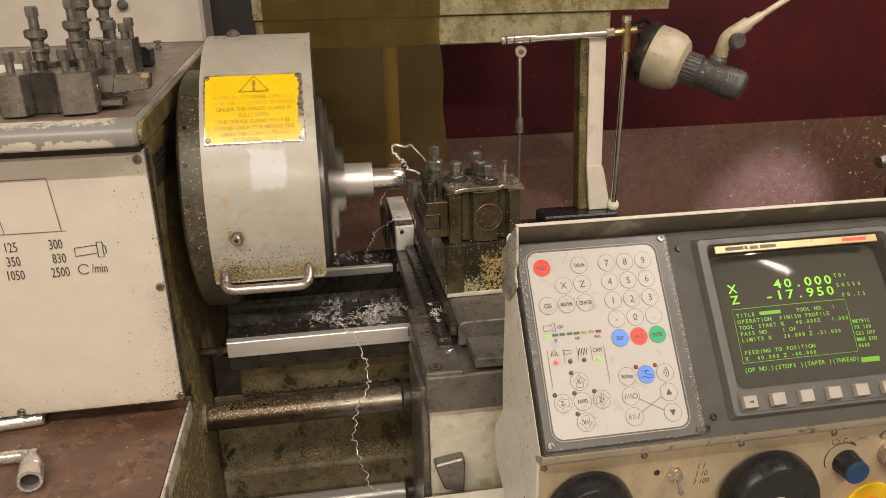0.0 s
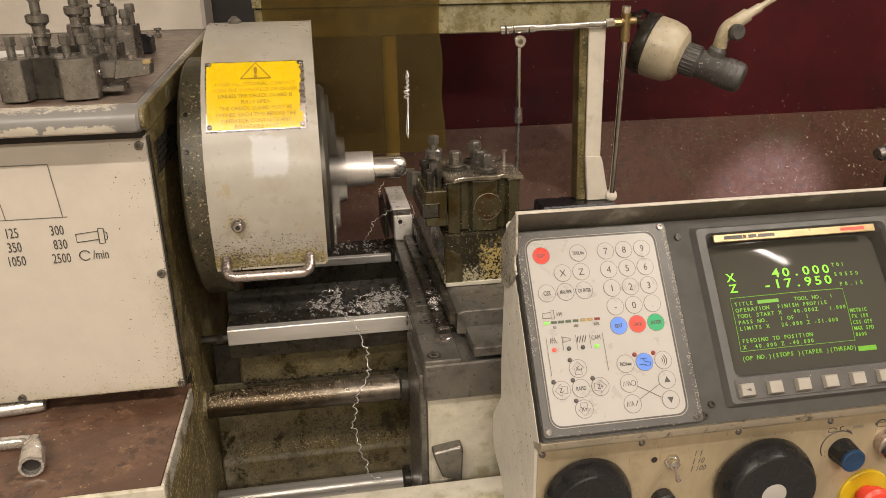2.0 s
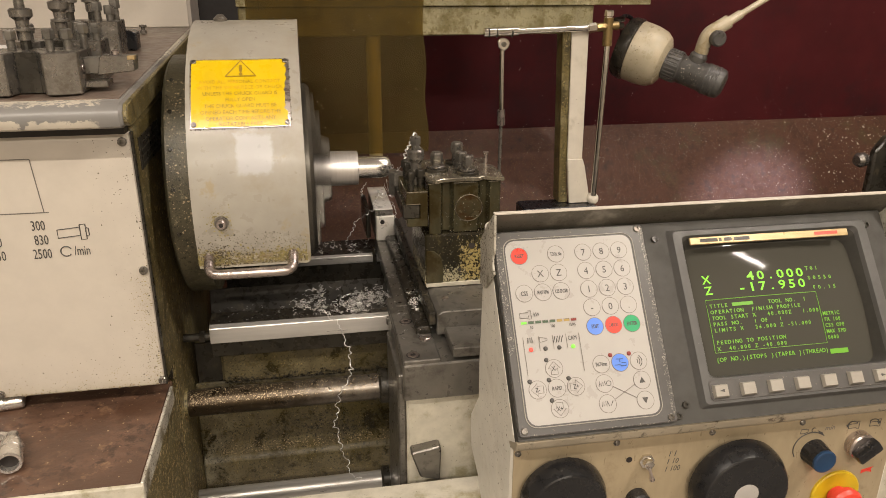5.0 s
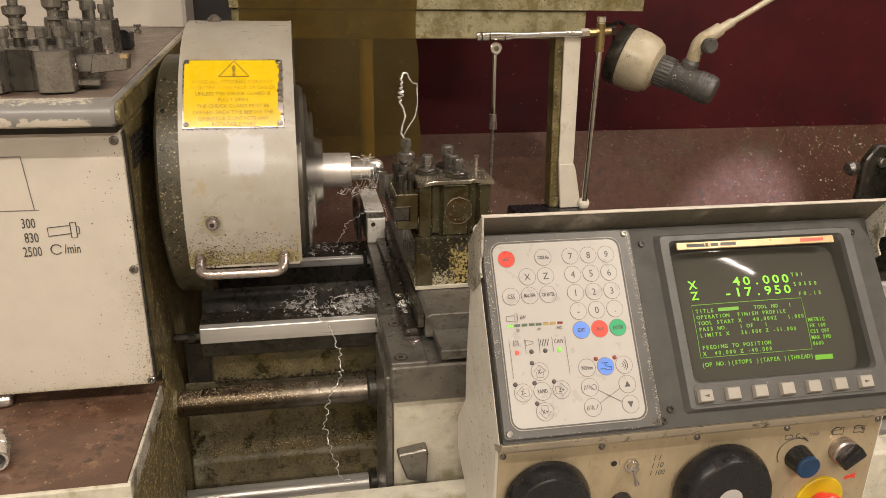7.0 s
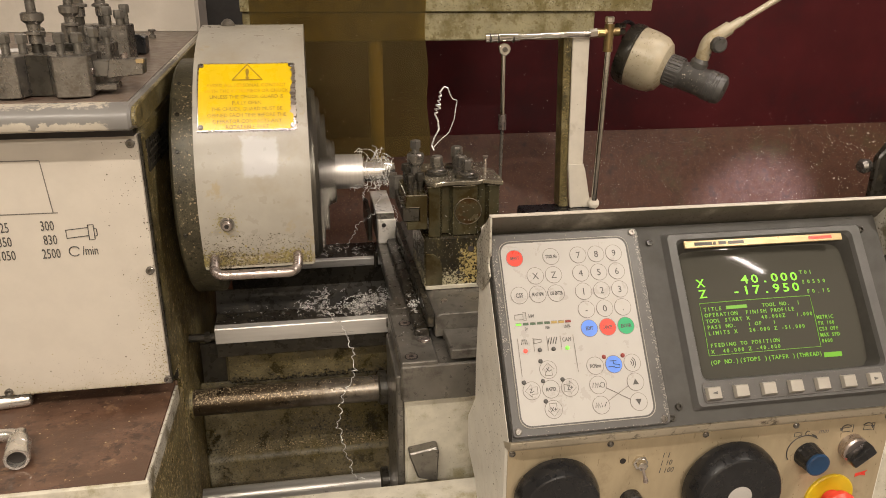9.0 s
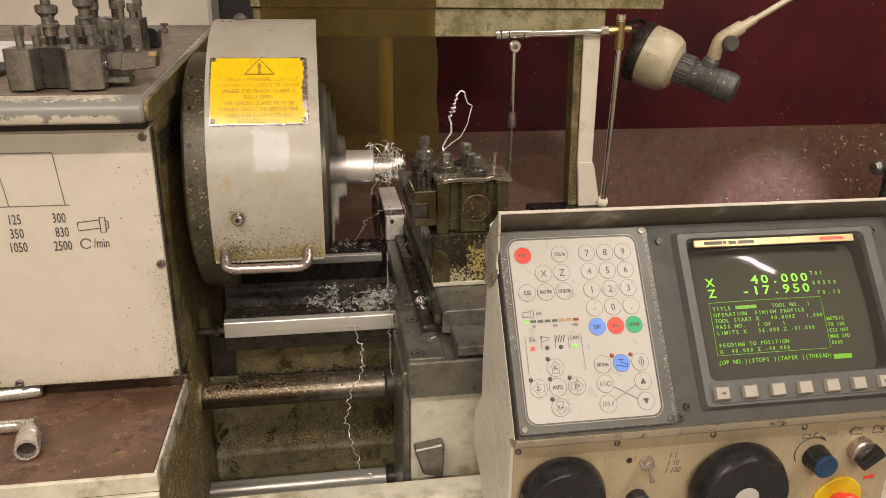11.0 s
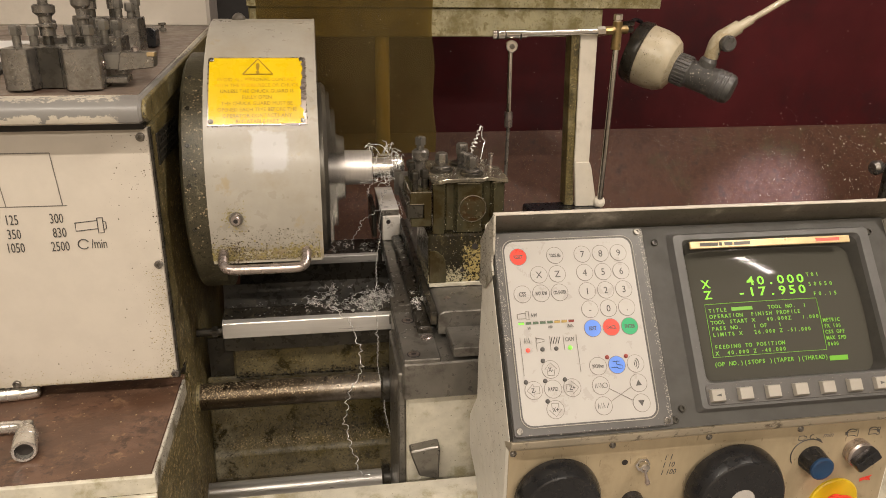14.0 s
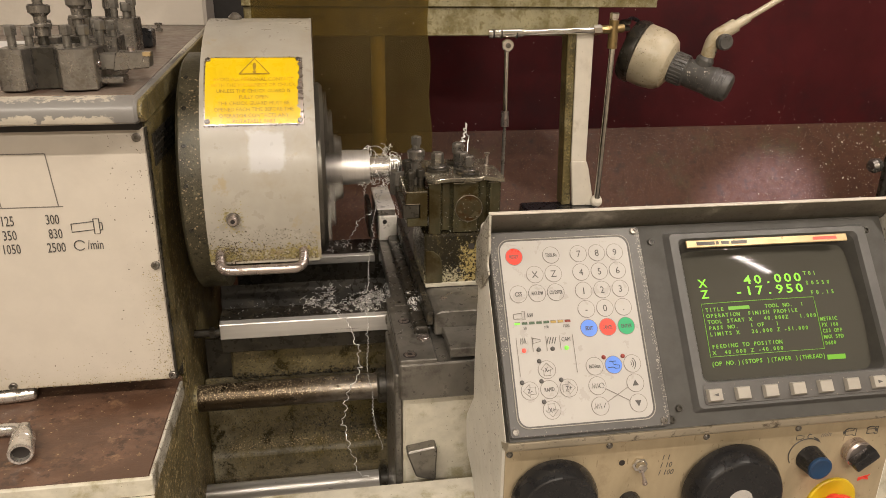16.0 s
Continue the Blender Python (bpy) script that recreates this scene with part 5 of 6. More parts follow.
    rows = {0: 0.0702, 1: 0.0508, 2: 0.0316, 3: 0.0127, 4: -0.0066, 5: -0.0442, 6: -0.0631, 7: -0.0825}
    keys = [(col[7], 0, "7", 0), (col[8], 0, "8", 0), (col[9], 0, "9", 0), (col[7], 1, "4", 0), (col[8], 1, "5", 0), (col[9], 1, "6", 0), (col[7], 2, "1", 0), (col[8], 2, "2", 0),
            (col[9], 2, "3", 0), (col[7], 3, "-", 0), (col[8], 3, "0", 0), (col[9], 3, ".", 0), (col[7], 4, "EDIT", 2), (col[8], 4, "CANCEL", 1), (col[9], 4, "ENTER", 3),
            (col[-1], 0, "RESET", 1), (col[-3], 0, "TOOL No", 0), (col[-2], 1, "X", 0), (col[-3], 1, "Z", 0), (col[-1], 2, "CSS", 0), (col[-2], 2, "MAX RPM", 0), (col[-3], 2, "CSS ENTER", 0),
            (col[7], 5, "INCH/mm", 0), (col[8], 5, "", 2), (col[9], 5, "", 0), (col[7], 6, "", 0), (col[9], 6, "", 0), (col[7], 7, "", 0), (col[9], 7, "", 0),
            (col[-2], 5, "X-", 0), (col[-1], 6, "Z-", 0), (col[-2], 6, "RAPID", 0), (col[-3], 6, "Z+", 0), (col[-2], 7, "X+", 0)]
    for a, r, s, tone in keys:
        b = rows[r]
        part("key", ring_disc(a, b, 0.0089, 0.0056, 0.0060), [(key_white, red, blue, green)[tone], ink_thin], k, m=PANEL)
        if s:
            size, sq = (0.0098, 0.95) if len(s) == 1 else ((0.0064, 0.72) if s == "CSS" else ((0.0060, 0.80) if len(s) == 2 else (0.0052, 0.70 if len(s) < 6 else 0.52)))
            part("key_legend", text_bm(s, size, "CENTER", sq, 0.0001, 0.00012 if len(s) > 1 else 0.0), ink, k, m=PANEL @ Matrix.Translation((a, b - size * 0.36, 0.0062)))
    H1 = 0.0062
    for a in (-0.0500, -0.0308):
        part("key_link", box(a - 0.0011, a + 0.0011, rows[2] - 0.0024, rows[2] + 0.0024, 0.0056, 0.0059), ink, k, m=PANEL)

    def stroke(pts, r=0.00032, mat=ink_thin, name="printed_line"):
        part(name, pipe([(a, b, H1) for a, b in pts], r, 5), mat, k, m=PANEL)

    def arrow(a, b, turn):
        pts = [(-0.0034, -0.0058), (-0.0034, 0.0000), (-0.0062, 0.0000), (0, 0.0066), (0.0062, 0.0000), (0.0034, 0.0000), (0.0034, -0.0058), (-0.0034, -0.0058)]
        t = radians(turn)
        stroke([(a + x * math.cos(t) - y * math.sin(t), b + x * math.sin(t) + y * math.cos(t)) for x, y in pts], 0.0003, ink_thin, "arrow_outline")
    for a, b, t in ((col[-2], rows[5], 0), (col[-1], rows[6], 90), (col[-3], rows[6], -90), (col[-2], rows[7], 180)):
        arrow(a, b, t)

    def zigzag(a, b, n=4, w=0.0012, h=0.0048):
        stroke([(a + w * j, b + (h if j % 2 else 0)) for j in range(2 * n - 1)], 0.0003, ink, "feed_symbol")
    zigzag(0.0000, -0.0655, 4)
    zigzag(0.0000, -0.0848, 4)
    zigzag(-0.0655, -0.0180, 4, 0.0010, 0.0055)
    stroke([(0.0102 + 0.0024 * math.cos(t), -0.0632 + 0.0024 * math.sin(t)) for t in np.linspace(0, 6.28, 14)], 0.0003, ink)
    stroke([(0.0092, -0.0846), (0.0116, -0.0800)], 0.0003, ink)
    for q in (0.0022, 0.0044, 0.0066):
        stroke([(0.0415 + q * math.cos(t), -0.0442 + q * math.sin(t)) for t in np.linspace(-0.9, 0.9, 8)], 0.00035, ink, "sound_symbol")
    stroke([(0.0195, -0.0464), (0.0250, -0.0464), (0.0265, -0.0477), (0.0312, -0.0477), (0.0312, -0.0450), (0.0270, -0.0442), (0.0250, -0.0434), (0.0250, -0.0407)], 0.0004, dark_blue, "tap_symbol")
    stroke([(0.0215, -0.0407), (0.0285, -0.0407)], 0.0004, dark_blue, "tap_symbol")
    for b, s in ((rows[6], 1), (rows[7], -1)):
        part("triangle", prism([(0.0416, b - s * 0.0026), (0.0478, b - s * 0.0026), (0.0447, b + s * 0.0032)], "z", 0.0061, 0.0063), ink, k, m=PANEL)
    stroke([(0.0138, -0.0665), (0.0365, -0.0795)])
    stroke([(0.0138, -0.0790), (0.0365, -0.0665)])
    # bar of load lamps and its scale
    bars = (led_green, seg_green, seg_green, seg_green, seg_green, seg_amber, seg_amber, led_off)
    for j, m in enumerate(bars):
        a = -0.0660 + 0.0073 * j
        part("load_segment", box(a - 0.0028, a + 0.0028, 0.0009, 0.0031, 0.0056, 0.0062), m, k, m=PANEL)
        stroke([(a - 0.0028, 0.0034), (a + 0.0028, 0.0034)], 0.0002)
    for a, s in ((-0.0588, "50"), (-0.0373, "100"), (-0.0170, "150%")):
        part("scale_number", text_bm(s, 0.0042, "CENTER", 0.8, 0.0001), ink, k, m=PANEL @ Matrix.Translation((a, -0.0042, H1)))
    part("scale_number", text_bm("kW", 0.0056, "LEFT", 0.7, 0.0001), ink, k, m=PANEL @ Matrix.Translation((-0.0550, 0.0080, H1)))
    part("scale_number", text_bm("CAM", 0.0060, "CENTER", 0.72, 0.0001), ink, k, m=PANEL @ Matrix.Translation((-0.0193, -0.0180, H1)))
    stroke([(-0.0690, 0.0070), (-0.0690, 0.0118), (-0.0605, 0.0125), (-0.0605, 0.0068), (-0.0690, 0.0070)])
    stroke([(-0.0605, 0.0140), (-0.0575, 0.0140), (-0.0575, 0.0058), (-0.0605, 0.0058)])
    stroke([(-0.0525, -0.0130), (-0.0450, -0.0145), (-0.0450, -0.0165), (-0.0525, -0.0180), (-0.0525, -0.0130)])
    for j in range(4):
        stroke([(-0.0390 + 0.0026 * j, -0.0195), (-0.0378 + 0.0026 * j, -0.0160), (-0.0366 + 0.0026 * j, -0.0130)], 0.0004, ink)
    for a, b0 in ((-0.0690, -0.0490), (-0.0533, -0.0260), (-0.0392, -0.0260), (-0.0254, -0.0260), (-0.0121, -0.0490)):
        stroke([(a, -0.0118), (a, b0)], 0.00025)
    # indicator lamps
    for a, b, m in ((-0.0624, -0.0244, led_red), (-0.0478, -0.0244, ink), (-0.0338, -0.0244, ink), (-0.0196, -0.0244, led_green), (-0.0488, -0.0355, ink), (-0.0681, -0.0548, ink),
                    (-0.0489, -0.0548, ink), (-0.0292, -0.0548, ink), (-0.0489, -0.0742, ink), (0.0165, -0.0362, led_off), (0.0360, -0.0362, led_off)):
        part("indicator", lathe([(0.0054, 0.0022), (0.0064, 0.0022), (0.0070, 0.0015), (0.0072, 0.0005)], (a, b, 0), (a, b, 1), 14), m, k, m=PANEL)
    for a, b in ((-0.0797, -0.1003), (0.0678, -0.1010), (0.0683, 0.0915)):
        q = PANEL @ Vector((a, b, 0.0052))
        cap_screw(q, PANEL.to_3x3() @ Vector((0, 0, 1)), 0.0034, 0.0018, k, tool_steel)

    # paint worn off along the plate's edges
    for n_, (count, fn) in enumerate(((1100, lambda r: (0.0690 + 0.0052 * r.random() ** 0.6, 0.092 - 0.19 * r.random() ** 1.3)), (500, lambda r: (-0.0842 + 0.006 * r.random() ** 1.5, 0.092 - 0.12 * r.random() ** 1.2)), (90, lambda r: (r.uniform(-0.08, 0.072), -0.1060 + 0.002 * r.random())))):
        specks("worn_edge", k, lambda r, f_=fn: (PANEL @ Vector((*f_(r), 0.0052)), PANEL.to_3x3() @ Vector((0, 0, 1))), count, 0.00034, 63 + n_, key_cap)
    # screen unit
    s = part("screen_frame", bezel_ring(), [panel_grey], c, "grey plastic screen surround", m=PANEL)
    part("screen_mask", inner_mask(), bezel_dark, s, "dark sloping screen mask", m=PANEL)
    part("screen_glass", bulged_glass(), crt_glass, s, "dark curved glass tube face", m=PANEL)
    part("badge", prism([(0.1218, 0.0690), (0.3057, 0.0690), (0.3057, 0.0770), (0.1218, 0.0770)], "z", 0.0085, 0.0108, 0.0005), badge_mat, s, "gold name strip with plain bars", m=PANEL)
    for a0, a1, m in ((0.1330, 0.1530, ink), (0.1545, 0.1575, ink), (0.1605, 0.1690, ink), (0.1715, 0.1895, ink), (0.2655, 0.2930, red)):
        part("badge_bar", box(a0, a1, 0.0713, 0.0748, 0.0108, 0.0111), m, s, m=PANEL)
    for a, b in ((0.0876, 0.0799), (0.0868, -0.0908), (0.3372, 0.0818), (0.3372, -0.0905), (0.0775, -0.1010)):
        q = PANEL @ Vector((a, b, 0.0012))
        cap_screw(q, PANEL.to_3x3() @ Vector((0, 0, 1)), 0.0036, 0.0026, c, dark_oily)
    part("key_strip", prism(round_rect(0.1115, 0.3130, -0.0908, -0.0702, 0.004, 3), "z", 0.0075, 0.0090, 0.0004), plate_grey, s, "dark strip of soft keys", m=PANEL)
    for j in range(7):
        a = 0.1217 + 0.0298 * j
        part("soft_key", key_block(a - 0.0078, a + 0.0078, -0.0880, -0.0750), key_cap, s, m=PANEL)
    for a, sgn in ((0.1217, -1), (0.3005, 1)):
        part("key_arrow", prism([(a - sgn * 0.0026, -0.0830), (a - sgn * 0.0026, -0.0800), (a + sgn * 0.0030, -0.0815)], "z", 0.0139, 0.0142), ink, s, m=PANEL)

    def mono(body, a, b, pitch, size, mat, wide=1.0, bold=0.0001):
        """Letters of one width, as a screen shows them."""
        bm = bmesh.new()
        for n, ch in enumerate(body):
            if ch != " ":
                t = text_bm(ch, size, "CENTER", wide, 0.0001, bold)
                t.transform(Matrix.Translation((pitch * (n + 0.5), 0, 0)))
                merge(bm, t)
        bm.transform(Matrix.Translation((a, b, 0)))
        part("screen_text", on_glass(bm), mat, s, m=PANEL)
    mono("X", 0.1335, 0.0298, 0.0115, 0.0125, crt_green, 1.0, 0.0002)
    mono("Z", 0.1335, 0.0180, 0.0115, 0.0125, crt_green, 1.0, 0.0002)
    mono("40.000", 0.1828, 0.0302, 0.0115, 0.0132, crt_green, 1.30, 0.0002)
    mono("-17.950", 0.1705, 0.0184, 0.0115, 0.0132, crt_green, 1.30, 0.0002)
    mono("T01", 0.2530, 0.0366, 0.0058, 0.0058, crt_mid)
    mono("S0550", 0.2526, 0.0260, 0.0064, 0.0058, crt_mid)
    mono("F0.15", 0.2560, 0.0152, 0.0062, 0.0058, crt_mid)
    rows_ = ((0.0036, "TITLE           TOOL NO.  1"), (-0.0027, "OPERATION  FINISH PROFILE"), (-0.0090, "TOOL START X   40.000Z   1.000"), (-0.0153, "PASS NO.   1 OF   1"),
             (-0.0216, "LIMITS X   26.000 Z -51.000"), (-0.0343, "FEEDING TO POSITION"), (-0.0406, "X  40.000 Z -40.000"))
    for y, body in rows_:
        mono(body, 0.1362, y, 0.00405, 0.0056, crt_mid, 0.92)
    for y, body in ((-0.0135, "METRIC"), (-0.0198, "FX 100"), (-0.0261, "CSS OFF"), (-0.0324, "MAX SPD"), (-0.0387, "0600")):
        mono(body, 0.2612, y, 0.0034, 0.0056, crt_mid, 0.85)
    for pts in ([(0.1335 + 0.0314 * k, -0.0425) for k in range(5)] + [(0.2591, -0.0425 + 0.0137 * k) for k in range(1, 5)] + [(0.2591 - 0.0314 * k, 0.0123) for k in range(1, 5)] + [(0.1335, 0.0123 - 0.0137 * k) for k in range(1, 5)],):
        part("screen_line", pipe([(a, b, glass_height(a, b) + 0.0006) for a, b in pts], 0.00030, 4), crt_mid, s, m=PANEL)
    mono("(OP NO.)(STOPS )(TAPER )(THREAD)", 0.1330, -0.0517, 0.00395, 0.0060, crt_mid, 0.92)
    part("screen_block", on_glass(box(0.1612, 0.1842, 0.0040, 0.0076, 0, 0.0002)), crt_mid, s, m=PANEL)
    part("screen_block", on_glass(box(0.2608, 0.2825, -0.0540, -0.0490, 0, 0.0002)), crt_mid, s, m=PANEL)

    specks("grime_specks", c, lambda r: (lambda q: ((x0 - 0.0001, 0.60 + 0.15 * q, 0.985 + 0.19 * q - 0.24 * r.random() ** 1.5 * (0.4 + q)), (-1, 0, 0)))(r.random()), 600, 0.0006, 61, dirt)
    specks("grime_specks", c, lambda r: ((x0 - 0.0032, (lambda q: 0.690 + 0.030 * q)(r.random()), r.uniform(1.085, 1.140)), (-1, 0, 0)), 420, 0.0006, 62, dirt)
    # lower operating plate
    p = part("lower_plate", prism([(0.1825, 0.74), (0.6095, 0.74), (0.6095, 0.9562), (0.1825, 0.9562)], "z", 0.0, 0.0022, 0.0005), brushed, c, "aged beige operating plate", m=FRONT)
    for x in (0.1867, 0.2892, 0.3928, 0.4954, 0.6040):
        part("dome_screw", lathe([(0.0022, 0.0036), (0.0032, 0.0034), (0.0044, 0.0022), (0.0048, 0.0006)], (x, 0.9505, 0), (x, 0.9505, 1), 14), tool_steel, p, m=FRONT)
    t = part("toggle_switch", lathe([(0.0022, 0.0082), (0.005, 0.0082), (0.0055, 0.0060), (0.011, 0.0056), (0.0115, 0.0045)], (0.3229, 0.9255, 0), (0.3229, 0.9255, 1), 6), chrome, p, "chrome toggle switch", m=FRONT)
    part("toggle_lever", lathe([(0, 0.0014), (0.012, 0.0017), (0.0145, 0.0026), (0.0170, 0.0028), (0.0185, 0.0016)], (0.3229, 0.9250, 0.008), (0.3216, 0.9160, 0.022), 12), steel, t, m=FRONT)
    part("plate_hole", lathe([(0.0022, 0.0033), (0.0026, 0.0033)], (0.3043, 0.9284, 0), (0.3043, 0.9284, 1), 14), dark_void, p, m=FRONT)
    for x, z, s_ in ((0.3462, 0.9270, "1 1"), (0.3452, 0.9178, "1 10"), (0.3440, 0.9086, "1 100")):
        part("plate_print", text_bm(s_, 0.0090, "LEFT", 0.85, 0.0001), ink, p, m=FRONT @ Matrix.Translation((x, z, 0.0024)) @ Matrix(((1, 0.2, 0, 0), (0, 1, 0, 0), (0, 0, 1, 0), (0, 0, 0, 1))))
    for x, z, r, d in ((0.4232, 0.8900, 0.0525, 0.0320), (0.2325, 0.9000, 0.0440, 0.030)):
        w = part("handwheel", lathe([(0.0025, r * 0.30), (d * 0.20, r * 0.35), (d * 0.20, r * 0.95), (d * 0.26, r), (d * 0.42, r), (d * 0.60, r * 0.985), (d * 0.86, r * 0.925), (d * 0.97, r * 0.885), (d, r * 0.85), (d * 0.985, r * 0.80), (d * 0.975, r * 0.30)], (x, z, 0), (x, z, 1), 56), black_plastic, p, "black plastic handwheel", m=FRONT)
        part("hub_cap", lathe([(d * 0.90, r * 0.28), (d * 0.97, r * 0.27), (d * 0.99, r * 0.22)], (x, z, 0), (x, z, 1), 32), key_white, w, "pale hub cap", m=FRONT)
    k1 = part("speed_knob", fluted(0.5145, 0.9125, 0.0148, 0.0130, 0.0025, 0.0205), black_plastic, p, "black fluted knob", m=FRONT)
    part("knob_cap", lathe([(0.0203, 0.0132), (0.0226, 0.0130), (0.0234, 0.0112), (0.0228, 0.0095)], (0.5145, 0.9125, 0), (0.5145, 0.9125, 1), 28), dark_blue, k1, "dark blue cap", m=FRONT)
    arc = [(0.5095 + 0.0195 * math.cos(a), 0.9180 + 0.0185 * math.sin(a), 0.0025) for a in np.linspace(0.9, 3.7, 18)]
    part("plate_print", pipe(arc, 0.0006, 5), ink, p, m=FRONT)
    k2 = part("selector", lathe([(0.0022, 0.0150), (0.012, 0.0150), (0.0135, 0.0130)], (0.5662, 0.9175, 0), (0.5662, 0.9175, 1), 28), steel, p, "chrome ringed selector switch", m=FRONT)
    sel = box(-0.0145, 0.0145, -0.0065, 0.0065, 0.0130, 0.0250, 0.0025, 2)
    part("selector_grip", sel, black_plastic, k2, "black selector grip", m=FRONT @ Matrix.Translation((0.5662, 0.9175, 0)) @ Matrix.Rotation(radians(38), 4, "Z"))
    part("plate_mark", prism([(0.580, 0.8795), (0.5945, 0.8825), (0.5915, 0.8800), (0.5930, 0.8755), (0.5860, 0.8770), (0.5800, 0.8750)], "z", 0.0023, 0.0026), red, p, m=FRONT)
    e = part("stop_collar", lathe([(0.0022, 0.0290), (0.0045, 0.0290), (0.0055, 0.0276)], (0.5515, 0.8535, 0), (0.5515, 0.8535, 1), 40), stop_yellow, p, "yellow emergency stop collar", m=FRONT)
    part("stop_button", lathe([(0.0060, 0.0110), (0.0160, 0.0110), (0.0165, 0.0180), (0.0230, 0.0190), (0.0270, 0.0165), (0.0285, 0.0080)], (0.5515, 0.8535, 0), (0.5515, 0.8535, 1), 36), red, e, "red mushroom button", m=FRONT)
    def mark(pts, r=0.0003, m_=ink_thin):
        part("plate_print", pipe([(a, b, 0.0024) for a, b in pts], r, 4), m_, p, m=FRONT)
    # spindle symbols, each a stepped outline, two with turning arrows
    mark([(0.4955, 0.9362), (0.4955, 0.9412), (0.5015, 0.9415), (0.5015, 0.9405), (0.5040, 0.9405), (0.5040, 0.9372), (0.5015, 0.9370), (0.5015, 0.9360), (0.4955, 0.9362)], 0.0004, ink)
    mark([(0.5110 + 0.0026 * math.cos(a), 0.9392 + 0.0026 * math.sin(a)) for a in np.linspace(0.8, 5.4, 12)], 0.0005, ink)
    part("plate_print", text_bm("min", 0.0085, "LEFT", 0.95, 0.0001), ink_thin, p, m=FRONT @ Matrix.Translation((0.5235, 0.9372, 0.0024)) @ Matrix(((1, 0.2, 0, 0), (0, 1, 0, 0), (0, 0, 1, 0), (0, 0, 0, 1))))
    for a0, sgn in ((0.5585, 1), (0.5840, -1)):
        mark([(a0 - 0.0065, 0.9360), (a0 - 0.0065, 0.9412), (a0 + 0.0030, 0.9415), (a0 + 0.0030, 0.9440), (a0 + 0.0060, 0.9440), (a0 + 0.0060, 0.9350), (a0 + 0.0030, 0.9350), (a0 + 0.0030, 0.9362), (a0 - 0.0065, 0.9360)], 0.0004, ink)
        mark([(a0 - 0.0020 + sgn * 0.0060 * math.cos(a), 0.9395 + 0.0052 * math.sin(a)) for a in np.linspace(0.5, 2.9, 10)], 0.0006, ink)
        part("plate_print", prism([(a0 - 0.0020 - sgn * 0.0078, 0.9412), (a0 - 0.0020 - sgn * 0.0034, 0.9412), (a0 - 0.0020 - sgn * 0.0064, 0.9372)], "z", 0.0023, 0.0026), ink, p, m=FRONT)
    part("plate_print", prism([(0.5150, 0.9385), (0.5215, 0.9352), (0.5250, 0.9300), (0.5190, 0.9335)], "z", 0.0023, 0.0026), ink, p, m=FRONT)
    bt = part("push_button", lathe([(0.0022, 0.012), (0.014, 0.012), (0.016, 0.010)], (0.3165, 0.8800, 0), (0.3165, 0.8800, 1), 28), black_plastic, p, m=FRONT)
    RIDERS.append(c)


def bezel_ring():
    bm = bmesh.new()
    o = round_rect(0.1015, 0.3345, -0.0965, 0.0885, 0.0030)
    o2 = round_rect(0.1055, 0.3310, -0.0935, 0.0855, 0.0050)
    i = round_rect(0.1140, 0.3200, -0.0690, 0.0800, 0.0060)
    i2 = round_rect(0.1165, 0.3180, -0.0675, 0.0775, 0.0075)
    loops = [[bm.verts.new((*p, h)) for p in q] for q, h in ((o, 0.0012), (o2, 0.0080), (i, 0.0085), (i2, 0.0040))]
    for a, b in zip(loops, loops[1:]):
        for k in range(len(a)):
            bm.faces.new((a[k], a[(k + 1) % len(a)], b[(k + 1) % len(a)], b[k]))
    return bm


def inner_mask():
    bm = bmesh.new()
    i2 = round_rect(0.1165, 0.3180, -0.0675, 0.0775, 0.0075)
    i3 = round_rect(0.1190, 0.3135, -0.0660, 0.0700, 0.0120)
    loops = [[bm.verts.new((*p, h)) for p in q] for q, h in ((i2, 0.0040), (i3, -0.0085))]
    a, b = loops
    for k in range(len(a)):
        bm.faces.new((a[k], a[(k + 1) % len(a)], b[(k + 1) % len(a)], b[k]))
    return bm


GLASS = (0.2162, 0.0020, 0.0982, 0.0690)     # middle and half size of the tube face on the panel


def glass_height(a, b):
    u, v = (a - GLASS[0]) / GLASS[2], (b - GLASS[1]) / GLASS[3]
    return -0.0010 - 0.0050 * u * u - 0.0040 * v * v


def on_glass(bm):
    """Lays a flat drawing on the bulged tube face."""
    for v in bm.verts:
        v.co.z += glass_height(v.co.x, v.co.y) + 0.0005
    return bm


def bulged_glass(nx=24, ny=18):
    bm = bmesh.new()
    rows = []
    for j in range(ny + 1):
        v = 2 * j / ny - 1
        row = []
        for i in range(nx + 1):
            u = 2 * i / nx - 1
            a, b = GLASS[0] + GLASS[2] * u, GLASS[1] + GLASS[3] * v
            row.append(bm.verts.new((a, b, glass_height(a, b))))
        rows.append(row)
    for a, b in zip(rows, rows[1:]):
        for i in range(nx):
            bm.faces.new((a[i], a[i + 1], b[i + 1], b[i]))
    return bm


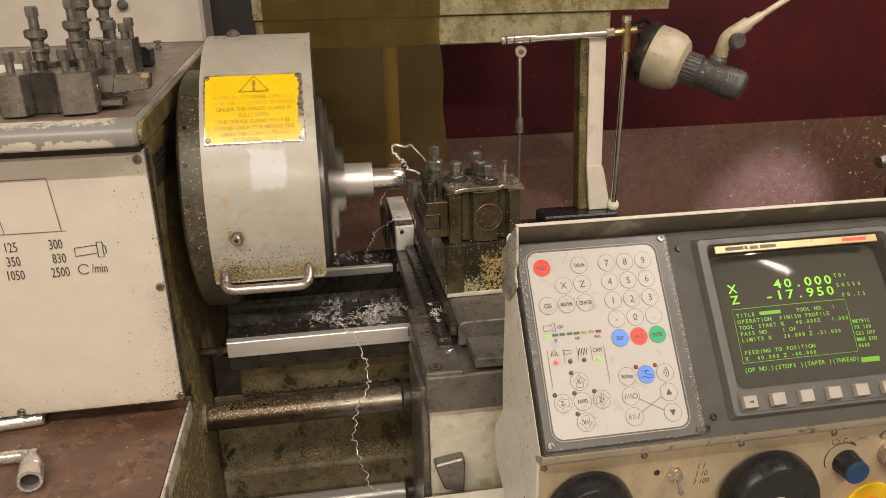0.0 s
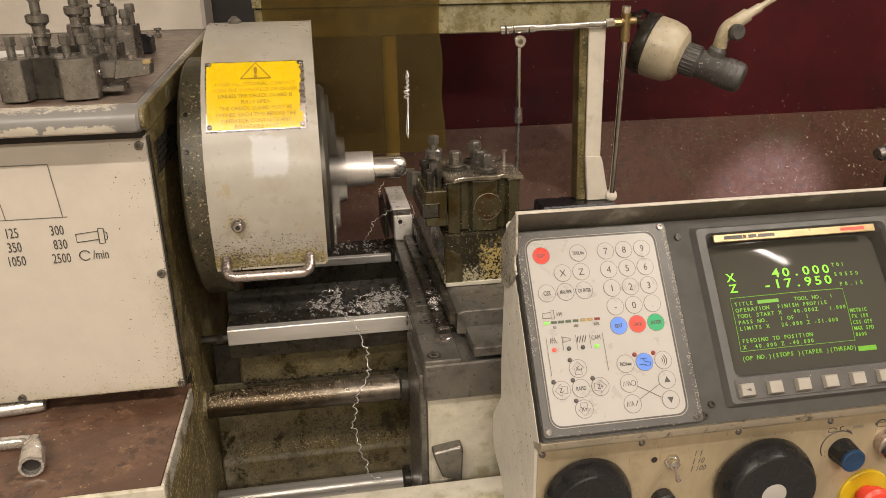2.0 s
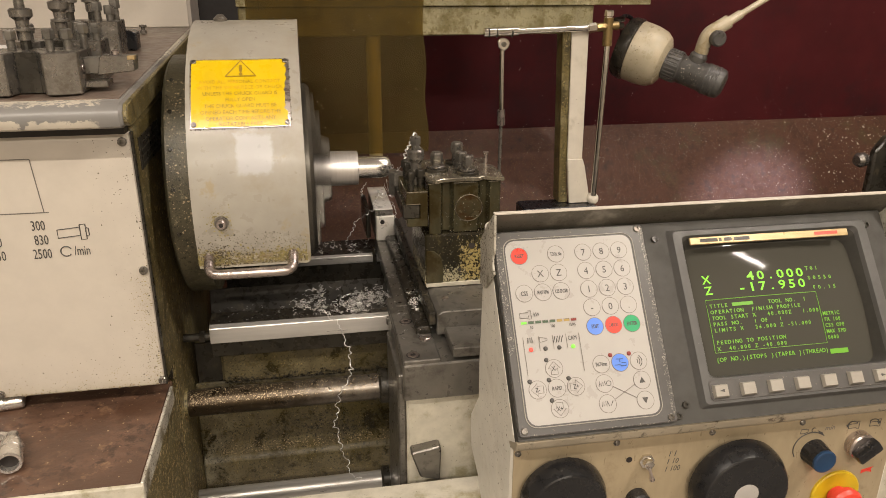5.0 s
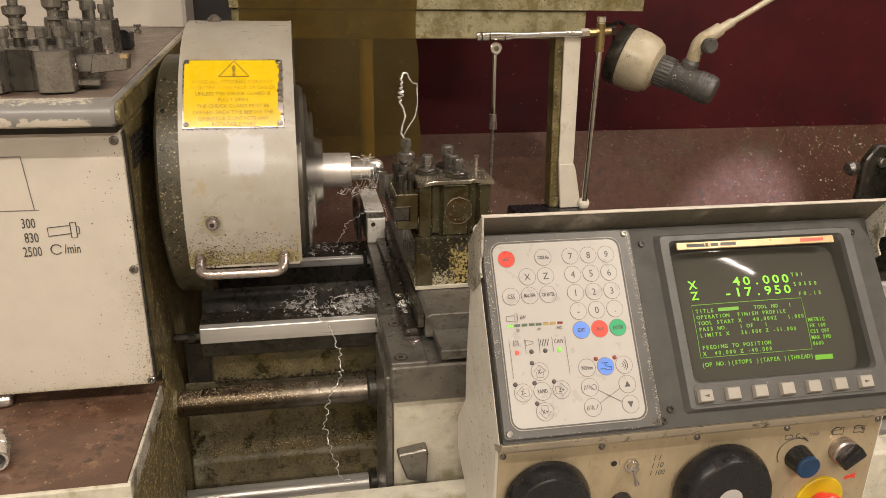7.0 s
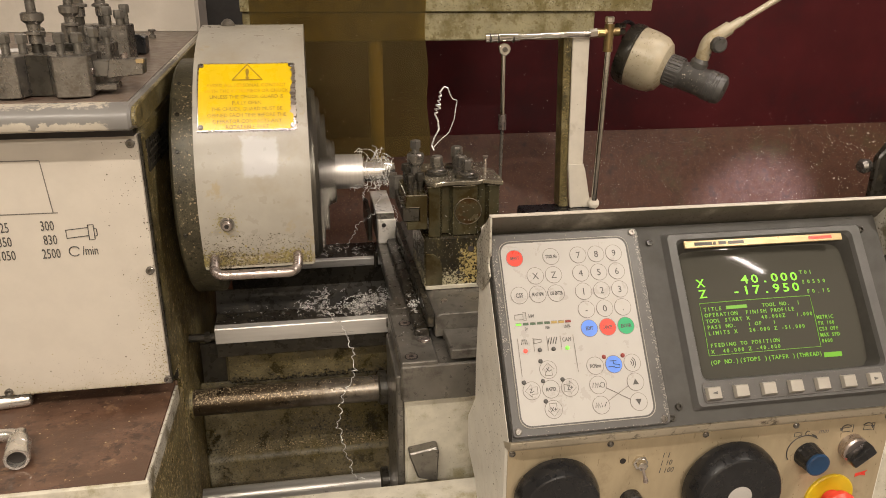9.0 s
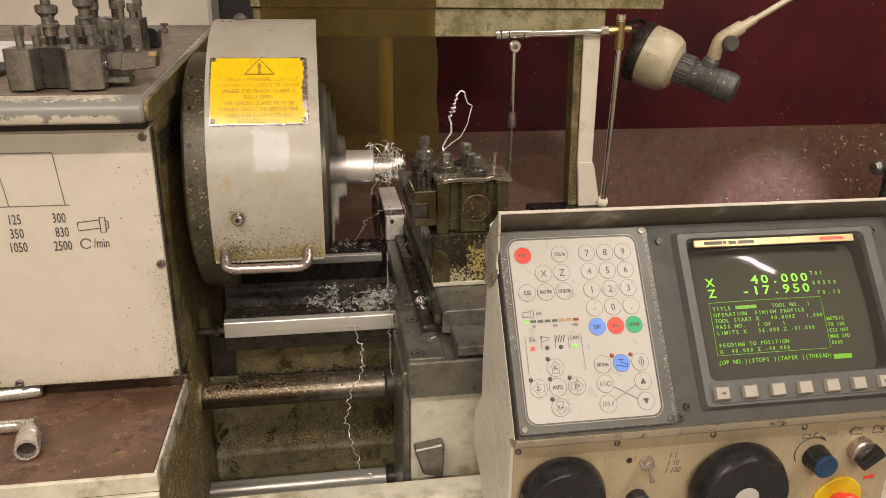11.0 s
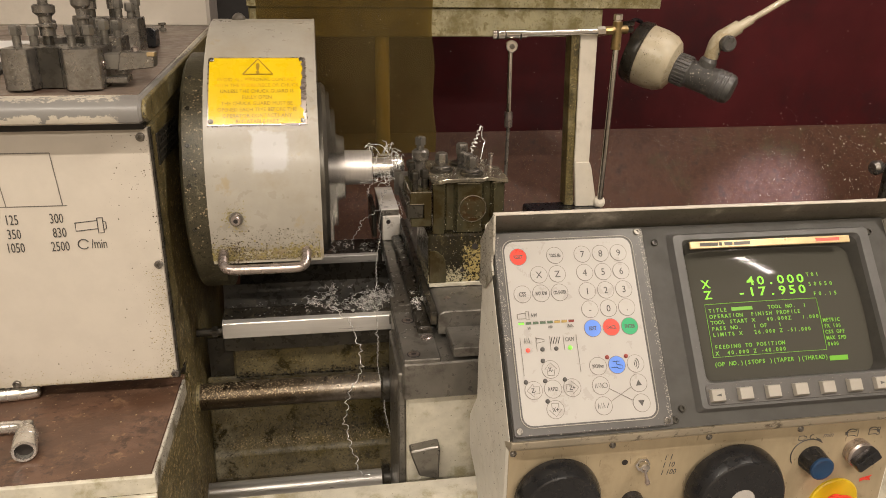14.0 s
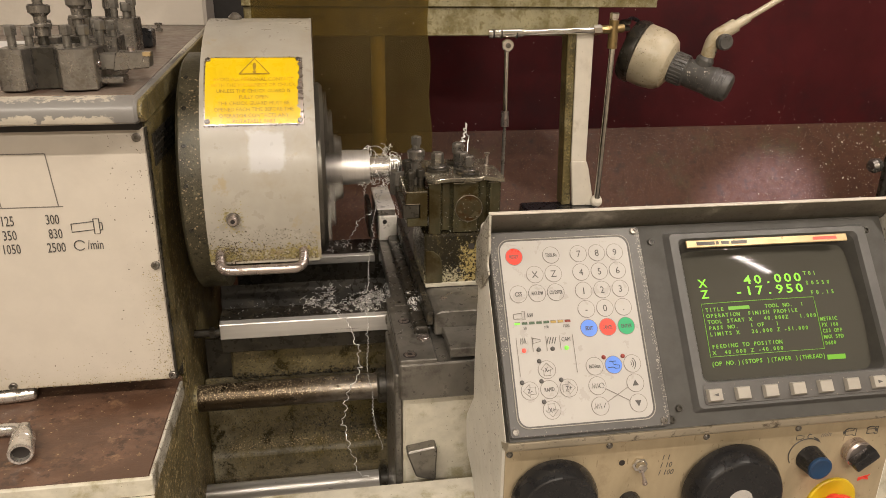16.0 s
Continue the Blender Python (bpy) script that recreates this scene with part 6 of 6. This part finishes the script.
def key_block(a0, a1, b0, b1):
    bm = bmesh.new()
    q = 0.0012
    lo = [bm.verts.new((*p, 0.0085)) for p in ((a0, b0), (a1, b0), (a1, b1), (a0, b1))]
    mi = [bm.verts.new((*p, 0.0125)) for p in ((a0 + q * 0.4, b0 + q * 0.4), (a1 - q * 0.4, b0 + q * 0.4), (a1 - q * 0.4, b1 - q * 0.4), (a0 + q * 0.4, b1 - q * 0.4))]
    hi = [bm.verts.new((*p, 0.0138)) for p in ((a0 + q, b0 + q), (a1 - q, b0 + q), (a1 - q, b1 - q), (a0 + q, b1 - q))]
    for u, w in ((lo, mi), (mi, hi)):
        for k in range(4):
            bm.faces.new((u[k], u[(k + 1) % 4], w[(k + 1) % 4], w[k]))
    bm.faces.new(hi)
    return bm


def fluted(x, z, r0, r1, h0, h1, n=48):
    bm = bmesh.new()
    rings = []
    for t in (0.0, 0.15, 0.95, 1.0):
        r = r0 + (r1 - r0) * t
        ring = []
        for k in range(n):
            q = r * (1 - (0.07 if (k // 2) % 2 and 0.1 < t < 0.99 else 0))
            ring.append(bm.verts.new((x + q * math.cos(2 * math.pi * k / n), z + q * math.sin(2 * math.pi * k / n), h0 + (h1 - h0) * t)))
        rings.append(ring)
    for a, b in zip(rings, rings[1:]):
        for k in range(n):
            bm.faces.new((a[k], a[(k + 1) % n], b[(k + 1) % n], b[k]))
    bm.faces.new(rings[-1])
    return bm


console()


# ---- loose things on the headstock ----
def top_z(y):
    return 1.2626 + (y - 0.862) * 0.0528


def spare_holder(x0, x1, y0, y1, h, adjusters, bolts, label):
    z = top_z((y0 + y1) / 2) + 0.0003
    t = thing("spare_tool_holder", ((x0 + x1) / 2, (y0 + y1) / 2, z), label, "tool holder", "spare tool holders")
    w = x1 - x0
    out = [(x0 + 0.004, y0), (x0 + 0.014, y0 - 0.002), (x0 + 0.028, y0), (x0 + 0.033, y0 + 0.020), (x1 - 0.044, y0 + 0.020), (x1 - 0.034, y0 - 0.001), (x1 - 0.018, y0 - 0.001), (x1, y0 + 0.006), (x1, y1), (x0, y1), (x0, y0 + 0.004)]
    part("holder_body", prism(out, "z", z, z + h, 0.0010), tool_steel, t)
    # dark plate at the back of the notch, painting its shade
    part("slot_shade", box(x0 + 0.0335, x1 - 0.0445, y0 + 0.0185, y0 + 0.0215, z + 0.0005, z + h - 0.0006), dark_oily, t, "dark plate painting the shade in the dovetail slot")
    for x, y, k, r in adjusters:
        part("adjuster_stud", cyl((x, y, z + h), (x, y, z + h + 0.012), r * 0.7, n=12), dark_oily, t)
        adjuster((x, y, z + h + 0.010), t, k, r * 0.92)
        hex_bolt((x, y, z + h + 0.010 + k), 0.013, r * 0.62, 0.011, r * 0.86, t, 0.0, black_steel)
    for x, y, k in bolts:
        hex_bolt((x, y, z + h), k, 0.0043, 0.011, 0.0066, t, 0.0, black_steel)
    return t, z


a, za = spare_holder(-0.3430, -0.2435, 0.872, 0.940, 0.0445, [(-0.3060, 0.922, 0.034, 0.0082)], [(-0.3340, 0.906, 0.012), (-0.3185, 0.913, 0.011), (-0.2775, 0.908, 0.012), (-0.2590, 0.908, 0.012), (-0.2480, 0.932, 0.016)],
                     "grey steel spare tool holder with clamping bolts on the headstock top")
part("tool_shank", box(-0.2440, -0.2180, 0.900, 0.918, 1.2840, 1.3020, 0.001), black_steel, a, "dark steel tool shank")
part("tool_head", prism([(-0.2300, 1.2825), (-0.1905, 1.2865), (-0.1890, 1.3030), (-0.2240, 1.3045), (-0.2260, 1.3020)], "y", 0.897, 0.921, 0.001), tool_steel, a, "grey insert holder head")
part("insert", box(-0.1965, -0.1885, 0.8962, 0.9050, 1.2990, 1.3036, 0.0004), badge_mat, a, "gold coated insert")
part("clamp", lathe([(0, 0.0045), (0.004, 0.0045), (0.005, 0.003)], (-0.2110, 0.909, 1.3040), (-0.2110, 0.909, 2), 14), steel, a)
part("side_bar", box(-0.2440, -0.2200, 0.893, 0.922, 1.2700, 1.2765, 0.001), tool_steel, a)
cap_screw((-0.2435, 0.890, 1.2920), (1, -0.2, 0), 0.0038, 0.003, a, steel)
spare_holder(-0.3300, -0.2380, 0.955, 1.005, 0.046, [(-0.2840, 0.985, 0.034, 0.0078)], [(-0.3180, 0.975, 0.008), (-0.2620, 0.972, 0.010), (-0.2440, 0.975, 0.008)], "grey steel spare tool holder behind another on the headstock")
spare_holder(-0.3150, -0.2350, 1.045, 1.095, 0.058, [(-0.2960, 1.070, 0.040, 0.0082), (-0.2720, 1.085, 0.040, 0.0078)], [(-0.2600, 1.062, 0.012), (-0.2450, 1.060, 0.008), (-0.2430, 1.085, 0.014)], "taller grey steel spare tool holder at the back of the group")


def black_tool():
    t = thing("boring_tool", (-0.264, 1.210, top_z(1.205) + 0.0012), "black oxide boring tool block lying on the headstock", "tool")
    z = top_z(1.205) + 0.0012
    part("tool_block", prism([(-0.2840, z), (-0.2440, z), (-0.2430, z + 0.024), (-0.2500, z + 0.028), (-0.2780, z + 0.028), (-0.2800, z + 0.014)], "y", 1.195, 1.225, 0.0012), black_plastic, t)
    part("tool_tab", box(-0.2960, -0.2835, 1.200, 1.216, z + 0.004, z + 0.014, 0.001), black_plastic, t)
    part("clamp_piece", box(-0.2720, -0.2600, 1.202, 1.216, z + 0.028, z + 0.033, 0.001), tool_steel, t)
    p = thing("loose_screw", (-0.268, 1.385, top_z(1.385) + 0.0012), "small steel screw standing on the headstock top", "screw")
    z = top_z(1.385) + 0.0012
    part("screw_body", lathe([(0, 0.0058), (0.005, 0.0058), (0.006, 0.003), (0.010, 0.003), (0.011, 0.0065), (0.014, 0.0065), (0.0145, 0.004)], (-0.2680, 1.385, z), (-0.2680, 1.385, 2), 14), tool_steel, p)
    s = thing("paper_sheet", (-0.55, 1.16, top_z(1.16)), "white paper sheet lying on the headstock top", "paper")
    part("sheet", prism([(1.06, top_z(1.06) + 0.0006), (1.27, top_z(1.27) + 0.0006), (1.27, top_z(1.27) + 0.0012), (1.06, top_z(1.06) + 0.0012)], "x", -0.70, -0.412), paper, s)
    n = thing("notebook", (-0.55, 1.0, top_z(1.0)), "thin dark grey notebook lying before the paper", "notebook")
    part("cover", prism([(0.945, top_z(0.945) + 0.0002), (1.045, top_z(1.045) + 0.0002), (1.045, top_z(1.045) + 0.0060), (0.945, top_z(0.945) + 0.0060)], "x", -0.66, -0.386, 0.001), bezel_dark, n)


black_tool()


def spanners():
    z = 0.8757
    s = thing("box_spanner", (-0.39, 0.80, z), "cranked steel box spanner lying on the brown ledge", "spanner")
    part("shaft", pipe(bend([(-0.60, 0.803, z + 0.009), (-0.361, 0.8065, z + 0.009), (-0.3545, 0.785, z + 0.011)], 0.014), 0.0075, 18), satin, s)
    part("socket", lathe([(0, 0.0072), (0.010, 0.0085), (0.020, 0.0122), (0.030, 0.0126), (0.031, 0.0132), (0.034, 0.0132), (0.035, 0.0126), (0.054, 0.0136), (0.0565, 0.0126), (0.0565, 0.0098), (0.040, 0.0095)], (-0.3580, 0.800, z + 0.0142), (-0.3442, 0.7438, z + 0.0142), 28), satin, s, "hexagon socket end")
    part("socket_bore", lathe([(0.0480, 0.0098), (0.0485, 0.0098)], (-0.3580, 0.800, z + 0.0142), (-0.3442, 0.7438, z + 0.0142), 12), dark_void, s, "dark twelve-point bore")
    h = thing("chuck_key_bar", (-0.45, 0.865, z), "bright round steel bar lying on the brown ledge", "bar")
    part("bar", lathe([(0, 0.0095), (0.22, 0.0095), (0.226, 0.0085), (0.228, 0.005)], (-0.600, 0.8625, z + 0.0097), (0, 0.9303, z + 0.0097), 24), satin, h)


spanners()


# ---- swarf ----
def curl(p, q, turns, r, wire, rnd, sag=0.0, wob=0.004, n=None, taper=0.0):
    """A helical chip from p to q."""
    p, q = Vector(p), Vector(q)
    d = q - p
    u = d.orthogonal().normalized()
    w = d.normalized().cross(u)
    n = n or int(turns * 9)
    ph = [rnd.random() * 6.28 for _ in range(4)]
    pts = []
    for k in range(n + 1):
        t = k / n
        a = 2 * math.pi * turns * t
        rr = r * (1 - taper * t) * (0.75 + 0.35 * math.sin(7 * t + ph[0]))
        c = p + d * t + Vector((wob * math.sin(5 * t + ph[1]), wob * math.sin(4 * t + ph[2]), -sag * math.sin(math.pi * t)))
        pts.append(c + u * rr * math.cos(a) + w * rr * math.sin(a))
    return pts


def swarf_pile():
    rnd = random.Random(3)
    bm = bmesh.new()
    heaps = ((-0.028, 1.039, 0.007, 22), (-0.003, 1.072, 0.007, 26), (-0.001, 1.020, 0.008, 24), (0.039, 1.018, 0.010, 26), (0.060, 1.052, 0.011, 40), (0.061, 1.016, 0.008, 22), (0.086, 1.058, 0.010, 46), (0.092, 1.040, 0.008, 20), (0.025, 1.035, 0.030, 40))
    for hx, hy, spread, count in heaps:
        for k in range(count):
            x, y = hx + rnd.gauss(0, spread), hy + rnd.gauss(0, spread * 0.8)
            y = min(max(y, 1.010), 1.080)
            z = 0.9130 + 0.018 * rnd.random() ** 1.6
            d = Vector((rnd.uniform(-1, 1), rnd.uniform(-1, 1), rnd.uniform(-0.1, 0.6))) * rnd.uniform(0.003, 0.012)
            pipe(curl((x, y, z), Vector((x, y, z)) + d, rnd.uniform(0.8, 2.4), rnd.uniform(0.0012, 0.0030), 0, rnd, 0, 0.002), rnd.uniform(0.00020, 0.00038), 4, bm)
    solid("swarf_pile", bm, swarf, "heap of bright curly metal swarf on the bed", "swarf", kind="stuff")
    bm = bmesh.new()
    for k in range(45):
        x, y = rnd.uniform(-0.04, 0.10), rnd.uniform(1.268, 1.335)
        d = Vector((rnd.uniform(-1, 1), rnd.uniform(-1, 1), rnd.uniform(0, 0.5))) * rnd.uniform(0.004, 0.012)
        pipe(curl((x, y, 0.913), Vector((x, y, 0.914)) + d, rnd.uniform(0.6, 2.5), rnd.uniform(0.001, 0.003), 0.0003, rnd, 0, 0.002), 0.00035, 4, bm)
    for k in range(80):
        x, y = rnd.uniform(-0.15, 0.10), rnd.uniform(1.015, 1.07)
        d = Vector((rnd.uniform(-1, 1), rnd.uniform(-1, 1), 0)) * rnd.uniform(0.001, 0.003)
        pipe([(x, y, 0.9129), Vector((x, y, 0.9131)) + d], 0.0003, 4, bm)
    solid("scattered_swarf", bm, swarf, "fine metal chips scattered on the bed ways", "swarf", kind="stuff")
    # slivers clinging to the saddle and the toolpost ride along
    bm = bmesh.new()
    for k in range(140):
        x, y = rnd.uniform(0.108, 0.155), rnd.uniform(0.86, 1.25)
        z = 0.9315 if x < 0.131 else 0.9500
        d = Vector((rnd.uniform(-1, 1), rnd.uniform(-1, 1), rnd.uniform(0, 0.4))) * rnd.uniform(0.001, 0.004)
        pipe([(x, y, z + 0.0004), Vector((x, y, z + 0.0006)) + d], 0.0003, 4, bm)
    for k in range(26):
        x, y = rnd.uniform(0.132, 0.150), rnd.uniform(0.925, 0.99)
        d = Vector((rnd.uniform(-1, 1), rnd.uniform(-1, 1), rnd.uniform(0, 0.4))) * rnd.uniform(0.003, 0.008)
        pipe(curl((x, y, 0.9515), Vector((x, y, 0.9515)) + d, 1.5, 0.0016, 0.0003, rnd, 0, 0.001), 0.00035, 4, bm)
    for k in range(90):
        x, y = rnd.uniform(0.162, 0.262), rnd.uniform(0.97, 1.07)
        d = Vector((rnd.uniform(-1, 1), rnd.uniform(-1, 1), 0)) * rnd.uniform(0.0006, 0.002)
        pipe([(x, y, 1.1279), Vector((x, y, 1.1281)) + d], 0.0003, 4, bm)
    for k in range(70):
        x, z = rnd.uniform(0.160, 0.262), 1.05 + 0.07 * rnd.random() ** 1.4
        d = Vector((rnd.uniform(-1, 1), 0, rnd.uniform(-1, 1))) * rnd.uniform(0.0005, 0.0016)
        pipe([(x, 0.9652, z), Vector((x, 0.9651, z)) + d], 0.00028, 4, bm)
    RIDERS.append(solid("clinging_swarf", bm, swarf, "tiny metal slivers clinging to the saddle and toolpost", "swarf", kind="stuff", base=(0.13, 1.0, 0.932)))


def hanging_thread(name, start, points, label, pitch=0.0105, loop=0.0034, wire=0.00058):
    rnd = random.Random(len(points))
    pts = []
    for p, q in zip(points, points[1:]):
        pts += curl(p, q, (Vector(q) - Vector(p)).length / pitch, loop, 0.0003, rnd, 0, 0.0022)[:-1]
    t = thing(name, start, label, "swarf")
    part("thread", pipe(pts, wire, 5), swarf, t)
    return t


swarf_pile()
hanging_thread("swarf_thread", (0.03, 0.99, 0.915), [(0.010, 1.006, 0.917), (0.0254, 0.993, 0.9035), (0.0333, 0.988, 0.888), (0.0378, 0.960, 0.872), (0.0386, 0.950, 0.853), (0.0256, 0.949, 0.826), (0.0149, 0.949, 0.798), (0.0090, 0.950, 0.760), (0.0163, 0.950, 0.734), (0.0223, 0.950, 0.703), (0.0303, 0.950, 0.677), (0.0440, 0.951, 0.658)],
               "long bright swarf thread hanging from the bed to the tray", 0.0135, 0.0026, 0.00062)
FALLER = hanging_thread("loose_swarf_thread", (0.0755, 1.0, 0.965), [(0.092, 1.120, 1.075), (0.086, 1.070, 1.020), (0.0755, 1.000, 0.965), (0.0742, 0.994, 0.920), (0.0738, 0.985, 0.886), (0.0783, 0.955, 0.819), (0.0881, 0.952, 0.759), (0.0991, 0.952, 0.708)],
                        "thin loose swarf thread hanging down over the bed", 0.0062, 0.0013, 0.00042)


def flying_curl():
    t = thing("swarf_hook", (0.0, 0.0, 0.0), "long curled metal chip bent into a hook, waving over the toolpost", "swarf")
    rnd = random.Random(12)
    pts = curl((0.000, 0, -0.006), (-0.010, 0, -0.038), 5, 0.0036, 0, rnd, 0, 0.0012)
    pts = [Vector((0.012, 0.002, -0.008)), Vector((0.009, 0, 0.000)), Vector((0.003, 0, 0.002))] + pts
    pts += [Vector((-0.006, 0, -0.048)), Vector((-0.004, 0.001, -0.062)), Vector((-0.011, 0.002, -0.075)), Vector((-0.015, 0.002, -0.086)), Vector((-0.012, 0.0, -0.094))]
    part("coil", pipe(bend(pts, 0.0008, 2), 0.00135, 6, flat=0.6), swarf, t)
    tail = [(0.012, 0.002, -0.008), (0.017, 0.002, -0.018), (0.024, 0.0, -0.018), (0.022, 0.001, -0.026), (0.019, 0, -0.048), (0.011, 0.001, -0.068), (-0.002, 0, -0.078), (-0.013, 0, -0.090)]
    part("tail", pipe(bend(tail, 0.004, 3), 0.00085, 6), swarf, t)
    return t


def nest():
    t = thing("swarf_nest", (0.0, 0.0, 0.0), "tangled nest of bright swarf wrapped round the turned end", "swarf")
    rnd = random.Random(21)
    for k in range(15):
        x = rnd.uniform(-0.026, 0.024)
        r = 0.0172 + 0.007 * rnd.random() ** 2
        a0, span = rnd.random() * 6.28, rnd.uniform(1.5, 5.5)
        pts = []
        for j in range(22):
            q = j / 21
            a = a0 + span * q
            rr = r + 0.004 * math.sin(9 * q + k) * rnd.uniform(0.5, 1.0) * q
            rr = max(rr, 0.0172)
            pts.append((x + 0.020 * (q - 0.5) * math.sin(k), rr * math.cos(a), rr * math.sin(a)))
        part("strand", pipe(pts, rnd.uniform(0.0003, 0.0005), 5), swarf, t)
    for k in range(15):
        x = rnd.uniform(-0.026, 0.022)
        b = Vector((x, rnd.uniform(-0.016, 0.0), 0.017))
        q = b + Vector((rnd.uniform(-0.02, 0.02), rnd.uniform(-0.01, 0.01), rnd.uniform(0.008, 0.022)))
        e = q + Vector((rnd.uniform(-0.015, 0.015), 0, rnd.uniform(-0.014, 0.004)))
        part("strand", pipe(bend([b, q, e], 0.007, 6), 0.00042, 5), swarf, t)
    for k in range(14):
        x = rnd.uniform(-0.028, 0.022)
        b = Vector((x, rnd.uniform(-0.021, -0.012), -0.012))
        part("strand", pipe(curl(b, b + Vector((rnd.uniform(-0.02, 0.01), rnd.uniform(-0.004, 0.004), rnd.uniform(-0.018, -0.004))), rnd.uniform(1, 3), 0.0030, 0, rnd, 0, 0.002), 0.0004, 5), swarf, t)
    return t


def dangling_bits():
    """Short curls that hang under the cut and ride with the saddle."""
    t = thing("dangling_swarf", (0.08, 1.2, 1.0), "broken swarf curls dangling under the workpiece", "swarf")
    rnd = random.Random(31)
    for p, q in (((0.112, 1.262, 1.000), (0.075, 1.262, 0.970)), ((0.075, 1.262, 0.970), (0.060, 1.255, 0.935)), ((0.146, 1.262, 1.010), (0.148, 1.262, 0.975)), ((0.100, 1.262, 1.045), (0.086, 1.258, 1.020)), ((0.120, 1.265, 1.030), (0.113, 1.262, 1.002))):
        part("strand", pipe(curl(p, q, 5, 0.0022, 0, rnd, 0, 0.003), 0.00045, 5), swarf, t)
    RIDERS.append(t)


HOOK = flying_curl()
NEST = nest()
dangling_bits()


# ---- tailstock ----
def tailstock():
    t = thing("tailstock", (1.25, 1.12, 0.912), "dark oily tailstock at the far end of the bed", "tailstock")
    part("tailstock_body", prism([(1.00, 0.9130), (1.03, 1.02), (1.05, 1.16), (1.16, 1.18), (1.24, 1.14), (1.28, 0.9130)], "x", 1.16, 1.42, 0.008), dark_oily, t)
    part("quill", cyl((1.12, AXIS_Y, AXIS_Z), (1.17, AXIS_Y, AXIS_Z), 0.03, n=28), tool_steel, t)
    part("clamp_bracket", prism([(1.106, 0.9130), (1.108, 1.056), (1.130, 1.088), (1.22, 1.076), (1.22, 0.9130)], "y", 1.275, 1.294, 0.004), dark_oily, t, "dark clamp bracket")
    part("bracket_screw", lathe([(0, 0.010), (0.008, 0.010), (0.010, 0.007)], (1.142, 1.275, 1.052), (1.142, 1.0, 1.052), 18), tool_steel, t)
    part("clamp_knob", lathe([(0, 0.008), (0.006, 0.014), (0.018, 0.015), (0.026, 0.010)], (1.110, 1.30, 1.036), (1.0, 1.28, 1.032), 20), tool_steel, t)
    part("clamp_post", box(1.158, 1.20, 1.278, 1.292, 1.0800, 1.18, 0.004), black_plastic, t)



tailstock()


# ---- what moves ----
FEED = -0.001368     # metres a second along the bed


def motions():
    for ob in RIDERS + CROSS:
        p = ob.location.copy()
        back = -0.00227 if ob in CROSS else 0.0
        rows = [(0.0, pose(p.x, p.y, p.z))]
        if back:
            rows.append((1.6, pose(p.x + FEED * 1.6, p.y + back * 0.5, p.z)))
            rows.append((3.2, pose(p.x + FEED * 3.2, p.y + back, p.z)))
        rows += [(t, pose(p.x + FEED * t, p.y + back, p.z)) for t in (5.0, 8.0, 12.0, 16.0)]
        walk(ob, rows)
    # the hooked chip: x, height of its top, distance, lean and turn
    walk(HOOK, [(t, pose(x, y, z, 0, ry, rz)) for t, x, y, z, ry, rz in (
        (0, 0.100, 1.112, 1.155, -50, 0), (0.5, 0.136, 1.112, 1.115, -20, 20), (1, 0.124, 1.112, 1.128, -30, 30), (1.5, 0.132, 1.094, 1.183, 5, 50), (2, 0.123, 1.094, 1.254, -3, 80),
        (2.5, 0.151, 1.094, 1.193, 22, 60), (3, 0.186, 1.094, 1.201, 35, 20), (3.5, 0.177, 1.094, 1.190, 38, 10), (4, 0.108, 1.094, 1.161, 10, 30), (6.5, 0.233, 1.094, 1.206, 22, 45),
        (7, 0.146, 1.094, 1.255, -10, 20), (7.5, 0.156, 1.094, 1.253, -8, 0), (8, 0.147, 1.094, 1.245, -4, 35), (8.5, 0.138, 1.094, 1.231, 0, 10), (9, 0.190, 1.094, 1.237, 0, 0),
        (11.5, 0.198, 1.094, 1.225, 6, 0), (12, 0.179, 1.094, 1.236, 4, 48), (12.5, 0.227, 1.094, 1.190, 10, 40), (13, 0.234, 1.094, 1.185, 14, 35), (13.5, 0.233, 1.094, 1.169, 12, 45),
        (14, 0.233, 1.094, 1.173, 15, 45), (14.5, 0.233, 1.094, 1.161, 10, 50), (15, 0.241, 1.094, 1.163, 18, 40), (15.5, 0.229, 1.094, 1.168, 12, 45), (16, 0.214, 1.094, 1.176, 8, 60))])
    # the nest gathers under the cut and climbs round the turned end
    walk(NEST, [(0.0, pose(0.165, 1.120, 1.085, 80)), (4.2, pose(0.160, 1.118, 1.085, 60)), (6.4, pose(0.092, 1.098, 1.104, 30)), (8.0, pose(0.086, AXIS_Y, 1.112, 10)), (9.0, pose(0.088, AXIS_Y, AXIS_Z)),
                (12.0, pose(0.089, AXIS_Y, AXIS_Z, -15)), (16.0, pose(0.090, AXIS_Y, AXIS_Z, 10))])
    # the thin thread lies in the trough, is flung up and hangs over the bed's edge
    p = FALLER.location.copy()
    walk(FALLER, [(0.0, pose(p.x + 0.02, 1.15, 0.813, 0, 88, 3)), (9.2, pose(p.x + 0.02, 1.15, 0.813, 0, 88, 3)), (9.7, pose(p.x, 1.12, 1.00, 0, 60, 3)), (10.0, pose(p.x, p.y - 0.02, 1.02, 0, 20, 0)),
                  (10.4, pose(p.x + 0.006, p.y, p.z)), (12.0, pose(p.x, p.y, p.z)), (16.0, pose(p.x - 0.019, p.y, p.z, 0, 2.9, 0))])
    for ob in (CHUCK, WORK):
        p = ob.location.copy()
        walk(ob, [(k / 30, Matrix.Translation(p) @ Matrix.Rotation(radians(80 * k), 4, "X")) for k in range(481)])


motions()
